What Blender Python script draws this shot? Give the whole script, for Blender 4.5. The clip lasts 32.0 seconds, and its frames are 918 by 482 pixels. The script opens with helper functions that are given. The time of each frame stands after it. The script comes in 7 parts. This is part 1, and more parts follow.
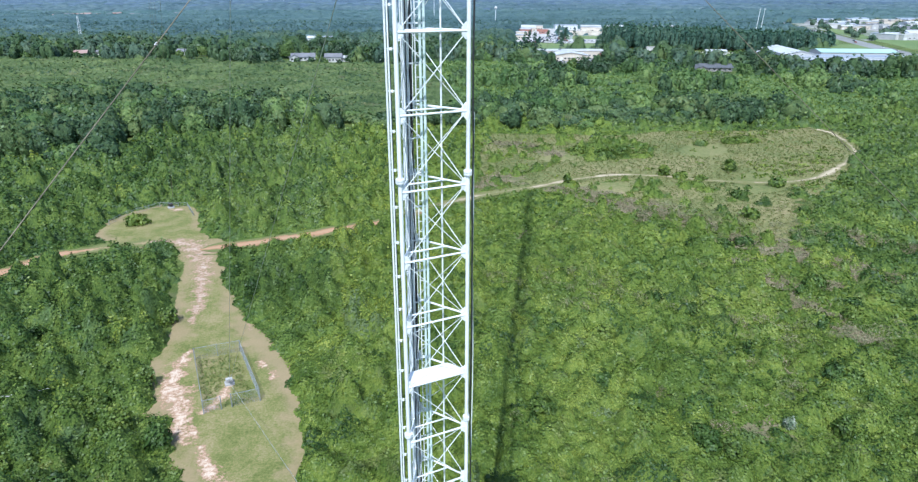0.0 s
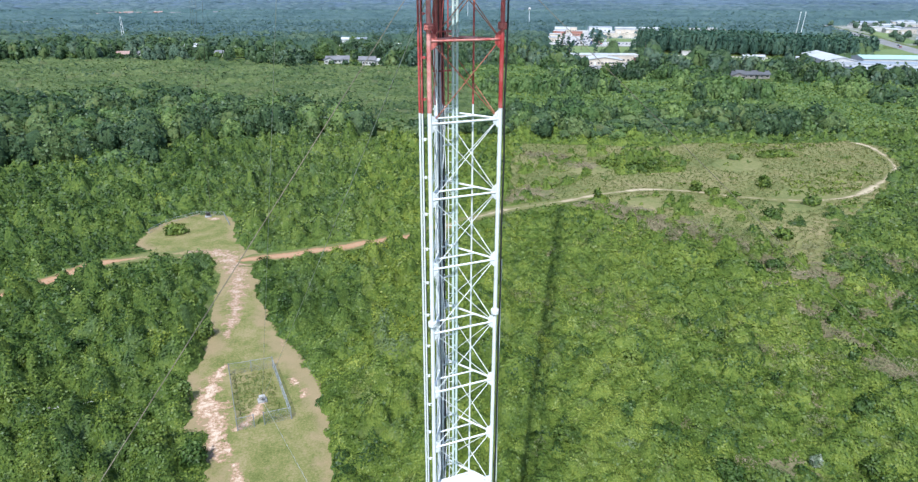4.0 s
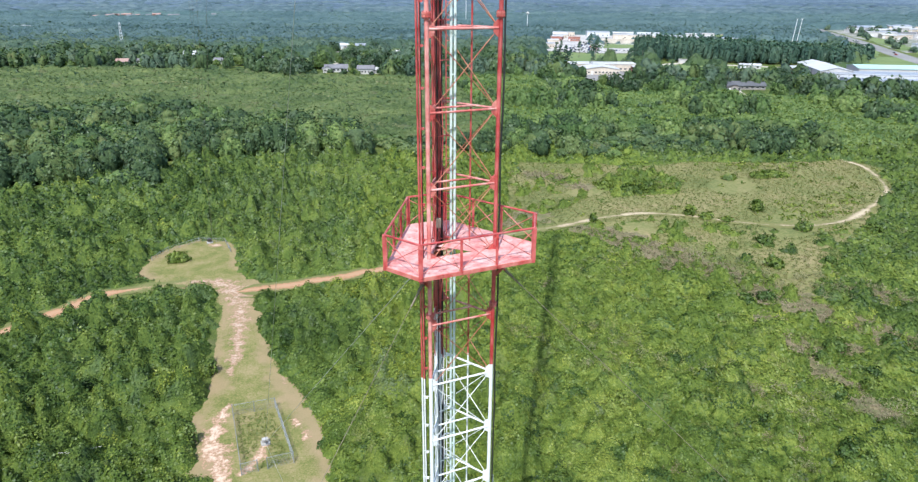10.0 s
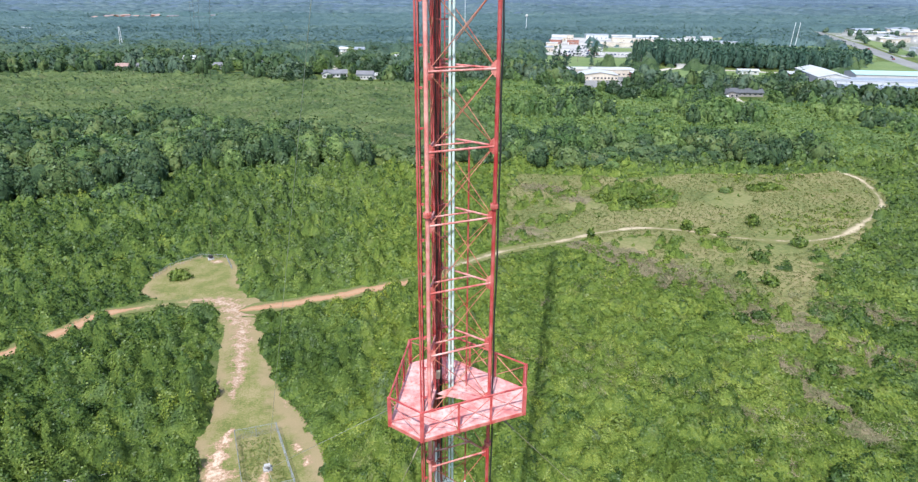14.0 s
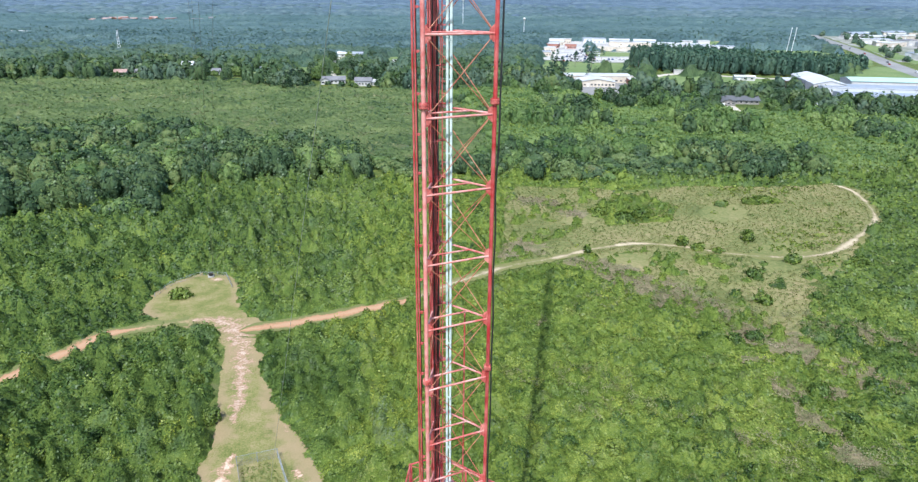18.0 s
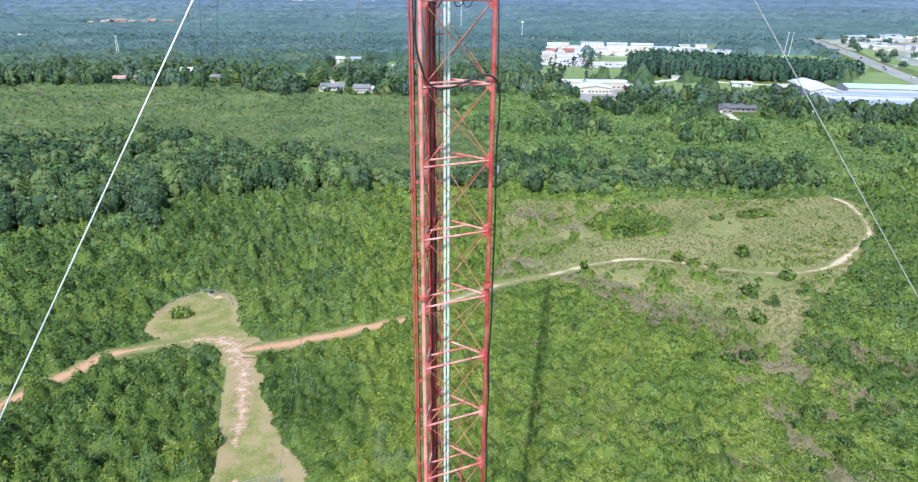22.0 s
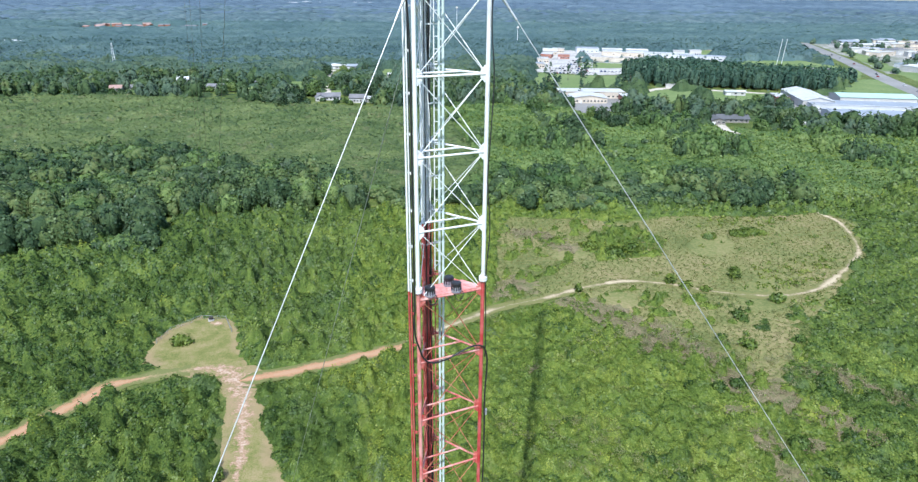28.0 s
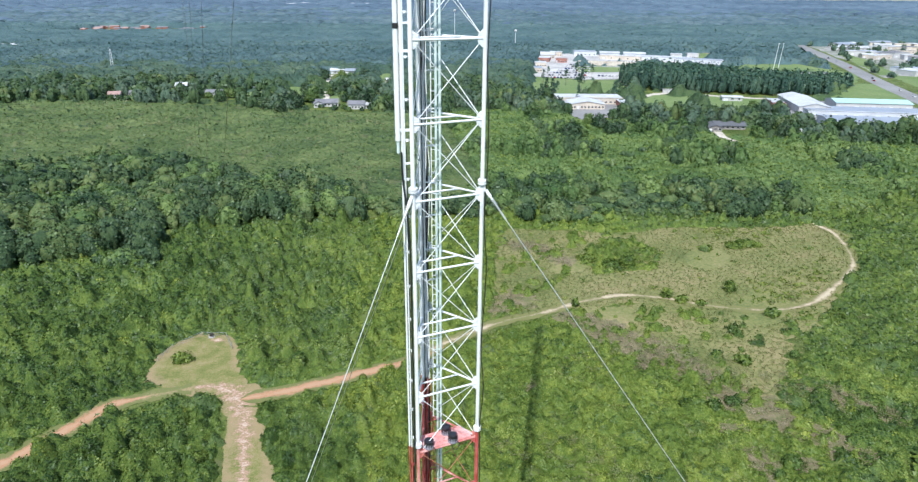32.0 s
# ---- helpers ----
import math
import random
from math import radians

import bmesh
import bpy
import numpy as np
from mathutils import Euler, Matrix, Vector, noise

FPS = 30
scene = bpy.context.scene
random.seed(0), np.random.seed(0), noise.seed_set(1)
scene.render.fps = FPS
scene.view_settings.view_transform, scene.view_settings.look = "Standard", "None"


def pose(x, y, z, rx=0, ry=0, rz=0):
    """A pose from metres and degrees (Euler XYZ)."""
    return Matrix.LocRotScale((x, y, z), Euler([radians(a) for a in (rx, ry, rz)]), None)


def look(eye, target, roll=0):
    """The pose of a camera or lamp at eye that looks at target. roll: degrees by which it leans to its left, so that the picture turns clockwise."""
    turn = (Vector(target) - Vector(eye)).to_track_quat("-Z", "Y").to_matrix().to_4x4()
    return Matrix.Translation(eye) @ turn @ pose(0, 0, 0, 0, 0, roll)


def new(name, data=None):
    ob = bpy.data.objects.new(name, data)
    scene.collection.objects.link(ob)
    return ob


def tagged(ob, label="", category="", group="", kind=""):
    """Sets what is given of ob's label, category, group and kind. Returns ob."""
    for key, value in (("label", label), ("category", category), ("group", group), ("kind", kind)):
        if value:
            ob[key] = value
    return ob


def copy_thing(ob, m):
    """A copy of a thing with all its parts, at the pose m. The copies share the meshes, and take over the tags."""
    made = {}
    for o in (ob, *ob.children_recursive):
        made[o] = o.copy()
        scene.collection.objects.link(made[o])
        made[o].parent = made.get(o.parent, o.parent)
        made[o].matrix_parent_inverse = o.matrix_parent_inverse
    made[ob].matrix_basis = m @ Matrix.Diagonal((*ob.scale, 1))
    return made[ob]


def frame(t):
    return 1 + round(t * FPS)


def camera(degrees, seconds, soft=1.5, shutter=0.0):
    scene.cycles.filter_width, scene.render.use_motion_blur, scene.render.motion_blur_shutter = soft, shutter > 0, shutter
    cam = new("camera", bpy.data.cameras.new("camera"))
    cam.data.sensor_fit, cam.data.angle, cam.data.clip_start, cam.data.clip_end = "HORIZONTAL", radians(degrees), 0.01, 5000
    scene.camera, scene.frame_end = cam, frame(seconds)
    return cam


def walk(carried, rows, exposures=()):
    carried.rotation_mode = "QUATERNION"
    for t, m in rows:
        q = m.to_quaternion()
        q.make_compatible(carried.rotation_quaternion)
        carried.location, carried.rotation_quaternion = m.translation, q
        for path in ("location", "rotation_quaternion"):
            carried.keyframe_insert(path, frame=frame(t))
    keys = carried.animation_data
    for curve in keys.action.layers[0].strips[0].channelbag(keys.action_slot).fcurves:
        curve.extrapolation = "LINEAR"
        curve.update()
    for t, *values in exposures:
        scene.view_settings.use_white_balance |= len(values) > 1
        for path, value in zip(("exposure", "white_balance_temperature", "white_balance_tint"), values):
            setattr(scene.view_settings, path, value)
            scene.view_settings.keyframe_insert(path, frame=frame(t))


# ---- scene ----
cam = camera(71.03, 32.0, soft=1.35)
PATH = [
    (0, (-0.817, -16.310, 49.263), (0.136, -7.041, 45.632), 0.06),
    (0.5, (-0.817, -16.305, 49.553), (0.024, -7.027, 45.917), 0.08),
    (1, (-0.818, -16.301, 49.909), (-0.341, -6.997, 46.274), 0.10),
    (1.5, (-0.818, -16.296, 50.303), (-0.329, -6.994, 46.666), 0.11),
    (2, (-0.818, -16.291, 50.782), (-0.328, -6.990, 47.141), 0.13),
    (2.5, (-0.818, -16.287, 51.365), (-0.325, -6.988, 47.720), 0.15),
    (3, (-0.818, -16.282, 52.028), (-0.323, -6.985, 48.379), 0.16),
    (3.5, (-0.818, -16.277, 52.691), (-0.319, -6.983, 49.035), 0.18),
    (5.5, (-0.817, -16.258, 55.238), (-0.310, -6.966, 51.579), 0.24),
    (6, (-0.817, -16.253, 55.892), (-0.309, -6.963, 52.229), 0.26),
    (6.5, (-0.817, -16.249, 56.458), (-0.309, -6.957, 52.797), 0.27),
    (7, (-0.816, -16.244, 57.038), (-0.311, -6.951, 53.379), 0.28),
    (7.5, (-0.815, -16.239, 57.641), (-0.306, -6.947, 53.979), 0.30),
    (8, (-0.815, -16.234, 58.251), (-0.303, -6.943, 54.587), 0.31),
    (8.5, (-0.814, -16.229, 58.866), (-0.294, -6.940, 55.199), 0.32),
    (9, (-0.813, -16.223, 59.488), (-0.291, -6.936, 55.818), 0.33),
    (9.5, (-0.812, -16.218, 60.107), (-0.282, -6.932, 56.434), 0.34),
    (10, (-0.812, -16.213, 60.742), (-0.278, -6.928, 57.068), 0.35),
    (10.5, (-0.811, -16.208, 61.377), (-0.277, -6.925, 57.698), 0.37),
    (11, (-0.809, -16.203, 61.994), (-0.274, -6.920, 58.313), 0.38),
    (11.5, (-0.808, -16.197, 62.629), (-0.273, -6.916, 58.946), 0.39),
    (12, (-0.807, -16.192, 63.231), (-0.266, -6.912, 59.545), 0.39),
    (12.5, (-0.806, -16.187, 63.774), (-0.262, -6.906, 60.089), 0.40),
    (13, (-0.804, -16.181, 64.359), (-0.264, -6.901, 60.674), 0.41),
    (13.5, (-0.803, -16.176, 64.966), (-0.253, -6.897, 61.278), 0.42),
    (14, (-0.801, -16.170, 65.531), (-0.251, -6.891, 61.844), 0.43),
    (14.5, (-0.800, -16.165, 66.106), (-0.246, -6.885, 62.421), 0.44),
    (16.5, (-0.792, -16.142, 68.531), (-0.221, -6.863, 64.848), 0.46),
    (17, (-0.790, -16.137, 69.194), (-0.215, -6.858, 65.510), 0.47),
    (17.5, (-0.788, -16.131, 69.826), (-0.209, -6.853, 66.139), 0.47),
    (18, (-0.786, -16.125, 70.448), (-0.205, -6.848, 66.760), 0.48),
    (18.5, (-0.784, -16.119, 71.081), (-0.199, -6.843, 67.393), 0.48),
    (19, (-0.781, -16.113, 71.670), (-0.193, -6.836, 67.984), 0.49),
    (19.5, (-0.779, -16.107, 72.293), (-0.189, -6.833, 68.601), 0.49),
    (20, (-0.776, -16.101, 72.917), (-0.179, -6.825, 69.230), 0.49),
    (20.5, (-0.773, -16.095, 73.548), (-0.172, -6.821, 69.856), 0.50),
    (21, (-0.771, -16.089, 74.163), (-0.168, -6.813, 70.476), 0.50),
    (21.5, (-0.768, -16.083, 74.805), (-0.163, -6.808, 71.117), 0.50),
    (22, (-0.765, -16.077, 75.445), (-0.159, -6.802, 71.758), 0.50),
    (22.5, (-0.762, -16.071, 76.088), (-0.151, -6.796, 72.400), 0.50),
    (23, (-0.759, -16.065, 76.659), (-0.143, -6.788, 72.977), 0.50),
    (23.5, (-0.756, -16.059, 77.266), (-0.136, -6.783, 73.582), 0.51),
    (24, (-0.752, -16.053, 77.905), (-0.127, -6.778, 74.218), 0.51),
    (24.5, (-0.749, -16.046, 78.531), (-0.118, -6.772, 74.844), 0.51),
    (25, (-0.745, -16.040, 79.175), (-0.114, -6.768, 75.483), 0.50),
    (25.5, (-0.742, -16.034, 79.789), (-0.107, -6.760, 76.100), 0.50),
    (27.5, (-0.726, -16.008, 82.254), (-0.065, -6.736, 78.566), 0.50),
    (28, (-0.722, -16.001, 82.852), (-0.057, -6.730, 79.164), 0.49),
    (28.5, (-0.718, -15.995, 83.451), (-0.049, -6.723, 79.764), 0.49),
    (29, (-0.714, -15.988, 84.054), (-0.041, -6.718, 80.365), 0.49),
    (29.5, (-0.709, -15.981, 84.665), (-0.034, -6.711, 80.976), 0.48),
    (30, (-0.705, -15.975, 85.276), (-0.028, -6.705, 81.586), 0.48),
    (30.5, (-0.700, -15.968, 85.880), (-0.018, -6.699, 82.190), 0.47),
    (31, (-0.696, -15.961, 86.512), (-0.010, -6.693, 82.819), 0.47),
    (31.5, (-0.691, -15.954, 87.151), (-0.005, -6.686, 83.458), 0.46),
    (32, (-0.686, -15.947, 87.776), (0.005, -6.680, 84.084), 0.45),
]
walk(cam, [(t, look(eye, target, roll)) for t, eye, target, roll in PATH],
     exposures=[(0, 0.54, 5450, 8), (3, 0.54, 5600, 9), (6, 0.58, 5950, 10), (13, 0.65, 6000, 11), (18, 0.70, 5850, 10), (24, 0.74, 5700, 9), (28, 0.63, 5750, 9), (32, 0.525, 5900, 10)])

# ---- daylight ----
SUN_ELEVATION, SUN_BEARING = radians(55), radians(193.6)   # bearing clockwise from +y, towards the sun
world = bpy.data.worlds.new("sky")
scene.world = world
world.use_nodes = True
wn = world.node_tree
sky = wn.nodes.new("ShaderNodeTexSky")
sky.sky_type = "NISHITA"
sky.sun_disc = False
sky.sun_elevation, sky.sun_rotation = SUN_ELEVATION, SUN_BEARING
sky.air_density, sky.dust_density = 1.0, 1.2
wn.nodes["Background"].inputs["Strength"].default_value = 0.15
wn.links.new(sky.outputs[0], wn.nodes["Background"].inputs["Color"])
sun = new("sun", bpy.data.lights.new("sun", "SUN"))
sun.data.energy, sun.data.angle, sun.data.color = 4.2, radians(0.33), (1.0, 0.96, 0.88)
_to_sun = Vector((math.sin(SUN_BEARING) * math.cos(SUN_ELEVATION), math.cos(SUN_BEARING) * math.cos(SUN_ELEVATION), math.sin(SUN_ELEVATION)))
sun.rotation_euler = _to_sun.to_track_quat("Z", "Y").to_euler()
sun.location = _to_sun * 400


# ---- materials ----
def ramp(nt, stops, fac):
    r = nt.nodes.new("ShaderNodeValToRGB")
    el = r.color_ramp.elements
    while len(el) < len(stops):
        el.new(0.5)
    for e, (p, c) in zip(el, stops):
        e.position, e.color = p, (*c, 1)
    nt.links.new(fac, r.inputs[0])
    return r.outputs[0]


def fractal(nt, scale, detail=4.0, rough=0.55, coord="Position"):
    if coord == "Position":
        src = nt.nodes.new("ShaderNodeNewGeometry").outputs["Position"]
    else:
        src = nt.nodes.new("ShaderNodeTexCoord").outputs["Object"]
    n = nt.nodes.new("ShaderNodeTexNoise")
    n.inputs["Scale"].default_value, n.inputs["Detail"].default_value, n.inputs["Roughness"].default_value = scale, detail, rough
    nt.links.new(src, n.inputs["Vector"])
    return n.outputs["Fac"]


def math_node(nt, op, a, b):
    m = nt.nodes.new("ShaderNodeMath")
    m.operation = op
    for i, v in enumerate((a, b)):
        if isinstance(v, (int, float)):
            m.inputs[i].default_value = v
        else:
            nt.links.new(v, m.inputs[i])
    return m.outputs[0]


def mix_colour(nt, fac, a, b, mode="MIX"):
    m = nt.nodes.new("ShaderNodeMix")
    m.data_type, m.blend_type = "RGBA", mode
    for key, v in (("Factor", fac), ("A", a), ("B", b)):
        sock = [i for i in m.inputs if i.name == key and i.type == ("VALUE" if key == "Factor" else "RGBA")][0]
        if isinstance(v, (int, float)):
            sock.default_value = v
        elif isinstance(v, tuple):
            sock.default_value = (*v, 1)
        else:
            nt.links.new(v, sock)
    return [o for o in m.outputs if o.type == "RGBA"][0]


def base_material(name, rough=0.6, metal=0.0, spec=0.5):
    m = bpy.data.materials.new(name)
    m.use_nodes = True
    p = m.node_tree.nodes["Principled BSDF"]
    p.inputs["Roughness"].default_value, p.inputs["Metallic"].default_value = rough, metal
    p.inputs["Specular IOR Level"].default_value = spec
    return m, m.node_tree, p


def bump(nt, p, height, strength, distance):
    b = nt.nodes.new("ShaderNodeBump")
    b.inputs["Strength"].default_value, b.inputs["Distance"].default_value = strength, distance
    nt.links.new(height, b.inputs["Height"])
    nt.links.new(b.outputs[0], p.inputs["Normal"])


def surface(name, stops, coarse, fine, rough=0.8, metal=0.0, relief=0.0, depth=0.02, spec=0.3, weight=0.5):
    """Two scales of variation through one colour ramp."""
    m, nt, p = base_material(name, rough, metal, spec)
    a, b = fractal(nt, coarse), fractal(nt, fine, 6.0, 0.65)
    f = math_node(nt, "ADD", math_node(nt, "MULTIPLY", a, 1 - weight), math_node(nt, "MULTIPLY", b, weight))
    nt.links.new(ramp(nt, [(0.5 + (q - 0.5) * 0.6, c) for q, c in stops], f), p.inputs["Base Color"])
    if relief:
        bump(nt, p, b, relief, depth)
    return m


def painted_steel(name, colour, faded, dirt, amount, rough=0.45):
    """Weathered mast paint: faded patches, grime streaks down the steel, a little tint from piece to piece."""
    m, nt, p = base_material(name, rough, 0.0, 0.5)
    fade = ramp(nt, [(0.38, (0, 0, 0)), (0.64, (1, 1, 1))], fractal(nt, 2.2, 7.0, 0.68))
    c = mix_colour(nt, fade, colour, faded)
    geo = nt.nodes.new("ShaderNodeNewGeometry")
    mp = nt.nodes.new("ShaderNodeMapping")
    mp.inputs["Scale"].default_value = (9, 9, 1.1)
    nt.links.new(geo.outputs["Position"], mp.inputs["Vector"])
    n = nt.nodes.new("ShaderNodeTexNoise")
    n.inputs["Scale"].default_value, n.inputs["Detail"].default_value = 1.0, 6.0
    nt.links.new(mp.outputs[0], n.inputs["Vector"])
    streak = ramp(nt, [(0.55, (0, 0, 0)), (0.75, (1, 1, 1))], n.outputs["Fac"])
    c = mix_colour(nt, math_node(nt, "MULTIPLY", streak, amount), c, dirt)
    info = nt.nodes.new("ShaderNodeObjectInfo")
    tint = ramp(nt, [(0.0, (0.9, 0.9, 0.9)), (1.0, (1, 1, 1))], info.outputs["Random"])
    c = mix_colour(nt, 1.0, c, tint, "MULTIPLY")
    nt.links.new(c, p.inputs["Base Color"])
    nt.links.new(math_node(nt, "ADD", math_node(nt, "MULTIPLY", fractal(nt, 6.0), 0.35), rough - 0.15), p.inputs["Roughness"])
    return m


def plain(name, colour, rough=0.5, metal=0.0, vary=0.25, scale=3.0, spec=0.4):
    dark = tuple(c * (1 - vary) for c in colour)
    light = tuple(min(1.0, c * (1 + vary * 0.5)) for c in colour)
    return surface(name, [(0.3, dark), (0.55, colour), (0.75, light)], scale * 0.2, scale, rough, metal, spec=spec)


def foliage(name, dark, mid, light, patch=0.12, clump=0.55, through_light=0.3, odd=None, leaf=3.6):
    """Leaves: tone drifts over stands and clumps, and from leaf spray to leaf spray; some light comes through."""
    m = bpy.data.materials.new(name)
    m.use_nodes = True
    nt = m.node_tree
    nt.nodes.remove(nt.nodes["Principled BSDF"])
    geo = nt.nodes.new("ShaderNodeNewGeometry")
    f = math_node(nt, "ADD", math_node(nt, "MULTIPLY", fractal(nt, patch, 4.0), 0.55), math_node(nt, "MULTIPLY", fractal(nt, clump, 3.0), 0.45))
    f = math_node(nt, "ADD", math_node(nt, "SUBTRACT", math_node(nt, "ADD", math_node(nt, "MULTIPLY", f, 1.30), math_node(nt, "MULTIPLY", fractal(nt, leaf, 3.0, 0.7), 0.42)), 0.425), math_node(nt, "MULTIPLY", geo.outputs["Random Per Island"], 0.13))
    c = ramp(nt, [(0.41, dark), (0.53, mid), (0.65, light)], f)
    if odd:
        where = ramp(nt, [(0.6, (0, 0, 0)), (0.7, (1, 1, 1))], fractal(nt, patch * 2.7, 2.0))
        c = mix_colour(nt, math_node(nt, "MULTIPLY", where, 0.6), c, odd)
    d, t, g = nt.nodes.new("ShaderNodeBsdfDiffuse"), nt.nodes.new("ShaderNodeBsdfTranslucent"), nt.nodes.new("ShaderNodeBsdfGlossy")
    g.inputs["Roughness"].default_value = 0.5
    g.inputs["Color"].default_value = (0.5, 0.55, 0.5, 1)
    nt.links.new(c, d.inputs["Color"])
    nt.links.new(mix_colour(nt, 1.0, c, (1.0, 1.0, 0.45), "MULTIPLY"), t.inputs["Color"])
    a, b = nt.nodes.new("ShaderNodeMixShader"), nt.nodes.new("ShaderNodeMixShader")
    a.inputs[0].default_value, b.inputs[0].default_value = through_light, 0.04
    nt.links.new(d.outputs[0], a.inputs[1]), nt.links.new(t.outputs[0], a.inputs[2])
    nt.links.new(a.outputs[0], b.inputs[1]), nt.links.new(g.outputs[0], b.inputs[2])
    nt.links.new(b.outputs[0], nt.nodes["Material Output"].inputs["Surface"])
    return m


RED = painted_steel("red_mast_paint", (0.36, 0.028, 0.030), (0.50, 0.13, 0.12), (0.10, 0.02, 0.02), 0.6, 0.36)
PALE_RED = painted_steel("chalky_faded_red_paint", (0.52, 0.125, 0.11), (0.70, 0.36, 0.32), (0.28, 0.04, 0.035), 0.6, 0.5)
BLEACHED = painted_steel("sun_bleached_red_paint", (0.42, 0.058, 0.050), (0.60, 0.23, 0.19), (0.20, 0.03, 0.025), 0.7, 0.45)
# faded red of the horizontals, paled further to paint their sunlit tops
PALE_BAR = painted_steel("faded_sunlit_red_paint", (0.46, 0.10, 0.085), (0.68, 0.38, 0.34), (0.22, 0.035, 0.03), 0.6, 0.45)
RUSTY = painted_steel("rusting_red_paint", (0.33, 0.062, 0.036), (0.47, 0.21, 0.115), (0.16, 0.045, 0.03), 0.7, 0.5)
PINK = painted_steel("faded_red_deck_paint", (0.57, 0.18, 0.165), (0.72, 0.46, 0.42), (0.32, 0.055, 0.045), 0.8, 0.6)
WHITE = painted_steel("white_mast_paint", (0.754, 0.764, 0.754), (0.681, 0.699, 0.699), (0.331, 0.313, 0.285), 0.35, 0.4)
GALV = painted_steel("galvanised_steel", (0.49, 0.585, 0.555), (0.60, 0.685, 0.655), (0.27, 0.32, 0.30), 0.5, 0.45)
BLACK = plain("black_cable_jacket", (0.018, 0.018, 0.02), 0.4, 0, 0.3, 5)
WIRE = plain("galvanised_wire_strand", (0.55, 0.56, 0.55), 0.45, 0.6, 0.2, 4)
WIRE_DULL = plain("dull_wire_strand", (0.17, 0.145, 0.10), 0.6, 0.3, 0.4, 4)
TAN_BOX = plain("tan_box_paint", (0.42, 0.35, 0.25), 0.5, 0, 0.2, 6)
LAMP_DARK = plain("dark_lamp_housing", (0.03, 0.03, 0.035), 0.35, 0.2, 0.3, 9)
LAMP_RIM = plain("grey_lamp_base", (0.30, 0.29, 0.33), 0.45, 0.3, 0.3, 9)

FIELD = surface("rough_pasture", [(0.32, (0.098, 0.120, 0.035)), (0.46, (0.152, 0.162, 0.053)), (0.60, (0.205, 0.188, 0.078)), (0.76, (0.280, 0.215, 0.118))], 0.045, 0.9, 0.95, relief=0.5, depth=0.08)
GREEN_LAWN = surface("green_lawn", [(0.3, (0.095, 0.150, 0.045)), (0.6, (0.145, 0.195, 0.07)), (0.75, (0.20, 0.225, 0.10))], 0.02, 0.3, 0.95)
def worn_track(name, grass, edge, bare, pale, reach_in=0.9, cover=0.0, patchy=0.6):
    """Wheel-worn ground: bare in the middle, breaking up into grass towards its uneven edges."""
    m, nt, p = base_material(name, 0.95, 0.0, 0.2)
    uv = nt.nodes.new("ShaderNodeUVMap")
    sep = nt.nodes.new("ShaderNodeSeparateXYZ")
    nt.links.new(uv.outputs[0], sep.inputs[0])
    across = math_node(nt, "ABSOLUTE", math_node(nt, "SUBTRACT", math_node(nt, "MULTIPLY", sep.outputs["X"], 2.0), 1.0), 0.0)
    n = math_node(nt, "ADD", math_node(nt, "MULTIPLY", fractal(nt, 0.25, 3.0), 1.7), math_node(nt, "MULTIPLY", fractal(nt, 1.7, 7.0, 0.78), 1.6))
    n = math_node(nt, "SUBTRACT", math_node(nt, "ADD", n, math_node(nt, "MULTIPLY", fractal(nt, 0.045, 3.0), patchy)), 0.9 + 0.5 * patchy)
    f = math_node(nt, "SUBTRACT", math_node(nt, "ADD", n, reach_in * 0.5 - cover), math_node(nt, "MULTIPLY", across, reach_in))
    c = ramp(nt, [(0.38, grass), (0.50, edge), (0.66, bare), (0.9, pale)], math_node(nt, "MULTIPLY", f, 0.72))
    nt.links.new(c, p.inputs["Base Color"])
    bump(nt, p, fractal(nt, 2.5, 5.0), 0.4, 0.06)
    return m


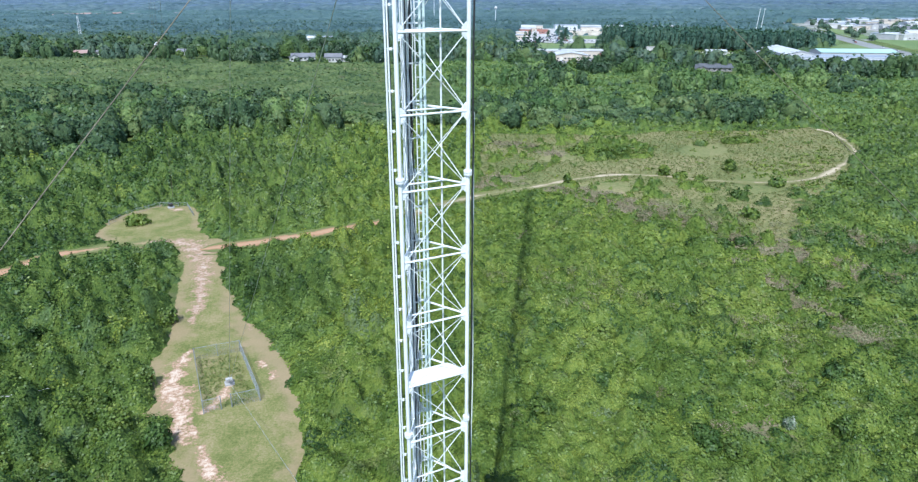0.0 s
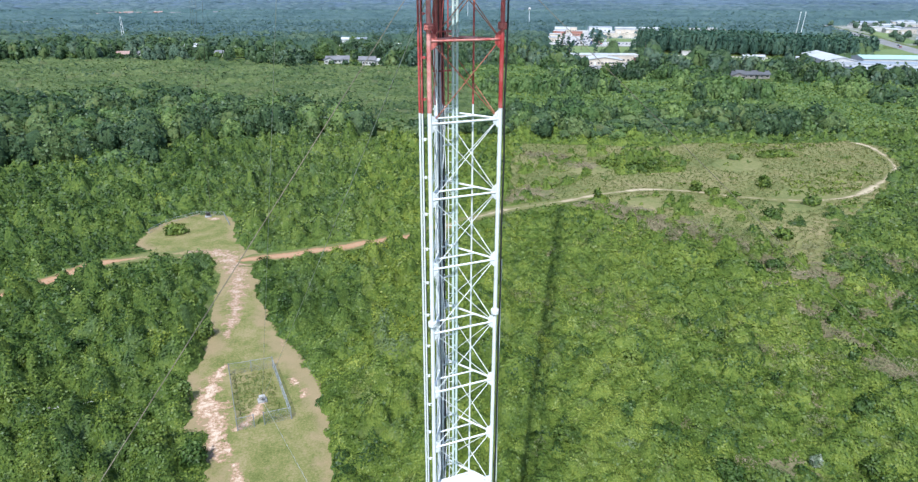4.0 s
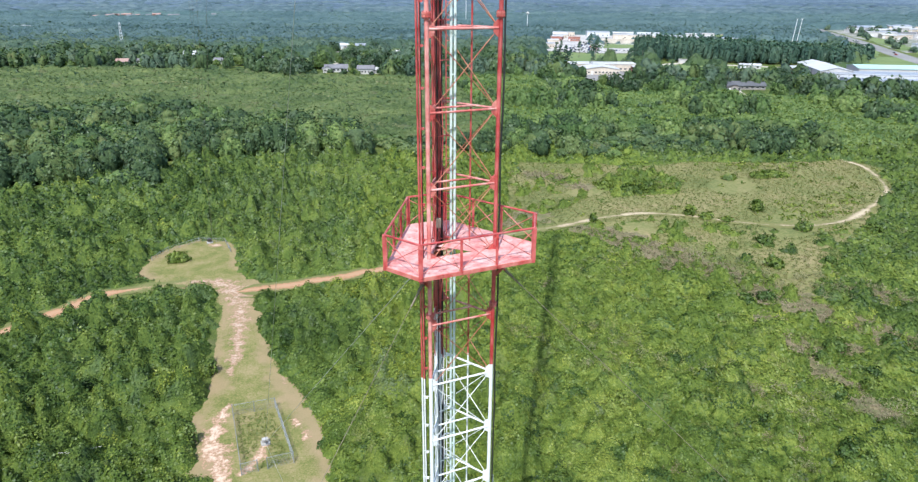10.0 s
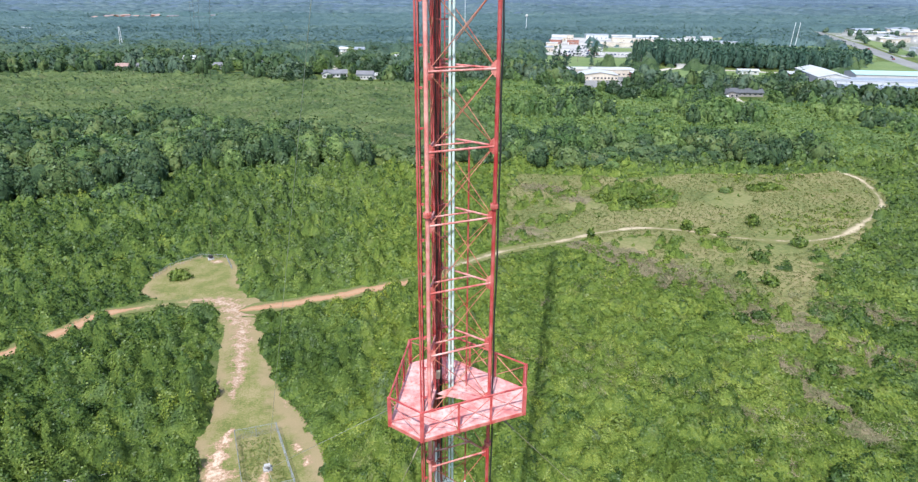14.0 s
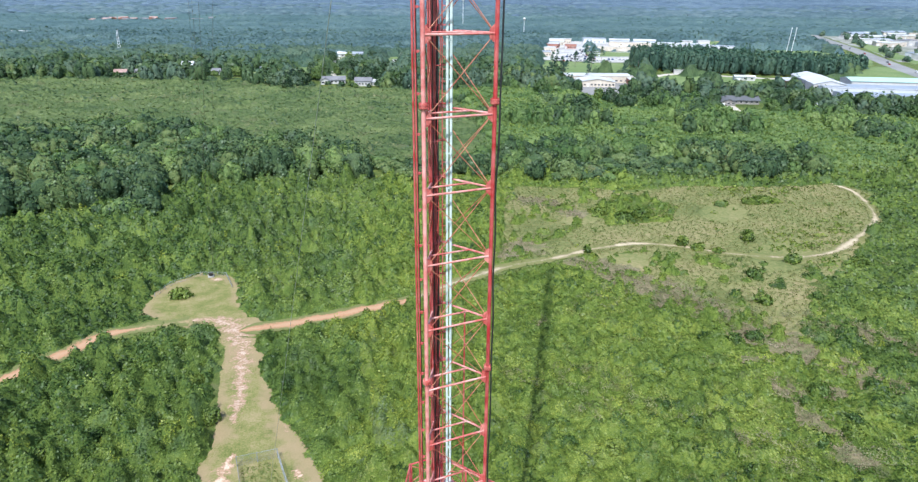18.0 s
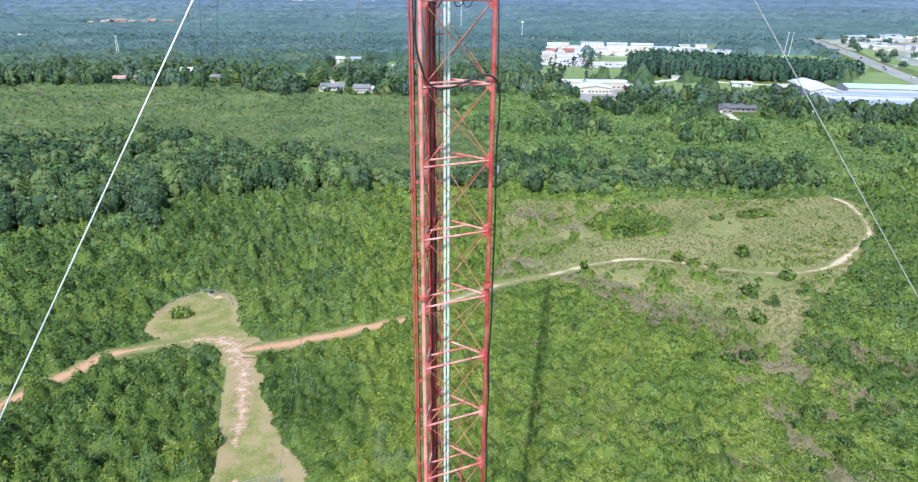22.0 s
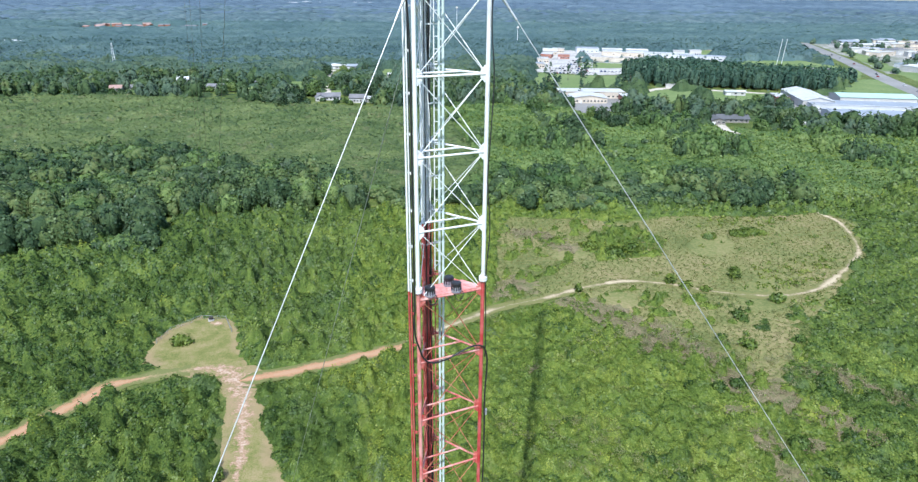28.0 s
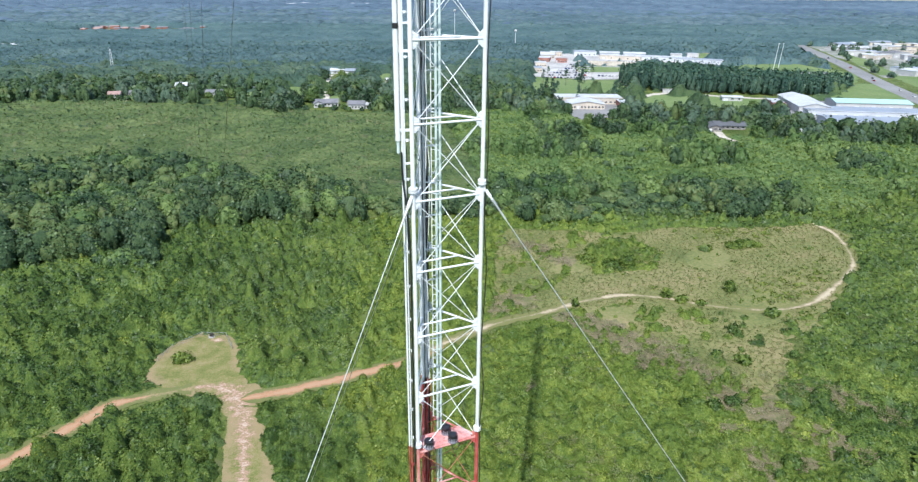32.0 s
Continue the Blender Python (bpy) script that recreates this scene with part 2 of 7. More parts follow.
CLAY = worn_track("orange_clay_track", (0.135, 0.145, 0.05), (0.26, 0.18, 0.095), (0.36, 0.195, 0.108), (0.38, 0.240, 0.145), 1.5, 0.04)
FADED = worn_track("grassed_over_track", (0.14, 0.15, 0.052), (0.21, 0.185, 0.085), (0.30, 0.22, 0.12), (0.38, 0.29, 0.18), 0.9, 0.35)
SAND = worn_track("pale_sand_track", (0.155, 0.156, 0.056), (0.20, 0.185, 0.095), (0.31, 0.25, 0.155), (0.44, 0.37, 0.25), 1.2, 0.26, 2.2)
def worn_grass(name):
    """Mown grass that dries out at its edges and is washed down to clay and sand along the worn lines."""
    m, nt, p = base_material(name, 0.95, 0.0, 0.2)

    def value(key):
        a = nt.nodes.new("ShaderNodeAttribute")
        a.attribute_name = key
        return a.outputs["Fac"]
    tone = math_node(nt, "ADD", math_node(nt, "MULTIPLY", fractal(nt, 0.22, 6.0, 0.68), 0.5), math_node(nt, "MULTIPLY", fractal(nt, 3.4, 5.0, 0.75), 0.5))
    grass = ramp(nt, [(0.38, (0.092, 0.112, 0.028)), (0.46, (0.146, 0.155, 0.046)), (0.52, (0.196, 0.184, 0.070)), (0.60, (0.270, 0.218, 0.114))], tone)
    d = math_node(nt, "ADD", value("dry"), math_node(nt, "MULTIPLY", math_node(nt, "SUBTRACT", fractal(nt, 0.7, 6.0, 0.7), 0.5), 2.0))
    c = mix_colour(nt, math_node(nt, "MULTIPLY", ramp(nt, [(0.40, (0, 0, 0)), (0.95, (1, 1, 1))], d), 0.70), grass, (0.275, 0.205, 0.118))
    rag = math_node(nt, "ADD", math_node(nt, "MULTIPLY", math_node(nt, "SUBTRACT", fractal(nt, 0.55, 6.0, 0.72), 0.5), 2.4), math_node(nt, "MULTIPLY", math_node(nt, "SUBTRACT", fractal(nt, 2.4, 4.0, 0.7), 0.5), 1.5))
    f = math_node(nt, "ADD", value("bare"), rag)
    f_in = math_node(nt, "SUBTRACT", f, 0.12)
    sand = ramp(nt, [(0.58, (0.27, 0.19, 0.115)), (0.70, (0.36, 0.225, 0.145)), (0.84, (0.42, 0.295, 0.205)), (1.0, (0.54, 0.43, 0.325))], f_in)
    reddish = ramp(nt, [(0.58, (0.25, 0.19, 0.11)), (0.72, (0.33, 0.215, 0.14)), (0.92, (0.37, 0.265, 0.195)), (1.0, (0.46, 0.36, 0.275))], f_in)
    soil = mix_colour(nt, value("sandy"), reddish, sand)
    clay = ramp(nt, [(0.60, (0, 0, 0)), (0.72, (1, 1, 1))], f)
    c = mix_colour(nt, clay, c, soil)
    nt.links.new(c, p.inputs["Base Color"])
    bump(nt, p, fractal(nt, 3.5, 6.0, 0.7), 0.5, 0.06)
    return m


WORN_GRASS = worn_grass("worn_mown_grass")
ASPHALT = surface("grey_road_surface", [(0.3, (0.165, 0.163, 0.157)), (0.7, (0.25, 0.247, 0.24))], 0.02, 0.4, 0.9)
PALE_DRIVE = surface("pale_sandy_drive", [(0.3, (0.34, 0.30, 0.24)), (0.7, (0.56, 0.52, 0.45))], 0.08, 0.7, 0.9)
ORANGE_SOIL = surface("orange_soil", [(0.3, (0.36, 0.19, 0.12)), (0.7, (0.50, 0.30, 0.21))], 0.02, 0.2, 0.95)
TOWN_GROUND = surface("town_lots", [(0.3, (0.11, 0.145, 0.075)), (0.48, (0.20, 0.205, 0.17)), (0.62, (0.34, 0.33, 0.31))], 0.018, 0.12, 0.9)
CONCRETE = surface("pale_concrete", [(0.3, (0.24, 0.235, 0.225)), (0.5, (0.37, 0.36, 0.34)), (0.7, (0.52, 0.50, 0.47))], 0.06, 0.5, 0.9)
BRUSH_BROWN = surface("dead_brush_ground", [(0.34, (0.090, 0.108, 0.037)), (0.46, (0.136, 0.132, 0.058)), (0.58, (0.178, 0.154, 0.083)), (0.74, (0.235, 0.188, 0.118))], 0.35, 2.4, 0.95, relief=0.5, depth=0.08)

SCRUB = foliage("thicket_leaves", (0.052, 0.089, 0.016), (0.109, 0.160, 0.027), (0.181, 0.231, 0.044), 0.05, 0.5, 0.24, odd=(0.105, 0.155, 0.050))
SCRUB_PALE = foliage("silvery_shrub_leaves", (0.070, 0.105, 0.036), (0.110, 0.150, 0.056), (0.155, 0.195, 0.080), 0.05, 0.5, 0.24)
SCRUB_DARK = foliage("dark_shrub_leaves", (0.030, 0.060, 0.012), (0.060, 0.110, 0.022), (0.114, 0.172, 0.038), 0.05, 0.5, 0.3)
SCRUB_LIGHT = foliage("open_thicket_leaves", (0.070, 0.116, 0.017), (0.129, 0.182, 0.027), (0.203, 0.246, 0.042), 0.06, 0.5, 0.24, odd=(0.180, 0.186, 0.070))
SCRUB_YELLOW = foliage("yellow_green_leaves", (0.105, 0.145, 0.019), (0.175, 0.218, 0.029), (0.245, 0.280, 0.042), 0.06, 0.6, 0.24)
UPPER = foliage("regrowth_leaves", (0.054, 0.090, 0.033), (0.102, 0.146, 0.050), (0.160, 0.200, 0.078), 0.03, 0.36, odd=(0.135, 0.142, 0.072))
WOOD = foliage("broadleaf_crown_leaves", (0.028, 0.060, 0.026), (0.058, 0.102, 0.046), (0.100, 0.148, 0.064), 0.06, 0.18, odd=(0.098, 0.126, 0.088))
# woods behind the houses: haze put into the leaf colour as blue
WOOD_FAR = foliage("hazed_woodland_leaves", (0.044, 0.081, 0.053), (0.078, 0.120, 0.074), (0.121, 0.163, 0.092), 0.012, 0.06, 0.42, leaf=1.6)
WOOD_LIGHT = foliage("light_broadleaf_leaves", (0.056, 0.099, 0.034), (0.094, 0.149, 0.049), (0.146, 0.199, 0.075), 0.06, 0.18)
# farther woods, bluer and paler again in place of haze
WOOD_MID = foliage("hazed_farther_leaves", (0.048, 0.094, 0.099), (0.078, 0.134, 0.136), (0.119, 0.180, 0.167), 0.01, 0.05, 0.5, leaf=1.2)
# blue-green needles, lifted and blued a little more to paint haze
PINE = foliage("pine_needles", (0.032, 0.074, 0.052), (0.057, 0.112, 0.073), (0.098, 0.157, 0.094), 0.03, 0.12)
# the most distant woods, with the blue of haze painted into them
DISTANT = surface("haze_tinted_pine_woods", [(0.36, (0.043, 0.077, 0.089)), (0.5, (0.064, 0.103, 0.116)), (0.64, (0.096, 0.138, 0.145))], 0.004, 0.05, 0.95, weight=0.6)
FARTHEST = surface("haze_blue_far_woods", [(0.36, (0.052, 0.084, 0.114)), (0.5, (0.069, 0.106, 0.144)), (0.64, (0.095, 0.138, 0.173))], 0.0016, 0.012, 0.95, weight=0.5)
GRASS_TUFT = foliage("pasture_grass_blades", (0.112, 0.134, 0.038), (0.165, 0.176, 0.058), (0.228, 0.215, 0.090), 0.05, 0.3)
MOWN_GREEN = foliage("pen_weed_leaves", (0.100, 0.142, 0.030), (0.150, 0.190, 0.048), (0.205, 0.225, 0.075), 0.1, 0.6, 0.45)
PALE_SHRUB = foliage("whitish_shrub_leaves", (0.13, 0.18, 0.10), (0.27, 0.31, 0.22), (0.48, 0.50, 0.43), 0.6, 1.6)
DRY = foliage("dry_seed_heads", (0.12, 0.135, 0.055), (0.18, 0.185, 0.085), (0.25, 0.24, 0.13), 0.1, 0.5, 0.2)
DEAD = foliage("dead_brush_twigs", (0.135, 0.112, 0.066), (0.205, 0.170, 0.106), (0.285, 0.238, 0.160), 0.1, 0.5, 0.1)
DEAD_WOOD = surface("bleached_dead_wood", [(0.3, (0.30, 0.29, 0.27)), (0.7, (0.50, 0.49, 0.46))], 1.0, 6.0, 0.9)
BARK = surface("bark", [(0.3, (0.10, 0.08, 0.06)), (0.7, (0.24, 0.20, 0.16))], 1.0, 6.0, 0.9, relief=0.5)


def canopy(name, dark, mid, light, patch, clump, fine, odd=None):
    """The closed mass of small leaves under the outer sprays, with relief at leaf size; its dark tone paints the shaded
    gaps between leaves.
    """
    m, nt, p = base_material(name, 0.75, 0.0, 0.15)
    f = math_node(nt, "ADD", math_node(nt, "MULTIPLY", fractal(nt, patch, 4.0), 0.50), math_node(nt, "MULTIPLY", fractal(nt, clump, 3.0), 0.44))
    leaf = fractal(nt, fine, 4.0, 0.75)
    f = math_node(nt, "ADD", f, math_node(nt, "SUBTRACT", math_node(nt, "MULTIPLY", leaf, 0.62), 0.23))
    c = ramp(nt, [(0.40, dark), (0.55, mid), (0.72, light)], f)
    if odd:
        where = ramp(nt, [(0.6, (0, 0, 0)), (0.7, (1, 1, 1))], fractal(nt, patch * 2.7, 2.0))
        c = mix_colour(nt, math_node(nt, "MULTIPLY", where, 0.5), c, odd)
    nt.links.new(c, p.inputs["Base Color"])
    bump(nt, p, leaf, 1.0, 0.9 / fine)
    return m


# darker copies of the leaf colours, for shade behind the lighter, sunlit sprays
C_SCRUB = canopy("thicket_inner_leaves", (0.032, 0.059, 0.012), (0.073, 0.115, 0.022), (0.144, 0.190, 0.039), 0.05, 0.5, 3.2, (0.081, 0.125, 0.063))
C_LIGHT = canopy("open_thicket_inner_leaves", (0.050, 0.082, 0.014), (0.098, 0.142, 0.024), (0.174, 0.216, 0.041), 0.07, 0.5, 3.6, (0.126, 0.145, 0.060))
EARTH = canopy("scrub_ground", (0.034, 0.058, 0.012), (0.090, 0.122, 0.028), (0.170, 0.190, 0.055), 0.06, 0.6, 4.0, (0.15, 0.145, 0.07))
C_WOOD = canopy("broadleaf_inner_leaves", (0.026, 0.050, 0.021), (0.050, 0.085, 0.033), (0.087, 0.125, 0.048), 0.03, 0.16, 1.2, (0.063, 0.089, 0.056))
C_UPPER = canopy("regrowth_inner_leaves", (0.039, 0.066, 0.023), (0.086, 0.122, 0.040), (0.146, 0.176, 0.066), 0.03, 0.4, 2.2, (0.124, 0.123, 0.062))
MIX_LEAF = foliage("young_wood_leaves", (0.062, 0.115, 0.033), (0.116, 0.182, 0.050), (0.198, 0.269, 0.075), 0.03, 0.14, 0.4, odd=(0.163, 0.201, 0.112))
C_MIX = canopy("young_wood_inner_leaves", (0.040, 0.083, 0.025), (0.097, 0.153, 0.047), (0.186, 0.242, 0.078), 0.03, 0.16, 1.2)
# inner mass of these far woods, blued for haze like their leaves
C_MID = canopy("hazed_farther_inner_leaves", (0.043, 0.081, 0.086), (0.071, 0.120, 0.120), (0.110, 0.164, 0.151), 0.01, 0.07, 0.7)
C_FAR = canopy("hazed_woodland_inner_leaves", (0.030, 0.061, 0.042), (0.065, 0.106, 0.069), (0.114, 0.156, 0.095), 0.012, 0.09, 0.8)


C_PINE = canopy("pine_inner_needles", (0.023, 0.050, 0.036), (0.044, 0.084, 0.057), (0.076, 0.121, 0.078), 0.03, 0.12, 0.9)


# ---- building helpers ----
def tube(bm, a, b, r, seg=8, r2=None):
    a, b = Vector(a), Vector(b)
    q = (b - a).to_track_quat("Z", "Y")
    rings = []
    for p, rad in ((a, r), (b, r if r2 is None else r2)):
        rings.append([bm.verts.new(p + q @ Vector((rad * math.cos(2 * math.pi * i / seg), rad * math.sin(2 * math.pi * i / seg), 0))) for i in range(seg)])
    for i in range(seg):
        f = bm.faces.new((rings[0][i], rings[0][(i + 1) % seg], rings[1][(i + 1) % seg], rings[1][i]))
        f.smooth = True
    for cap in (bm.faces.new(rings[0][::-1]), bm.faces.new(rings[1])):
        for e in cap.edges:
            e.smooth = False
    return bm


def box(bm, centre, size, turn=0.0, bevel=0.0):
    m = Matrix.Translation(centre) @ Matrix.Rotation(turn, 4, "Z") @ Matrix.Diagonal((*size, 1))
    made = bmesh.ops.create_cube(bm, size=1.0, matrix=m)
    if bevel:
        edges = list({e for v in made["verts"] for e in v.link_edges})
        bmesh.ops.bevel(bm, geom=edges, offset=bevel, segments=2, affect="EDGES")
    return bm


def prism(bm, outline, z0, z1):
    """An upright slab on a plan outline given anticlockwise."""
    low, top = [bm.verts.new((x, y, z0)) for x, y in outline], [bm.verts.new((x, y, z1)) for x, y in outline]
    n = len(outline)
    for i in range(n):
        bm.faces.new((low[i], low[(i + 1) % n], top[(i + 1) % n], top[i]))
    bm.faces.new(low[::-1]), bm.faces.new(top)
    return bm


def bar(bm, a, b, w, h):
    """A flat bar of section w by h between two points, h upright."""
    a, b = Vector(a), Vector(b)
    q = (b - a).to_track_quat("X", "Z")
    m = Matrix.LocRotScale((a + b) / 2, q, ((b - a).length, w, h))
    bmesh.ops.create_cube(bm, size=1.0, matrix=m)
    return bm


def to_mesh(name, bm, mat):
    me = bpy.data.meshes.new(name)
    bm.to_mesh(me)
    bm.free()
    if mat:
        me.materials.append(mat)
    return me


def part(name, bm, mat, parent, label="", at=None):
    """Links a bmesh, or a mesh that is already made, as one mesh object under a thing or a part."""
    me = bm if isinstance(bm, bpy.types.Mesh) else to_mesh(name, bm, mat)
    ob = new(name, me)
    ob.parent = parent
    if at is not None:
        ob.location = at
    if label:
        ob["label"] = label
    return ob


def thing(name, label, category, group="", kind="", at=(0, 0, 0), turn=0.0):
    ob = new(name)
    ob.location, ob.rotation_euler = at, (0, 0, turn)
    return tagged(ob, label, category, group, kind)


def raw_mesh(name, verts, faces, mat, smooth=False):
    """A mesh from numpy arrays: verts n x 3, faces m x k."""
    me = bpy.data.meshes.new(name)
    m, k = faces.shape
    me.vertices.add(len(verts)), me.loops.add(m * k), me.polygons.add(m)
    me.vertices.foreach_set("co", np.ascontiguousarray(verts, np.float32).ravel())
    me.loops.foreach_set("vertex_index", np.ascontiguousarray(faces, np.int32).ravel())
    me.polygons.foreach_set("loop_start", np.arange(0, m * k, k, dtype=np.int32))
    if smooth:
        me.polygons.foreach_set("use_smooth", np.ones(m, dtype=bool))
    me.materials.append(mat)
    me.update(calc_edges=True)
    return me

# ---- the lie of the land ----
TRACK_L = [(-41, 109.5), (-53.1, 114.6), (-61.6, 112.3), (-69.2, 108.8), (-75.8, 99.5), (-84, 89), (-96, 76), (-115, 60), (-150, 40)]
TRACK_R = [(-41, 109.5), (-27.1, 113.5), (-16.6, 117.8), (-3.9, 122.7), (9, 133), (22.2, 141.5), (36.6, 147.2), (47.4, 152.8)]
TRACK_FIELD = [(47.4, 152.8), (62.1, 156.6), (74.0, 154.2), (84.5, 149.0), (97.1, 145.2), (107.7, 145), (119, 149), (133.8, 160.5), (147.4, 173.5), (154.7, 186.5), (160.3, 203.7), (159, 216)]
SPUR = [(-41, 109), (-38.5, 96), (-36, 84), (-34.5, 74), (-33, 64), (-30.5, 54.8), (-27, 47.5), (-22, 40), (-14, 26), (-4, 8)]
CLEAR_1 = [(-44, 107), (-41.1, 103.6), (-39.8, 95), (-38.2, 88.4), (-36.4, 80), (-35.3, 75.6), (-36.0, 68), (-35.3, 63.7), (-32.5, 55.3), (-29.3, 49.2), (-25.0, 42.9), (-20.5, 34), (-17, 24), (-12, 6), (-8, -8), (8, -8), (7, 10), (-3, 22), (-9.2, 33), (-11.9, 42.2), (-14.0, 53.1), (-16.4, 61.3), (-19.0, 67.2), (-22.2, 73.0), (-25.8, 78.0), (-28.6, 83.4), (-31.8, 92), (-34.5, 101.3), (-35.5, 106)]
CLEAR_2 = [(-65, 119), (-66, 128), (-63.8, 135), (-58.1, 140.5), (-51, 139.5), (-47.5, 133), (-43, 120.5), (-37.5, 114), (-37, 108), (-43, 108), (-53.4, 113)]
PASTURE = [(24, 144), (28, 156), (44, 168), (56, 192), (72, 206), (101, 215), (128, 213), (158, 216), (166, 206), (158, 186), (149, 171), (122, 147), (106, 139), (86, 142), (62, 150), (46, 148)]
ROUGH = [(42.2, 149.5), (69.3, 151.2), (95.1, 143.1), (112, 141), (124.5, 148.8), (112, 136), (99.2, 127.1), (93.0, 114.0), (84, 101), (76, 103), (68, 111), (60, 119.5), (50.4, 128.2), (42.1, 138.0)]
ROUGH_W = [(20, 143), (24, 170), (29, 200), (32, 217), (62, 214), (76, 207), (56, 192), (44, 168), (28, 156)]
COPSE = [(58, 172), (60, 196), (66, 204), (80, 203), (88, 190), (80, 176)]
DEAD_STRIPS = [[(41.4, 147.5), (45.9, 141.5), (51.3, 136.2), (55.6, 130.6), (61.1, 124.3), (65.3, 116.5), (69.1, 109.3), (76.8, 98.3), (82.7, 89.6), (88, 84)], [(66.8, 84.5), (66.4, 76.3), (67.9, 71.0), (68.4, 61.5)],
               [(89.7, 105.9), (95.1, 103.6), (99.0, 99.3), (103.4, 94.4)], [(34.0, 199), (40.1, 198.1), (45.5, 194.8), (48.2, 186.8), (54.0, 182.1)]]
DEAD_SPOTS = [(11.9, 69.3, 1.6), (47.1, 67.5, 1.8), (50.9, 68.2, 2.0), (48.9, 56.7, 1.7), (52.5, 56.5, 1.4), (41.8, 47.6, 2.4), (42.3, 43.6, 2.6), (39.4, 46.2, 1.8), (75.6, 80.7, 2.4), (30.4, 53.8, 1.2), (65.9, 92.6, 2.2), (57.1, 118.6, 3.0), (30.2, 156.5, 5.0), (23.5, 151.0, 3.6), (94.3, 100.8, 2.6), (58.0, 92.0, 1.5), (26.0, 110.0, 1.3), (-48.2, 56.1, 1.3)]
BELT = [(-260, 196), (-175, 187), (-138, 189), (-111, 192), (-97, 182), (-88, 184), (-91, 202), (-86, 221), (-48, 226), (-7, 226), (33, 227), (68, 222), (93, 227), (128, 223), (160, 228), (168, 250), (150, 262), (90, 262), (33, 250), (-7, 252), (-30, 262), (-50, 274), (-74, 286), (-99, 304), (-130, 328), (-166, 326), (-190, 318), (-215, 310), (-300, 330)]
MIXED = [(33, 250), (90, 262), (150, 262), (168, 250), (160, 228), (199, 236), (240, 262), (330, 330), (300, 352), (262, 356), (205, 370), (165, 405), (120, 445), (60, 470), (20, 455), (30, 330)]
REGROWTH = [(-290, 320), (-215, 300), (-150, 278), (-95, 270), (-70, 258), (-48, 242), (-7, 240), (33, 250), (30, 330), (20, 440), (-6, 452), (-80, 468), (-137, 488), (-236, 516), (-318, 508), (-420, 500)]
SCHOOL = [(123.4, 667), (149.5, 777.1), (183.8, 902.3), (212.6, 914.9), (304.5, 878.1), (402.3, 826.6), (375, 757), (278.8, 786.7), (213.1, 818.1), (190.6, 758), (248.7, 752.1), (261.4, 704.3), (232.3, 685.1), (210.8, 640.3), (173.7, 640)]
LAWNS = [
    [(132.1, 542), (107.6, 551.7), (111.4, 604.1), (125.5, 660.1), (173.7, 636), (213.9, 635.4), (187.5, 541.9)], [(181.6, 698.9), (195.8, 752.3), (250.8, 746.1), (234.4, 698.4)], [(305.7, 648.2), (347.6, 720.3), (404.7, 778.6), (480.2, 778.9), (492.7, 678.4), (442.3, 609.1), (412.1, 621.8)],
    [(189.8, 481.4), (193.7, 536.2), (214.3, 541.3), (281.1, 526.5), (306.4, 509.5), (289.7, 480.1), (254.2, 474.3)], [(363.8, 848.2), (397.5, 924.6), (431.8, 915.3), (391.6, 832)],
    [(-115.5, 582.9), (-113.6, 598.7), (-96, 597.8), (-86, 523.5), (-105.7, 552)], [(-80.1, 515.9), (-76.3, 549.7), (-52.6, 547), (-48.6, 517.6)], [(-37, 595.3), (-35.3, 692.3), (-17.4, 691.5), (-20, 556.7)],
    [(468.6, 542.3), (520.1, 669.7), (586.3, 627.9), (542.9, 525.3)], [(359.3, 524.4), (414.5, 576.6), (442.3, 607.1), (464, 595.9), (425.7, 498.9), (404.3, 491.6)], [(509.1, 669), (580.4, 829.9), (612, 905.4), (624.3, 896), (601.5, 821.1), (533.2, 670.5)], [(-254.1, 520.5), (-250.3, 544), (-227.5, 545.2), (-227.4, 523.9)], [(-182.3, 533.1), (-179.5, 553.7), (-127.2, 572.4), (-125.2, 547)],
]
YARDS = [[(116.2, 427.7), (111.8, 503.8), (179.4, 507.2), (173.4, 462.5), (140.7, 428.8)], [(267.1, 387.3), (270.9, 481.2), (306.4, 513.5), (395.7, 497.4), (409, 415.6), (338.8, 377.8)]]
HIGHWAY = [(330, 260), (400, 430), (431, 510), (471, 617), (535, 772), (600, 945), (640, 1050)]
DRIVES = [[(-70.3, 502.6), (-71.3, 531.2), (-78.4, 592.9), (-84.4, 658.5), (-82.5, 681.2)], [(198.5, 388.7), (196.4, 380.5), (194.4, 370.3), (196.5, 358.3)]]
TOWN = [(500, 650), (560, 790), (645, 1030), (1010, 1080), (1000, 800), (760, 580), (560, 600)]


def inside(poly, x, y):
    """Which of the points lie in the outline."""
    x, y = np.asarray(x, float), np.asarray(y, float)
    hit = np.zeros(x.shape, bool)
    for (x0, y0), (x1, y1) in zip(poly, poly[1:] + poly[:1]):
        if y0 != y1:
            hit ^= ((y0 > y) != (y1 > y)) & (x < (x1 - x0) * (y - y0) / (y1 - y0) + x0)
    return hit


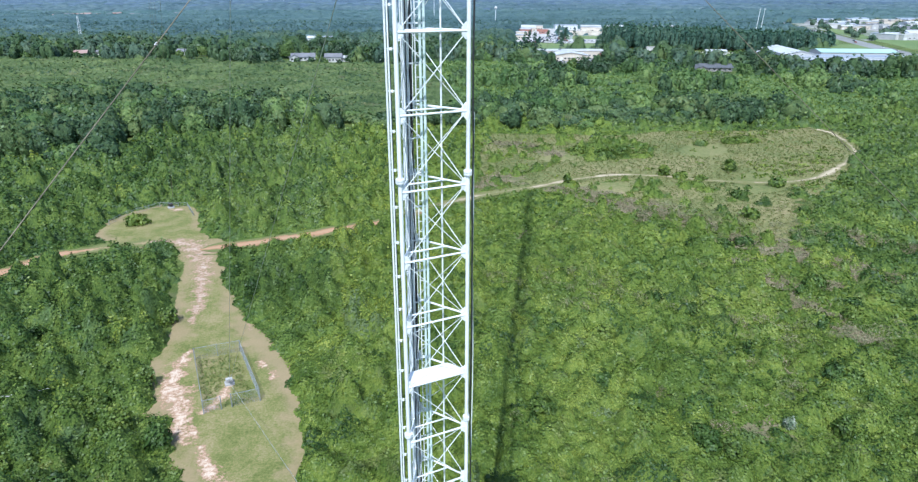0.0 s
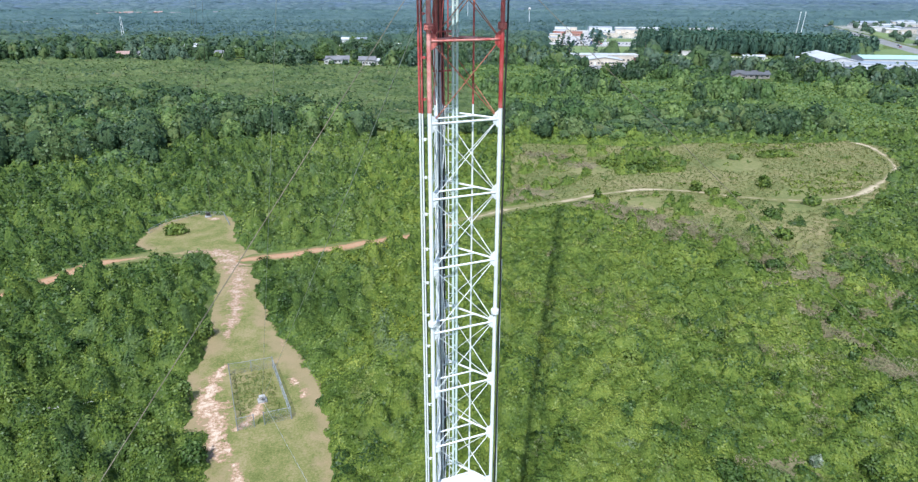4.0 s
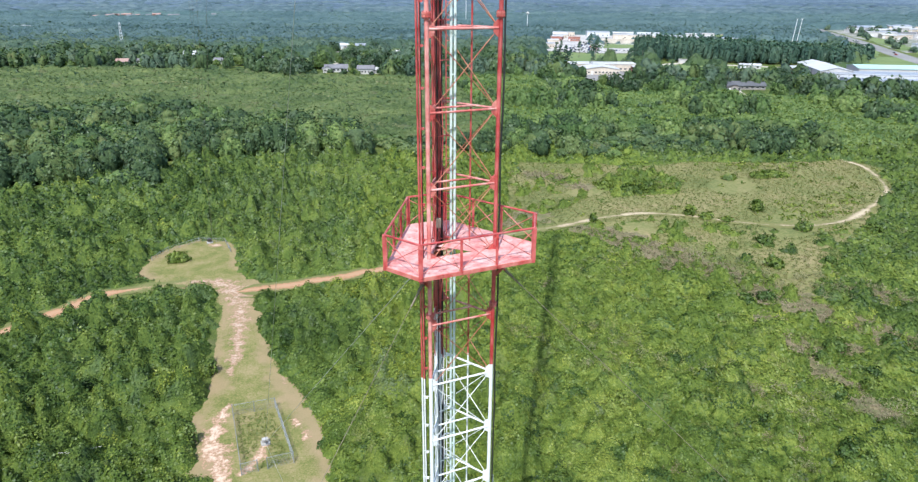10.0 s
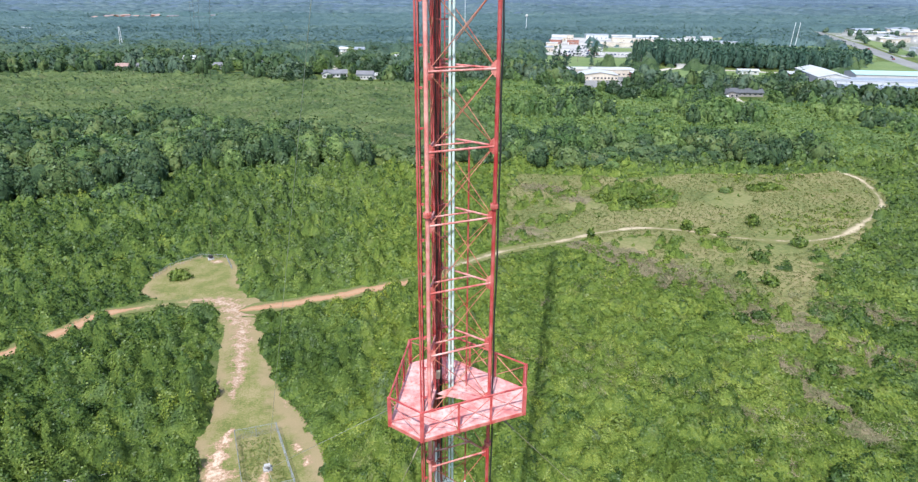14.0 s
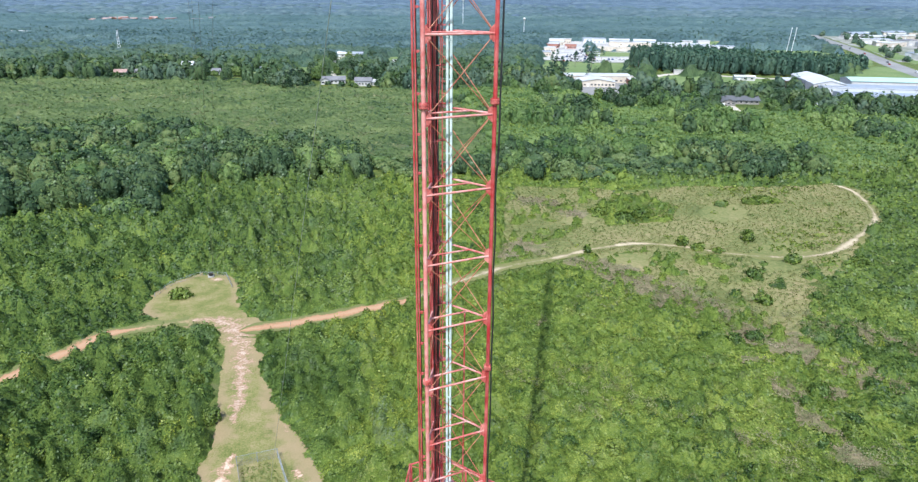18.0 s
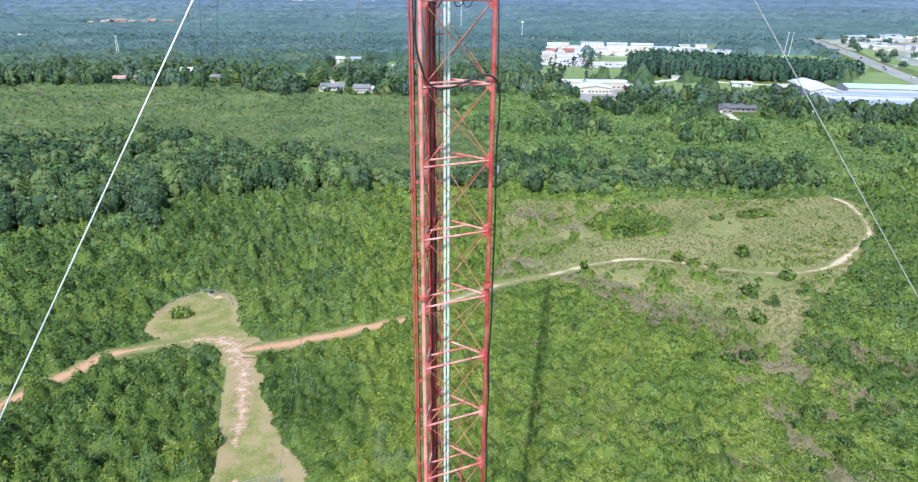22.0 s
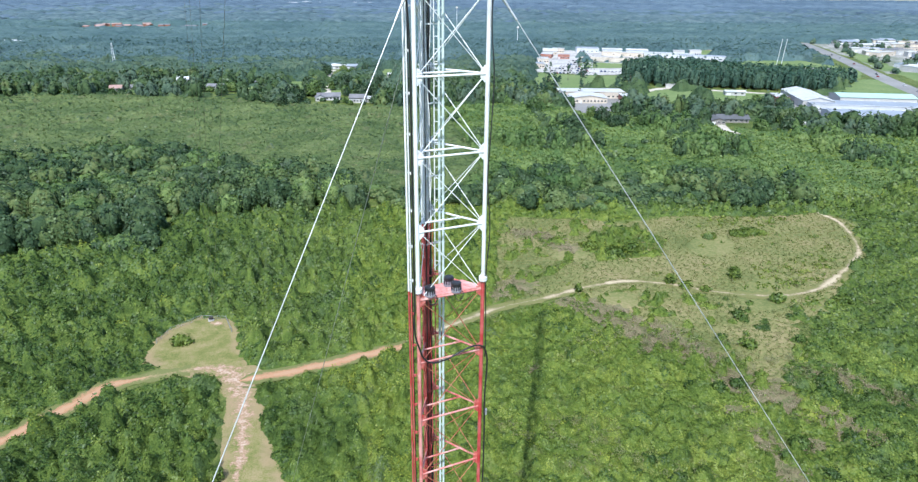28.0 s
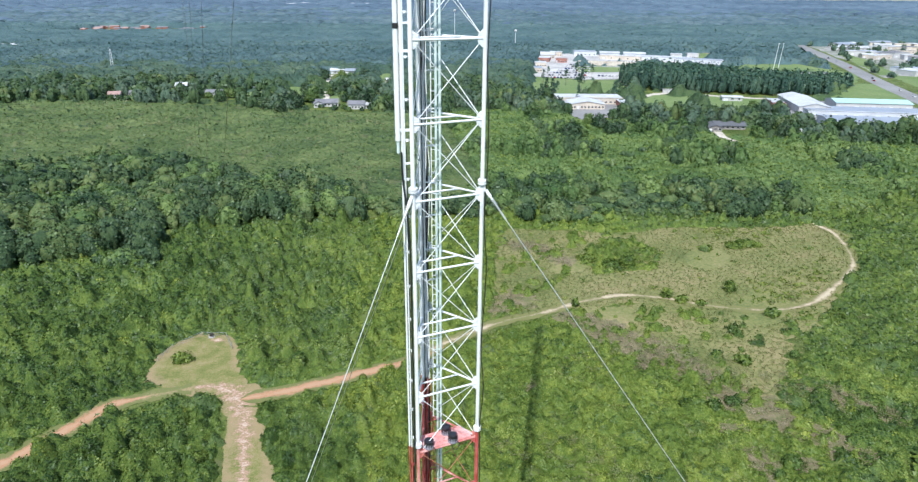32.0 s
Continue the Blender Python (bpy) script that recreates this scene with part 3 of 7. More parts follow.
def away(line, x, y):
    """Distance from a line of points."""
    best = np.full(np.shape(x), 1e9)
    for (x0, y0), (x1, y1) in zip(line, line[1:]):
        dx, dy = x1 - x0, y1 - y0
        t = np.clip(((x - x0) * dx + (y - y0) * dy) / (dx * dx + dy * dy), 0, 1)
        best = np.minimum(best, np.hypot(x - x0 - t * dx, y - y0 - t * dy))
    return best


def wobble(x, y, scale, seed):
    """Smooth noise from sines, about -1 to 1."""
    r = np.random.RandomState(seed)
    out = 0
    for k in range(6):
        a, f, p = r.uniform(0, 6.28), scale * r.uniform(0.6, 1.8), r.uniform(0, 6.28)
        out = out + np.sin((x * np.cos(a) + y * np.sin(a)) * f + p)
    return out / 3.0


def in_view_wedge(x, y):
    return np.abs(x - 0.05 * (y + 16)) < 0.84 * (y + 16) + 12


def smoothed(line, steps=8):
    """A Catmull-Rom line through the points."""
    p = [Vector((*q, 0)) for q in line]
    p = [p[0] * 2 - p[1]] + p + [p[-1] * 2 - p[-2]]
    out = []
    for a, b, c, d in zip(p, p[1:], p[2:], p[3:]):
        for i in range(steps):
            t = i / steps
            out.append(0.5 * ((2 * b) + (c - a) * t + (2 * a - 5 * b + 4 * c - d) * t * t + (3 * b - a - 3 * c + d) * t ** 3))
    return out + [p[-2]]


UVS = (0.0, 0.3, 0.7, 1.0)


def ribbon(name, line, width, z, mat, label, category, seed, rough=0.35, fade=0.0):
    """A track with uneven edges, which narrows to nothing over the first `fade` metres."""
    r = random.Random(seed)
    pts = smoothed(line)
    bm = bmesh.new()
    uv = bm.loops.layers.uv.new("UVMap")
    prev = None
    for i, p in enumerate(pts):
        d = (pts[min(i + 1, len(pts) - 1)] - pts[max(i - 1, 0)]).normalized()
        n = Vector((-d.y, d.x, 0))
        w = width / 2 * min(1.0, 0.04 + (p - pts[0]).length / fade if fade else 1.0)
        row = [bm.verts.new(p + n * (w * k + r.uniform(-rough, rough) * (abs(k) > 0.9)) + UP * (z + 0.03 * (1 - abs(k)))) for k in (-1, -0.4, 0.4, 1)]
        if prev:
            for k in range(3):
                f = bm.faces.new((prev[k], prev[k + 1], row[k + 1], row[k]))
                for lp, u in zip(f.loops, (UVS[k], UVS[k + 1], UVS[k + 1], UVS[k])):
                    lp[uv].uv = (u, i)
        prev = row
    bmesh.ops.recalc_face_normals(bm, faces=bm.faces)
    return tagged(new(name, to_mesh(name, bm, mat)), label, category, kind="structure")


def patch(name, poly, z, mat, label, category, seed=0, rough=0.8, step=3.0):
    """A flat area whose outline is broken up a little."""
    r = random.Random(seed)
    bm = bmesh.new()
    vs = []
    for (x0, y0), (x1, y1) in zip(poly, poly[1:] + poly[:1]):
        n = max(1, int(math.hypot(x1 - x0, y1 - y0) / step))
        for i in range(n):
            t = i / n
            vs.append(bm.verts.new((x0 + (x1 - x0) * t + r.uniform(-rough, rough), y0 + (y1 - y0) * t + r.uniform(-rough, rough), z)))
    f = bm.faces.new(vs)
    if f.calc_area() and f.normal.z < 0:
        f.normal_flip()
    f.normal_update()
    if f.normal.z < 0:
        f.normal_flip()
    bmesh.ops.triangulate(bm, faces=[f])
    return tagged(new(name, to_mesh(name, bm, mat)), label, category, kind="structure")


UP = Vector((0, 0, 1))
# one ground sheet to the horizon
bm = bmesh.new()
rings = [0, 40, 80, 130, 200, 300, 450, 700, 1100, 1800, 3000, 4900]
prev = None
for R in rings:
    row = [bm.verts.new((R * math.cos(2 * math.pi * i / 64), R * math.sin(2 * math.pi * i / 64), 0)) for i in range(64)] if R else [bm.verts.new((0, 0, 0))]
    if prev:
        for i in range(64):
            j = (i + 1) % 64
            bm.faces.new((prev[0], row[i], row[j]) if len(prev) == 1 else (prev[i], row[i], row[j], prev[j]))
    prev = row
tagged(new("ground", to_mesh("ground", bm, EARTH)), "green scrubby ground that reaches the horizon", "ground", kind="structure")

patch("ground_pasture", PASTURE, 0.02, FIELD, "rough pale pasture between the thickets", "field", 3, 1.6)
patch("ground_rough", ROUGH, 0.03, FIELD, "rough grass thinly grown with shrubs", "field", 4, 2.0)
patch("ground_rough", ROUGH_W, 0.014, FIELD, "rough grass thinly grown with shrubs", "field", 5, 2.0)
for i, strip in enumerate(DEAD_STRIPS):
    ribbon("ground_brush", strip, (11.0, 6.0, 6.5, 8.0)[i], 0.034 + 0.005 * i, BRUSH_BROWN, "strip of dead brown brush", "field", 21 + i, 2.2)
for i, lawn in enumerate(LAWNS):
    patch("ground_lawn", lawn, 0.07 if i == 1 else 0.016 + 0.004 * i, GREEN_LAWN, "open green lawn among the woods", "lawn", 10 + i, 2.0, 8)
patch("ground_schoolyard", SCHOOL, 0.04, CONCRETE, "pale paved yard of the school", "yard", 31, 2.0, 10)
for i, yard in enumerate(YARDS):
    patch("ground_yard", yard, 0.05, ASPHALT, "paved yard between low buildings", "yard", 32 + i, 1.0, 10)
patch("ground_town", TOWN, 0.03, TOWN_GROUND, "paved and grassed town blocks", "yard", 35, 3.0, 20)
ribbon("road_faded", TRACK_L[1:4], 4.4, 0.11, FADED, "grassed-over length of the clay track", "track", 51, 0.6)
ribbon("road_clay", TRACK_L[2:], 6.4, 0.12, CLAY, "orange clay track through the thicket", "track", 5, 0.3, 9.0)
ribbon("road_clay", TRACK_R[:5], 5.2, 0.13, CLAY, "orange clay track through the thicket", "track", 6, 0.3, 3.0)
ribbon("road_sand", TRACK_R[3:], 3.9, 0.135, SAND, "pale sandy track into the pasture", "track", 17, 0.5)
ribbon("road_sand", TRACK_FIELD, 3.9, 0.14, SAND, "pale sandy track across the pasture", "track", 7, 0.5)
ribbon("road_highway", HIGHWAY, 18, 0.08, ASPHALT, "grey highway into the town", "highway", 9, 0.2)
ribbon("road_drive", DRIVES[0], 5.0, 0.10, PALE_DRIVE, "pale driveway between the houses", "drive", 41, 0.3)
ribbon("road_drive", DRIVES[1], 6.0, 0.10, PALE_DRIVE, "pale driveway before the bungalow", "drive", 42, 0.3)
patch("ground_court", [(429.9, 700.1), (468.7, 699.6), (454.9, 667.7), (417.2, 668.4)], 0.12, ASPHALT, "grey paved court on the lawn", "court", 43, 0.6, 8)
patch("ground_diamond", [(401.8, 912.7), (408.1, 935.8), (446.7, 935), (436.1, 909.5)], 0.12, ORANGE_SOIL, "orange dirt of a ball field", "field", 44, 1.5, 5)
patch("ground_building_site", [(-640, 1285), (-620, 1400), (-535, 1400), (-545, 1300)], 0.1, ORANGE_SOIL, "bare orange soil in a far settlement", "field", 45, 6, 12)
ribbon("road_sand", [(181.4, 507.3), (197.8, 530.4), (215.4, 545.4), (235.1, 548.5), (275.9, 526.3), (311.7, 511.8)], 7, 0.10, PALE_DRIVE, "sandy lane beside the pine block", "lane", 12, 1.2)


def blotch(x, y, rx, ry, turn, mat, z, seed, name="bare_patch", label="patch of bare washed-out sand on the grass"):
    r = random.Random(seed)
    bm = bmesh.new()
    c = bm.verts.new((x, y, z))
    n = 30
    ring = []
    for i in range(n):
        a = 2 * math.pi * i / n
        k = r.uniform(0.45, 1.2)
        u, v = rx * k * math.cos(a), ry * k * math.sin(a)
        ring.append(bm.verts.new((x + u * math.cos(turn) - v * math.sin(turn), y + u * math.sin(turn) + v * math.cos(turn), z)))
    for i in range(n):
        bm.faces.new((c, ring[i], ring[(i + 1) % n]))
    return tagged(new("ground_" + name, to_mesh(name, bm, mat)), label, "bare ground", kind="structure")


for i, (x, y, r) in enumerate(DEAD_SPOTS):
    blotch(x, y, 1.5 * r, 1.25 * r, 0.7 * i, BRUSH_BROWN, 0.056 + 0.003 * i, 330 + i, "brush", "patch of dead brown brush in the scrub")


def grain(x, y, size, seed, octaves=3):
    """Smooth random lattice noise, about -1 to 1, whose largest lumps are `size` metres."""
    x, y = np.asarray(x, float), np.asarray(y, float)
    out, amp, total = np.zeros(x.shape), 1.0, 0.0
    for k in range(octaves):
        t = np.random.RandomState(seed * 17 + k).uniform(-1, 1, (128, 128))
        u, v = x / size + 31.7 * k, y / size + 17.3 * k
        i, j = np.floor(u).astype(int), np.floor(v).astype(int)
        a, b = u - i, v - j
        a, b = a * a * (3 - 2 * a), b * b * (3 - 2 * b)
        i0, i1, j0, j1 = i % 128, (i + 1) % 128, j % 128, (j + 1) % 128
        out += amp * ((t[i0, j0] * (1 - a) + t[i1, j0] * a) * (1 - b) + (t[i0, j1] * (1 - a) + t[i1, j1] * a) * b)
        total += amp
        amp, size = amp * 0.55, size * 0.5
    return 1.7 * out / total


def grid_mesh(name, xs, ys, z, keep, mat, smooth=True, layers=()):
    """A sheet over the lines xs, ys with heights z; keep says which cells stay; layers are named values per corner."""
    nx = len(xs)
    j, i = np.nonzero(keep)
    f = np.stack([j * nx + i, j * nx + i + 1, (j + 1) * nx + i + 1, (j + 1) * nx + i], 1)
    used, inv = np.unique(f.ravel(), return_inverse=True)
    X, Y = np.meshgrid(xs, ys)
    v = np.stack([X.ravel()[used], Y.ravel()[used], z.ravel()[used]], 1)
    me = raw_mesh(name, v, inv.reshape(-1, 4), mat, smooth)
    for key, values in layers:
        me.attributes.new(key, "FLOAT", "POINT").data.foreach_set("value", values.ravel()[used].astype(np.float32))
    return me


# clearings: grass worn to bare clay and sand where wheels and rain have gone; (x, y, half width) along each line
WORN_LINES = [
    [(-42, 111.5, 4.0), (-38.9, 104, 2.5), (-36.9, 96, 2.1), (-35.2, 89, 1.5), (-34.3, 83, 1.3), (-33.6, 77.5, 0.7)],
    [(-38.2, 102, 0.6), (-36.4, 92, 0.8), (-34.0, 84, 0.6)],
    [(-31.6, 69.2, 0.6), (-32.0, 65, 1.6), (-31.8, 61.5, 2.2), (-30.2, 57.5, 2.4), (-28.6, 54.0, 2.1), (-27.8, 51.0, 1.3), (-26.4, 47.8, 0.5)],
    [(-27.8, 53.4, 0.6), (-25.6, 49.4, 0.5), (-23.8, 45.8, 0.7), (-22.2, 42.9, 1.3), (-20.8, 40.2, 1.6), (-18, 35, 1.5), (-14, 26, 1.6), (-6, 10, 1.8)],
    [(-20.6, 65.0, 0.9), (-20.0, 64.0, 0.9)], [(-18.6, 61.8, 0.8), (-18.2, 61.0, 0.8)], [(-24.0, 74.8, 0.35), (-24.6, 76.6, 0.4)],
    [(-24.0, 59.4, 0.5), (-24.1, 57.4, 0.9), (-24.6, 55.4, 0.9), (-25.8, 54.0, 0.6)],
    [(-54.6, 137.2, 0.9), (-52.8, 136.6, 1.3), (-51.5, 136.8, 0.8)],
    [(-52, 115.2, 0.8), (-47, 115.2, 1.8), (-43, 112.2, 3.8), (-40, 108.6, 3.6), (-37, 110.2, 2.6), (-33, 111.6, 1.8)],
]


def wear(x, y):
    """1 in the middle of a worn line, 0 at twice its half width."""
    best = np.zeros(np.shape(x))
    for line in WORN_LINES:
        for (x0, y0, w0), (x1, y1, w1) in zip(line, line[1:]):
            dx, dy = x1 - x0, y1 - y0
            t = np.clip(((x - x0) * dx + (y - y0) * dy) / (dx * dx + dy * dy), 0, 1)
            best = np.maximum(best, 1 - 0.5 * np.hypot(x - x0 - t * dx, y - y0 - t * dy) / (w0 + t * (w1 - w0)))
    return best


def edge_of(poly, x, y):
    return away(poly + poly[:1], x, y)


def clearing(poly, x0, x1, y0, y1, label, seed):
    step = 0.4
    xs, ys = np.arange(x0, x1, step), np.arange(y0, y1, step)
    X, Y = np.meshgrid(xs, ys)
    e = edge_of(poly, X, Y)
    room = np.where(inside(poly, X, Y), 1.0, -1.0) * e + 1.1 + 0.4 * grain(X, Y, 3.0, seed)
    bare = wear(X, Y)
    dry = np.clip(1.0 - np.maximum(e, 0) / 4.2, 0, 1) + 0.5 * grain(X, Y, 5.0, seed + 1)
    z = 0.04 + 0.02 * grain(X, Y, 2.5, seed + 2)
    z = np.where(room < 0.2, -0.05, z)
    keep = (room > 0)[:-1, :-1] & (room > 0)[1:, 1:] & (room > 0)[1:, :-1] & (room > 0)[:-1, 1:]
    worn = (bare > 0.42)[:-1, :-1]
    for mask, name, lab, cat in ((keep & ~worn, "ground_clearing", label, "clearing"), (keep & worn, "road_spur", "bare washed clay and sand worn into the grass", "track")):
        tagged(new(name, grid_mesh(name, xs, ys, z, mask, WORN_GRASS, True, (("bare", bare), ("dry", dry), ("sandy", np.clip((74 - Y) / 6, 0.0, 1.0))))), lab, cat, kind="structure")


clearing(CLEAR_1, -48, 12, -10, 110, "worn mown grass clearing round the inner anchor", 201)
clearing(CLEAR_2, -70, -32, 103, 145, "mown grass clearing round the outer anchor", 207)

# ---- plants ----
rng = np.random.RandomState(11)
SETTLEMENT = [(-660, 1240), (-400, 1290), (-390, 1450), (-640, 1440)]
PLOTS = SCHOOL, TOWN, SETTLEMENT, *LAWNS, *YARDS


def open_ground(x, y):
    """Tracks, clearings, yards and lawns, where nothing tall grows."""
    o = inside(CLEAR_1, x, y) | inside(CLEAR_2, x, y)
    o |= (away(TRACK_L, x, y) < 3.3) | (away(TRACK_R, x, y) < 2.7) | (away(TRACK_FIELD, x, y) < 2.2) | (away(SPUR[:4], x, y) < 3.6) | (away(HIGHWAY, x, y) < 17) | (away(DRIVES[0], x, y) < 5) | (away(DRIVES[1], x, y) < 5)
    for p in PLOTS:
        o |= inside(p, x, y)
    return o


def scatter(y0, y1, spacing, keep, jitter=0.62):
    """Jittered rows of plant sites in the wedge that the camera looks over; spacing in metres or a function of y."""
    xs, ys = [], []
    y = y0
    while y < y1:
        g = spacing(y) if callable(spacing) else spacing
        w = 0.84 * (y + 16) + 12
        x = np.arange(-w, w, g) + 0.05 * (y + 16)
        xs.append(x + rng.uniform(-jitter, jitter, x.shape) * g)
        ys.append(np.full(x.shape, y) + rng.uniform(-jitter, jitter, x.shape) * g)
        y += g
    x, y = np.concatenate(xs), np.concatenate(ys)
    k = keep(x, y)
    return x[k], y[k]


def sprays(x, y, low, r, h, size, cover, out_bias=0.85, squash=0.7, shell=0.3, under=-0.25):
    """Leaf sprays over the crowns: x, y, the crown's foot, radius and height per plant; size per plant in metres."""
    area = 2 * np.pi * r * (0.5 * r + 0.5 * np.maximum(h, 0.3))
    n = np.maximum(3, (cover * area / (1.2 * size * size))).astype(int)
    i = np.repeat(np.arange(len(x)), n)
    m = len(i)
    c = rng.uniform(under, 1.0, m)
    a = rng.uniform(0, 2 * np.pi, m)
    s = np.sqrt(1 - c * c)
    d = np.stack([s * np.cos(a), s * np.sin(a), c], 1)
    lump = 1 + 0.22 * np.sin(3 * a + i * 1.7) * s + 0.16 * np.sin(5 * c + 2.0 * i)
    k = (1 - shell * rng.uniform(0, 1, m) ** 2) * lump
    p = np.stack([x[i] + d[:, 0] * r[i] * k, y[i] + d[:, 1] * r[i] * k, low[i] + (0.25 + 0.75 * d[:, 2]) * h[i] * k], 1)
    p[:, 2] = np.maximum(p[:, 2], 0.1)
    nrm = d * out_bias + rng.normal(0, 0.30, (m, 3))
    nrm /= np.linalg.norm(nrm, axis=1, keepdims=True)
    t = np.cross(nrm, rng.normal(0, 1, (m, 3)))
    t /= np.linalg.norm(t, axis=1, keepdims=True) + 1e-9
    b = np.cross(nrm, t)
    z = (size[i] * rng.uniform(0.65, 1.35, m))[:, None]
    v = np.stack([p + t * z, p + b * z * squash, p - t * z, p - b * z * squash], 1)
    return v.reshape(-1, 3)


def leaf_object(name, clouds, mat, label, category, parent=None):
    v = np.concatenate(clouds)
    me = raw_mesh(name, v, np.arange(len(v)).reshape(-1, 4), mat)
    ob = new(name, me)
    if parent is not None:
        ob.parent = parent
        return tagged(ob, kind="stuff")
    return tagged(ob, label, category, kind="stuff")


def domes(name, x, y, r, h, mat, label, category, parent=None, seg=7, heights=((0.0, 0.9), (0.5, 1.0), (0.85, 0.62)), smooth=True):
    """The closed leafy mass of each plant: lumpy rings and a crown."""
    n = len(x)
    a = np.arange(seg) * 2 * np.pi / seg
    turn = rng.uniform(0, 6.28, (n, 1))
    rows = []
    for z, k in heights:
        rad = r[:, None] * k * rng.uniform(0.78, 1.22, (n, seg))
        rows.append(np.stack([x[:, None] + rad * np.cos(a + turn), y[:, None] + rad * np.sin(a + turn), h[:, None] * z * rng.uniform(0.85, 1.12, (n, seg))], 2))
    apex = np.stack([x, y, h], 1)[:, None]
    v = np.concatenate([*rows, apex], 1).reshape(-1, 3)
    f, top = [], len(heights)
    for k in range(seg):
        j = (k + 1) % seg
        for q in range(top - 1):
            f += [(q * seg + k, q * seg + j, (q + 1) * seg + j), (q * seg + k, (q + 1) * seg + j, (q + 1) * seg + k)]
        f.append(((top - 1) * seg + k, (top - 1) * seg + j, top * seg))
    f = (np.array(f)[None] + (np.arange(n) * (top * seg + 1))[:, None, None]).reshape(-1, 3)
    ob = new(name, raw_mesh(name, v, f, mat, smooth))
    if parent is not None:
        ob.parent = parent
        return tagged(ob, kind="stuff")
    return tagged(ob, label, category, kind="stuff")


def trunks(name, x, y, h, r, mat, parent):
    n, seg = len(x), 5
    a = np.arange(seg) * 2 * np.pi / seg
    lo = np.stack([x[:, None] + r[:, None] * np.cos(a), y[:, None] + r[:, None] * np.sin(a), np.zeros((n, seg))], 2)
    hi = np.stack([x[:, None] + 0.5 * r[:, None] * np.cos(a), y[:, None] + 0.5 * r[:, None] * np.sin(a), np.repeat(h[:, None], seg, 1)], 2)
    v = np.concatenate([lo, hi], 1).reshape(-1, 3)
    f = np.array([(k, (k + 1) % seg, seg + (k + 1) % seg, seg + k) for k in range(seg)])
    f = (f[None] + (np.arange(n) * 2 * seg)[:, None, None]).reshape(-1, 4)
    ob = new(name, raw_mesh(name, v, f, mat))
    ob.parent = parent
    return tagged(ob, kind="stuff")


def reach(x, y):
    """Distance from the camera's stand at its middle height, which sets how fine the sprays are."""
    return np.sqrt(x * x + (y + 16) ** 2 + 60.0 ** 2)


def in_right_scrub(x, y):
    return (x > 4 + 0.13 * y + 5 * wobble(x, y, 0.05, 3)) & (y < 215)


LEAF = 0.0018
# near thicket
def soft_pasture(x, y):
    return inside(PASTURE, x + 4 * wobble(x, y, 0.12, 71), y + 4 * wobble(x, y, 0.12, 72)) & ~inside(COPSE, x, y)


def dead_strip(x, y):
    """Where the brush has died back, with ragged edges."""
    d = np.full(np.shape(x), 99.0)
    for line, w in zip(DEAD_STRIPS, (4.6, 2.4, 2.6, 3.4)):
        d = np.minimum(d, away(line, x, y) - w)
    for sx, sy, r in DEAD_SPOTS:
        d = np.minimum(d, np.hypot(x - sx, y - sy) - r)
    return d + 2.2 * grain(x, y, 4.0, 61) < 0.3


def thin(x, y):
    return inside(ROUGH, x + 3 * wobble(x, y, 0.15, 73), y + 3 * wobble(x, y, 0.15, 74)) | inside(ROUGH_W, x, y)


def is_thicket(x, y):
    return ~open_ground(x, y) & ~soft_pasture(x, y) & ~(inside(BELT, x, y) & (edge_of(BELT, x, y) > 5)) & ~inside(REGROWTH, x, y) & ~inside(MIXED, x, y) & (y < 262 + 0.5 * np.maximum(x - 190, 0))


def leaf_field(x0, x1, y0, y1, g, x, y, r, h, base, seed):
    """Canopy height on a raster of g metres: the highest of the plants' uneven domes and a low carpet, and whose dome it is."""
    nx, ny = int((x1 - x0) / g), int((y1 - y0) / g)
    top, owner = np.full(nx * ny, -1.0), np.full(nx * ny, -1)
    who = np.arange(len(x))
    phase = rng.uniform(0, 6.28, (3, len(x)))
    i0, j0 = np.floor((x - x0) / g).astype(int), np.floor((y - y0) / g).astype(int)
    n = int(r.max() * 1.45 / g) + 1
    hits = []
    for di in range(-n, n + 1):
        for dj in range(-n, n + 1):
            i, j = i0 + di, j0 + dj
            dx, dy = x0 + (i + 0.5) * g - x, y0 + (j + 0.5) * g - y
            a = np.arctan2(dy, dx)
            q = (dx * dx + dy * dy) / (r * (1 + 0.24 * np.sin(2 * a + phase[0]) + 0.18 * np.sin(3 * a + phase[1]) + 0.10 * np.sin(7 * a + phase[2]))) ** 2
            ok = (q < 1) & (i >= 0) & (i < nx) & (j >= 0) & (j < ny)
            z = h[ok] * (1 - q[ok]) ** 0.55
            cell = j[ok] * nx + i[ok]
            np.maximum.at(top, cell, z)
            hits.append((cell, z, who[ok]))
    for cell, z, w in hits:
        mine = z >= top[cell] - 1e-9
        owner[cell[mine]] = w[mine]
    X, Y = np.meshgrid(x0 + (np.arange(nx) + 0.5) * g, y0 + (np.arange(ny) + 0.5) * g)
    top, owner = top.reshape(ny, nx), owner.reshape(ny, nx)
    low = base(X, Y)
    owner[low > top] = -1
    top = np.maximum(top, low)
    grown = top > 0
    top = np.where(grown, top * (1 + 0.16 * grain(X, Y, 3.2 * g, seed, 2)) + 0.30 * g * grain(X, Y, 2 * g, seed + 1, 1) + 0.12, -0.15)
    return {"x0": x0, "y0": y0, "g": g, "top": top, "owner": owner, "grown": grown, "X": X, "Y": Y}


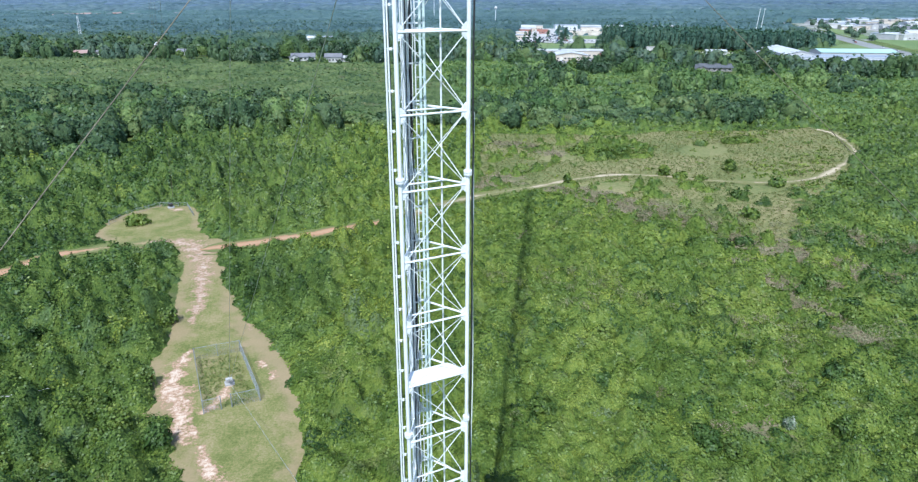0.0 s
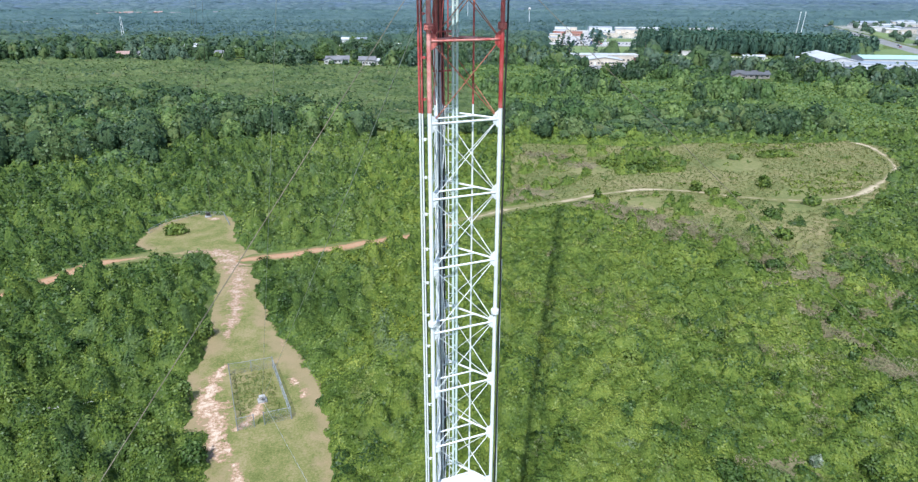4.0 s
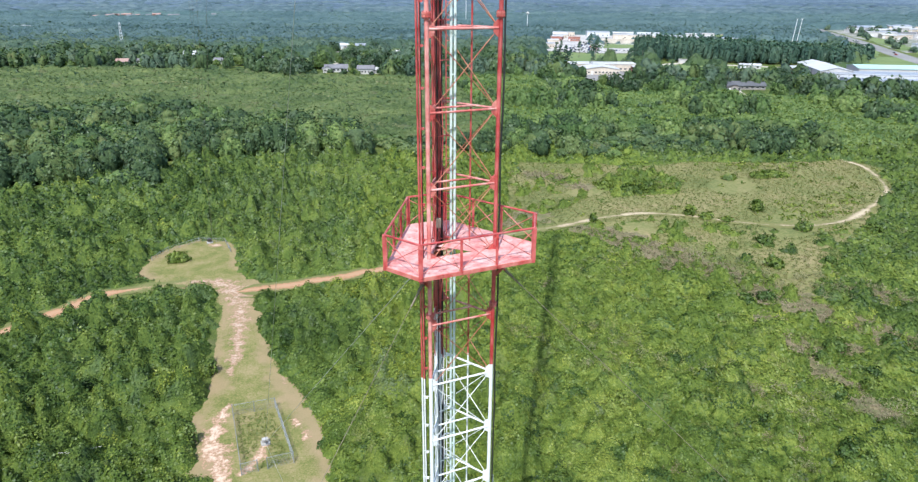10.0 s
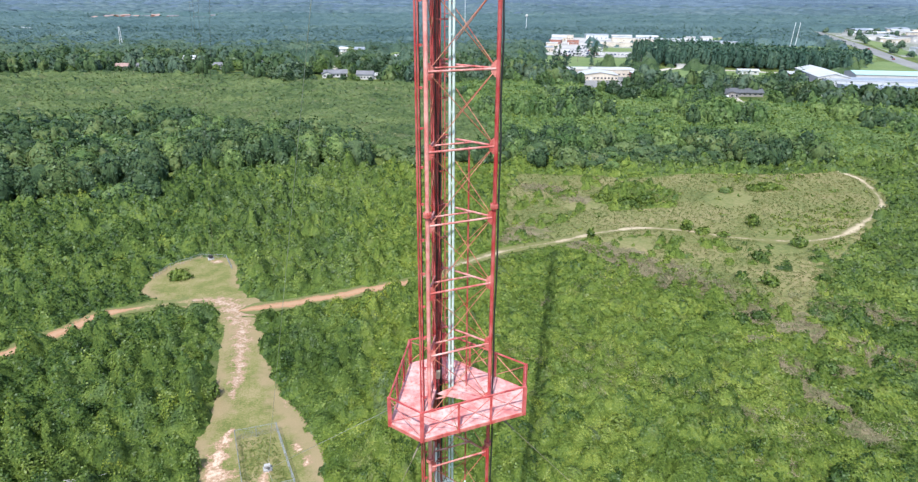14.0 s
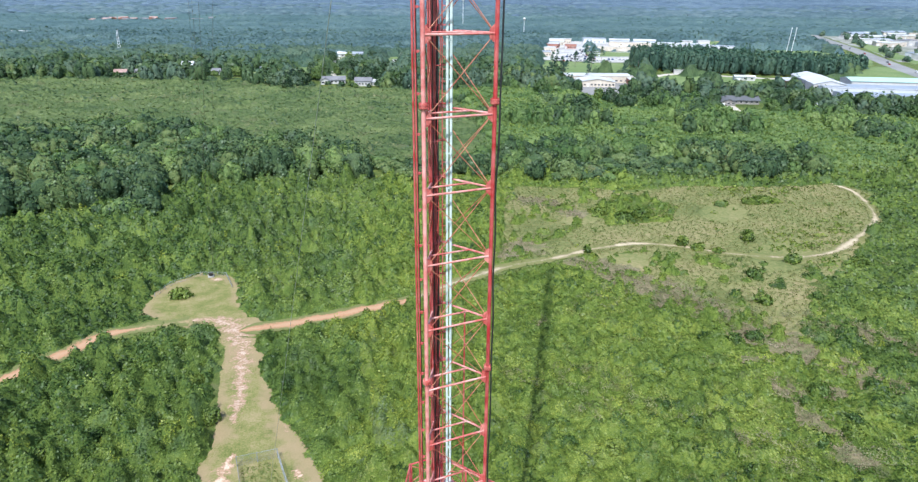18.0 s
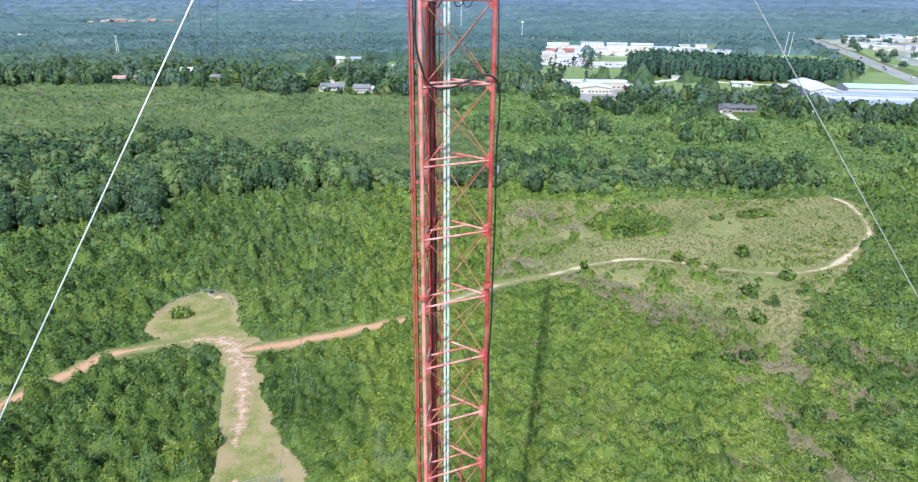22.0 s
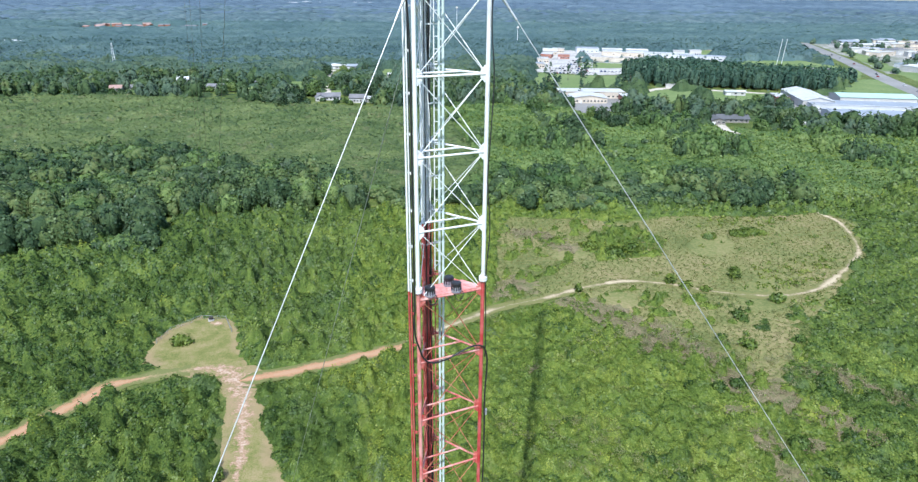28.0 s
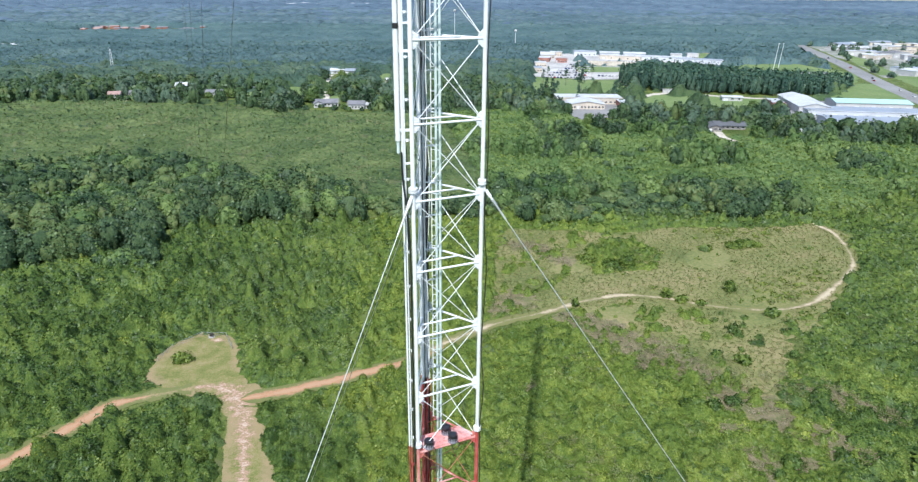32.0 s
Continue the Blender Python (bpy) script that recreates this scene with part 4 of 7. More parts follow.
def field_height(fd, x, y):
    g, t = fd["g"], fd["top"]
    u, v = np.clip((x - fd["x0"]) / g - 0.5, 0, t.shape[1] - 1.001), np.clip((y - fd["y0"]) / g - 0.5, 0, t.shape[0] - 1.001)
    i, j = u.astype(int), v.astype(int)
    a, b = u - i, v - j
    return (t[j, i] * (1 - a) + t[j, i + 1] * a) * (1 - b) + (t[j + 1, i] * (1 - a) + t[j + 1, i + 1] * a) * b


def field_mass(fd, bands, parent, choose, sink=0.10, site=in_view_wedge):
    """The closed leafy mass: (y0, y1, step) bands of sheet; choose(x, y) gives the number of the material in its list."""
    pick, mats = choose
    for y0, y1, step in bands:
        t = fd["top"]
        xs = np.arange(fd["x0"] + step, fd["x0"] + fd["g"] * t.shape[1] - step, step)
        ys = np.linspace(y0, y1, int((y1 - y0) / step) + 1)
        X, Y = np.meshgrid(xs, ys)
        z = field_height(fd, X, Y)
        w = site(X, Y)
        z = np.where(z > 0, z - sink * (0.6 + z * 0.3), z)
        cell = ((z[:-1, :-1] > 0) | (z[1:, 1:] > 0) | (z[1:, :-1] > 0) | (z[:-1, 1:] > 0)) & w[:-1, :-1] & w[1:, 1:]
        kind = pick(X[:-1, :-1], Y[:-1, :-1])
        for k, mat in enumerate(mats):
            m = cell & (kind == k)
            if m.any():
                ob = new("inner_leaves", grid_mesh("inner_leaves", xs, ys, z, m, mat))
                ob.parent = parent
                tagged(ob, kind="stuff")


def field_leaves(fd, cover, leaf, parent, choose, loose=0.55, shoots=0.22, site=in_view_wedge):
    """Leaf sprays all over the canopy, facing out of it unevenly; finer near the camera, fewer on slopes turned from
    it.
    """
    t, g = fd["top"], fd["g"]
    pick, mats = choose
    gy, gx = np.gradient(t, g)
    lean = np.sqrt(1 + np.minimum(gx * gx + gy * gy, 6.0))
    R = reach(fd["X"], fd["Y"])
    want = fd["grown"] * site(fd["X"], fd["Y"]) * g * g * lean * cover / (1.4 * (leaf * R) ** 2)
    want = want * np.where(gy < -1.2, 0.45, 1.0)       # thinned on slopes that face away from the camera
    n = rng.poisson(want)
    cell = np.repeat(np.arange(t.size), n.ravel())
    m = len(cell)
    x = fd["X"].ravel()[cell] + rng.uniform(-0.5, 0.5, m) * g
    y = fd["Y"].ravel()[cell] + rng.uniform(-0.5, 0.5, m) * g
    size = leaf * R.ravel()[cell] * rng.uniform(0.6, 1.45, m)
    z = field_height(fd, x, y)
    up = rng.uniform(0, 1, m)
    z = z + np.where(up < shoots, rng.uniform(0.1, 1.0, m) * (0.12 + 0.16 * np.maximum(z, 0)), -rng.uniform(0, 1, m) ** 2 * 0.3 * np.maximum(z, 0.2))
    z = np.maximum(z, 0.08)
    nrm = np.stack([-gx.ravel()[cell], -gy.ravel()[cell], np.ones(m)], 1)
    nrm /= np.linalg.norm(nrm, axis=1, keepdims=True)
    nrm = nrm + rng.normal(0, loose, (m, 3)) + np.array([0, 0, 0.15])
    nrm /= np.linalg.norm(nrm, axis=1, keepdims=True)
    s = np.cross(nrm, rng.normal(0, 1, (m, 3)))
    s /= np.linalg.norm(s, axis=1, keepdims=True) + 1e-9
    b = np.cross(nrm, s)
    p, k = np.stack([x, y, z], 1), size[:, None]
    v = np.stack([p + s * k, p + b * k * 0.72 - nrm * k * 0.25, p - s * k * 0.9, p - b * k * 0.68 - nrm * k * 0.2], 1)
    kind = pick(x, y, fd["owner"].ravel()[cell])
    for q, mat in enumerate(mats):
        sel = kind == q
        if sel.any():
            leaf_object("leaves", [v[sel].reshape(-1, 3)], mat, "", "", parent)


def openness(x, y):
    """1 where the scrub has given way to grass or dead brush."""
    return np.where(dead_strip(x, y), 0.86, np.where(thin(x, y), 1.12, 0.0))


def verge(x, y):
    """Distance to the nearest track or clearing edge."""
    d = np.minimum(away(TRACK_L, x, y), away(TRACK_R, x, y)) - 2.4
    return np.minimum(d, np.minimum(edge_of(CLEAR_1, x, y), edge_of(CLEAR_2, x, y)))


def tallness(x, y):
    """How high the scrub stands here."""
    left = x < -34 + 0.05 * (y - 100)
    k = np.where(in_right_scrub(x, y), 1.55, np.where(left, 3.0, 2.3))
    return k * np.clip(verge(x, y) / 4.0, 0.6, 1.0) * (1 + 0.25 * grain(x, y, 14.0, 5))


px, py, pr, ph = [], [], [], []
for gap, radius, height in ((2.7, 1.10, 0.66), (3.6, 1.55, 1.15), (6.6, 2.10, 1.80)):
    x, y = scatter(30, 310, lambda q: gap * (0.9 if q < 110 else 1.0 if q < 150 else 1.2), is_thicket, 1.1)
    o, right = openness(x, y), in_right_scrub(x, y)
    luck = rng.uniform(0, 1, x.shape) + 0.25 * grain(x, y, 6.0, 75)
    keep = (luck > o * (0.78 if gap < 3 else 0.74)) & ~(right & (gap > 5) & (rng.uniform(0, 1, x.shape) < 0.5)) & (verge(x, y) > 0.55 * radius)
    x, y, right = x[keep], y[keep], right[keep]
    big = rng.uniform(0, 1, x.shape)
    px.append(x), py.append(y)
    pr.append(radius * np.where(right, 0.85, 1.0) * (0.6 + 0.8 * big ** 1.4))
    ph.append(np.maximum(height * tallness(x, y) * (0.5 + 0.95 * rng.uniform(0, 1, x.shape)), 0.4))
px, py, pr, ph = (np.concatenate(q) for q in (px, py, pr, ph))
species = rng.uniform(0, 1, px.shape) + 0.30 * grain(px, py, 8.0, 81)


def is_pale(x, y):
    """The yellower stand."""
    return (in_right_scrub(x, y) | (x > np.where(y < 118, -14, -14) + 9 * grain(x, y, 16.0, 83))) & ~((x > 84 + 9 * grain(x, y, 12.0, 84)) & (y > 70))


def carpet(x, y):
    return np.where(is_thicket(x, y) & (openness(x, y) + 0.3 * grain(x, y, 2.5, 77) < 0.7) & (verge(x, y) > 0.3), 0.11 * tallness(x, y) * (1 + 0.6 * grain(x, y, 1.6, 78)), -1.0)


def thicket_kind(x, y, who):
    s = np.where(who < 0, 0.5, species[np.maximum(who, 0)])
    p = is_pale(x, y)
    dull = ~p & (s < 1.1) & (y + 16 * grain(x, y, 14.0, 85) + 16 * rng.normal(0, 1, x.shape) > 152) & (x < -40 + 14 * grain(x, y, 20.0, 86)) & (rng.uniform(0, 1, x.shape) < 0.6)
    silver = ~p & (x > -56 + 14 * grain(x, y, 20.0, 86)) & (y > 120) & (rng.uniform(0, 1, x.shape) < 0.30)
    return np.where(silver, 3, np.where(dull & (s >= 0.5), 5, np.where(s < np.where(p, np.where(y < 66, 0.18, 0.09), np.where((x < -38) & (y > 64), np.clip(0.46 - 0.012 * (x + 50), 0.40, 0.80), np.where((x > 80) & (y > 64), 0.28, 0.12))), 2, np.where(s > 1.14, 3, np.where(s > np.where(p, np.clip(0.72 + 0.007 * x, 0.8, 1.05) + np.clip((74 - y) / 80, 0, 0.25), 1.0), 4, np.where((p & (s > 0.30)) | (~p & (s > 0.62) & (y < 62)), 1, 0))))))


thicket = thing("thicket", "dense green thicket of shrubs and saplings", "thicket", kind="stuff")
scrub_field = leaf_field(-262, 275, 28, 312, 0.5, px, py, pr, ph, carpet, 301)
field_mass(scrub_field, ((29, 110, 0.5), (110, 190, 0.72), (190, 310, 1.05)), thicket, (lambda x, y: is_pale(x, y).astype(int), (C_SCRUB, C_LIGHT)), 0.30)
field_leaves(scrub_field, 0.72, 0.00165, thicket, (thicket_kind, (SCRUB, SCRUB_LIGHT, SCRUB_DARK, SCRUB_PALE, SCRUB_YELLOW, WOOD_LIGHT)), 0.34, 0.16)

# the same thicket goes on beside and behind the way of the camera
def behind(x, y):
    return ~(in_view_wedge(x, y) & (y > 30)) & (edge_of(CLEAR_1, x, y) * np.where(inside(CLEAR_1, x, y), -1, 1) > 0.6) & (np.hypot(x, y) > 8) & (np.hypot(x, y) < 150)


gx, gy = np.meshgrid(np.arange(-150, 150, 3.1), np.arange(-150, 112, 3.1))
gx, gy = gx.ravel() + rng.uniform(-2, 2, gx.size), gy.ravel() + rng.uniform(-2, 2, gx.size)
keep = behind(gx, gy)
gx, gy = gx[keep], gy[keep]
n = len(gx)
back_kind = rng.uniform(0, 1, n) + 0.3 * grain(gx, gy, 10.0, 82)
back = leaf_field(-152, 152, -152, 114, 0.8, gx, gy, 1.2 + 1.5 * rng.uniform(0, 1, n), 1.1 + 2.0 * rng.uniform(0, 1, n), lambda x, y: np.where(behind(x, y), 0.4 + 0.15 * grain(x, y, 2.0, 79), -1.0), 305)
field_mass(back, ((-150, 112, 1.4),), thicket, (lambda x, y: np.zeros(x.shape, int), (C_SCRUB,)), 0.2, behind)
field_leaves(back, 0.34, 0.0052, thicket, (lambda x, y, who: np.where(who < 0, 0, np.where(back_kind[np.maximum(who, 0)] > 0.7, 1, np.where(back_kind[np.maximum(who, 0)] < 0.2, 2, 0))), (SCRUB, SCRUB_LIGHT, SCRUB_DARK)), 0.4, 0.16, behind)

# pasture: weeds, tufts and scattered bushes
x, y = scatter(105, 222, 1.15, lambda x, y: (inside(PASTURE, x, y) | thin(x, y)) & ~dead_strip(x, y) & (away(TRACK_FIELD, x, y) > 0.9) & (away(TRACK_R, x, y) > 1.2) & (wobble(x, y, 0.12, 8) > -0.75))
n = len(x)
pasture = thing("pasture_grass", "rough tufts of pale grass and weeds", "grass", kind="stuff")
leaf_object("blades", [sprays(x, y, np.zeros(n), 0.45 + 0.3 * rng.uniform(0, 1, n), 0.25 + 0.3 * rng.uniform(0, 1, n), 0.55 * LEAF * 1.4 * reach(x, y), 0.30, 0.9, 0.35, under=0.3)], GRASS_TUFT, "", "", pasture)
x, y = scatter(105, 222, 3.2, lambda x, y: inside(PASTURE, x, y) & (away(TRACK_FIELD, x, y) > 2.5) & ((wobble(x, y, 0.07, 31) > 0.62) | (rng.uniform(0, 1, x.shape) < 0.06)))
n = len(x)
leaf_object("weeds", [sprays(x, y, np.zeros(n), 0.6 + 0.9 * rng.uniform(0, 1, n), 0.5 + 0.9 * rng.uniform(0, 1, n) ** 2, LEAF * 0.9 * reach(x, y), 0.34)], SCRUB_LIGHT, "", "", pasture)
x, y = scatter(36, 212, 1.0, lambda x, y: dead_strip(x, y) & is_thicket(x, y) & (rng.uniform(0, 1, x.shape) < 0.85))
n = len(x)
dead = thing("dead_brush", "grey-brown dead brush among the green", "brush", kind="stuff")
leaf_object("twigs", [sprays(x, y, np.zeros(n), 0.7 + 0.5 * rng.uniform(0, 1, n), 0.5 + 0.6 * rng.uniform(0, 1, n), LEAF * 0.8 * reach(x, y), 0.17, 0.4, 0.3)], DEAD, "", "", dead)

x, y = scatter(34, 150, 2.6, lambda x, y: in_right_scrub(x, y) & is_thicket(x, y) & (wobble(x, y, 0.10, 65) + 0.7 * wobble(x, y, 0.35, 66) > 0.62))
n = len(x)
leaf_object("dry_tufts", [sprays(x, y, np.full(n, 0.7), 0.8 + 0.6 * rng.uniform(0, 1, n), 0.6 + 0.4 * rng.uniform(0, 1, n), 0.9 * LEAF * reach(x, y), 0.35, 0.5, 0.3, under=0.0)], DRY, "", "", dead)

PEN = [(-29.8, 66.2), (-24.4, 67.6), (-19.7, 55.9), (-25.2, 54.1)]
x, y = scatter(50, 70, 0.45, lambda x, y: inside(PEN, x, y) & (wear(x, y) < 0.35) & (np.hypot(x + 23.9, y - 59.9) > 1.0))
n = len(x)
pen_weeds = thing("pen_weeds", "uncut green weeds inside the anchor fence", "weeds", kind="stuff")
leaf_object("leaves", [sprays(x, y, np.zeros(n), 0.3 + 0.2 * rng.uniform(0, 1, n), (0.04 + 0.09 * rng.uniform(0, 1, n)) * (1 + 0.5 * grain(x, y, 2.0, 43)), 0.75 * LEAF * reach(x, y), 0.16, 0.95, 0.5, under=0.6)], MOWN_GREEN, "", "", pen_weeds)

# belt of trees
def woodland(name, label, category, x, y, r, h, kinds, cover, leaf=LEAF, stem=True, low=0.18, lobes=0):
    """Trees of several kinds, each kind with its leaves and the closed mass behind them: (leaves, inner, share)."""
    t = thing(name, label, category, kind="stuff")
    draw = np.clip(rng.uniform(0, 1, x.shape) + 0.22 * wobble(x, y, 0.09, 17), 0, 0.999)
    at = 0.0
    if stem:
        trunks("trunks", x, y, h * 0.7, 0.10 + 0.012 * h, BARK, t)
    for mat, inner, share in kinds:
        sel = (draw >= at) & (draw < at + share)
        at += share
        cx, cy, cr, ch = [x[sel]], [y[sel]], [r[sel] * (0.76 if lobes else 1.0)], [h[sel]]
        for k in range(lobes):                         # side crowns round the main one
            a = 6.28 * k / lobes + rng.uniform(0, 2.0, cx[0].shape)
            out = rng.uniform(0.45, 0.75, a.shape)
            cx.append(x[sel] + out * r[sel] * np.cos(a)), cy.append(y[sel] + out * r[sel] * np.sin(a))
            cr.append(r[sel] * rng.uniform(0.40, 0.64, a.shape)), ch.append(h[sel] * rng.uniform(0.5, 0.98, a.shape))
        px, py, pr, ph = (np.concatenate(q) for q in (cx, cy, cr, ch))
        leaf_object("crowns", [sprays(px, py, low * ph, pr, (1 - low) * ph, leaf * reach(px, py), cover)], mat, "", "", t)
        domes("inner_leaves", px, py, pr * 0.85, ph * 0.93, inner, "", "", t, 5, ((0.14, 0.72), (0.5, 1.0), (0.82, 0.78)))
    return t


x, y = scatter(178, 330, 6.1, lambda x, y: inside(BELT, x, y) & ~open_ground(x, y))
n = len(x)
big = rng.uniform(0, 1, n)
woodland("tree_belt", "belt of dark broadleaf trees", "woodland", x, y, 2.8 + 4.0 * big ** 1.4, (4.6 + 7.2 * big) * np.where(x > -20, np.where(wobble(x, y, 0.09, 91) > -0.2, 0.85, 0.4), np.clip(1.15 - (y - 230) / 200, 0.7, 1.1) * np.where(wobble(x, y, 0.06, 92) > -0.35, 1.0, 0.6)), ((WOOD_LIGHT, C_UPPER, 0.34), (WOOD, C_WOOD, 0.58), (MIX_LEAF, C_MIX, 0.08)), 0.36, LEAF * 1.12, lobes=4)
# low scrub and young trees right of the belt
x, y = scatter(245, 480, 4.2, lambda x, y: inside(MIXED, x, y) & ~open_ground(x, y))
n = len(x)
big = rng.uniform(0, 1, n) * (0.75 + 0.35 * wobble(x, y, 0.03, 15))
big = np.clip(np.where(wobble(x, y, 0.07, 95) + rng.normal(0, 0.35, n) > 0.72, 0.45 + 0.6 * big, 0.28 * big), 0, 1)
r, h = 2.0 + 2.2 * big, 2.6 + 8.0 * big ** 1.5
low = big < 0.3
scrub_kind = rng.uniform(0, 1, n) + 0.3 * grain(x, y, 18.0, 341)
scrub_wood = thing("scrub_wood", "low pale scrub between the young trees", "woodland", kind="stuff")
heath = leaf_field(10, 345, 224, 476, 1.0, x, y, np.where(low, r * 0.9, r * 1.1), np.where(low, h * 0.8, h * 0.35), lambda x, y: np.where(inside(MIXED, x, y) & ~inside(BELT, x, y) & ~open_ground(x, y), 0.9 + 0.5 * grain(x, y, 6.0, 342), -1.0), 343)
field_mass(heath, ((225, 474, 1.5),), scrub_wood, (lambda x, y: np.zeros(x.shape, int), (C_MIX,)), 0.2)
field_leaves(heath, 0.55, 0.0016, scrub_wood, (lambda x, y, who: np.where(who < 0, 0, np.where(scrub_kind[np.maximum(who, 0)] > 0.45, 1, 0)), (SCRUB, MIX_LEAF)))
woodland("mixed_wood", "mixed young trees among scrub", "woodland", x[~low], y[~low], r[~low], h[~low], ((MIX_LEAF, C_MIX, 0.6), (WOOD, C_WOOD, 0.4)), 0.36, LEAF * 1.1, lobes=3)
x, y = scatter(235, 525, 3.8, lambda x, y: inside(REGROWTH, x, y) & ~inside(BELT, x, y) & ~open_ground(x, y))
n = len(x)
big = rng.uniform(0, 1, n)
sprout = rng.uniform(0, 1, n) + 0.05 * grain(x, y, 24.0, 316) < 0.05
regrowth = thing("regrowth", "pale green regrowth of young saplings", "thicket", kind="stuff")
h = 1.2 + 1.3 * big ** 2 + np.where(sprout, 1.1 + 1.7 * rng.uniform(0, 1, n), 0.0)
upland = leaf_field(-440, 60, 234, 526, 1.2, x, y, 1.7 + 1.5 * big, h, lambda x, y: np.where(inside(REGROWTH, x, y) & ~inside(BELT, x, y) & ~open_ground(x, y), 1.1 + 0.35 * grain(x, y, 5.0, 311) + 0.35 * grain(x, y, 40.0, 314), -1.0), 312)
field_mass(upland, ((235, 524, 1.7),), regrowth, (lambda x, y: np.zeros(x.shape, int), (C_UPPER,)))


def regrowth_kind(x, y, who):
    green = grain(x, y, 16.0, 313) + 0.4 * rng.normal(0, 1, x.shape) > 0.62
    dry = grain(x, y * 0.5, 14.0, 315, 4) + 0.25 * rng.normal(0, 1, x.shape) > 0.72
    return np.where((who >= 0) & sprout[np.maximum(who, 0)], 3, np.where(dry, 2, np.where(green, 1, 0)))


field_leaves(upland, 0.44, 0.0016, regrowth, (regrowth_kind, (UPPER, WOOD_LIGHT, DRY, WOOD)), 0.34, 0.25)


# woods behind
def wood_edge(x):
    """Where the woods begin, in y."""
    return np.interp(x, [-500, -318, -236, -137, -80, -6, 20, 60, 120, 165, 205, 262, 300, 330, 420], [495, 505, 514, 486, 466, 450, 455, 470, 445, 405, 370, 352, 350, 335, 330])


def is_wood(x, y):
    limit = wood_edge(x)
    return (y > limit) & ~inside(REGROWTH, x, y) & ~inside(MIXED, x, y) & ~inside(BELT, x, y) & ~open_ground(x, y) & (away(HIGHWAY, x, y) > 26) & ~in_sight_gap(x, y)


PINE_BLOCK = [(203, 617.9), (199, 577), (223.2, 558), (266.9, 546), (325.9, 530), (365.6, 533.9), (417.7, 580.9), (382.2, 611.8), (305.7, 644.1), (255.3, 665.3)]
PINE_EDGE = [(196, 577), (223, 557), (267, 546), (326, 530), (366, 534), (372, 520), (311, 508), (276, 522), (235, 544), (194, 536)]
GAPS = [[(112.2, 395.4), (116.2, 427.7), (140.7, 428.8), (132.6, 396.2)], [(186.3, 345.7), (190.1, 402.6), (231.6, 402.2), (229.7, 351.3)], [(-85.9, 449.6), (-86, 515.6), (-28.8, 518.6), (-28.6, 452.2)], [(-246.5, 505.4), (-246.5, 529.6), (-219.8, 531.1), (-219.7, 506.7)], [(-208.3, 513.2), (-204.5, 558.2), (-187.2, 559.2), (-187.1, 514.3)], [(-92.1, 592.1), (-92.3, 690.4), (-56, 692.9), (-60.7, 593.9)]]


def in_sight_gap(x, y):
    """The camera's side of the lawns, yards and houses, mostly cleared of tall trees to keep them in view."""
    g = np.zeros(np.shape(x), bool)
    d = np.hypot(x, y + 16)
    for p in (*LAWNS, SCHOOL, TOWN):
        for step in (16, 32, 48, 62):
            g |= inside(p, x * (1 + step / d), y + (y + 16) * step / d)
    g &= rng.uniform(0, 1, np.shape(x)) < 0.93
    for p in GAPS:
        g |= inside(p, x, y)
    return g


def woods_site(x, y):
    return is_wood(x, y) & ~inside(PINE_BLOCK, x, y) & ~inside(PINE_EDGE, x, y)


def near_wood(x, y):
    """The wood's front rows, whose trees stand singly."""
    return (y < wood_edge(x) + 100) & (x > -430) & (x < 420)


# the first rows of trees, seen from the side
x, y = scatter(330, 640, 8.2, lambda x, y: woods_site(x, y) & near_wood(x, y))
n = len(x)
big = rng.uniform(0, 1, n)
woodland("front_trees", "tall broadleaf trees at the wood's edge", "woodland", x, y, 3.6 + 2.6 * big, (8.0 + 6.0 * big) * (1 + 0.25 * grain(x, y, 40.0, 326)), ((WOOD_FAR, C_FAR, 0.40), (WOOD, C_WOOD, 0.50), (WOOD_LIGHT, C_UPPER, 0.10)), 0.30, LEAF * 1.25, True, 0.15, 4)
x, y = scatter(330, 1020, lambda q: 7.4 + 0.005 * (q - 330), lambda x, y: woods_site(x, y) & ((x < 560) | (rng.uniform(0, 1, x.shape) < 0.55)))
n = len(x)
big = rng.uniform(0, 1, n)
stand = 1 + 0.22 * grain(x, y, 60.0, 321)
wood_kind = rng.uniform(0, 1, n) + 0.2 * grain(x, y, 40.0, 322)
woods = thing("woods", "deep mixed woods round the houses", "woodland", kind="stuff")
# crowns are flattened with distance, softening their shadows in place of haze
forest = leaf_field(-920, 1020, 332, 1030, 2.4, x, y, (3.6 + 3.2 * big ** 1.4) * np.interp(y, [560, 900], [1.0, 1.25]), np.where(near_wood(x, y), 0.30, 1.0) * np.interp(y, [560, 720], [1, 0]) * (7.5 + 6.5 * big) * stand + np.interp(y, [560, 720], [0, 1]) * (8.0 + 2.4 * big),
                    lambda x, y: np.where(woods_site(x, y) & (x < 560), np.where(near_wood(x, y), 0.4, 1.0) * np.interp(y, [560, 720], [5.0, 6.6]) + 1.0 * grain(x, y, 12.0, 323), -1.0), 324)


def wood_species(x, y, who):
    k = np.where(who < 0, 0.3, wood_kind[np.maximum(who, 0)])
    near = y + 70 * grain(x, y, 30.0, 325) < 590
    # the haze-blue leaves gain share with distance
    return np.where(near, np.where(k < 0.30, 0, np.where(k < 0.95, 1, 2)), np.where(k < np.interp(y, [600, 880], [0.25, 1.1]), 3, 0))


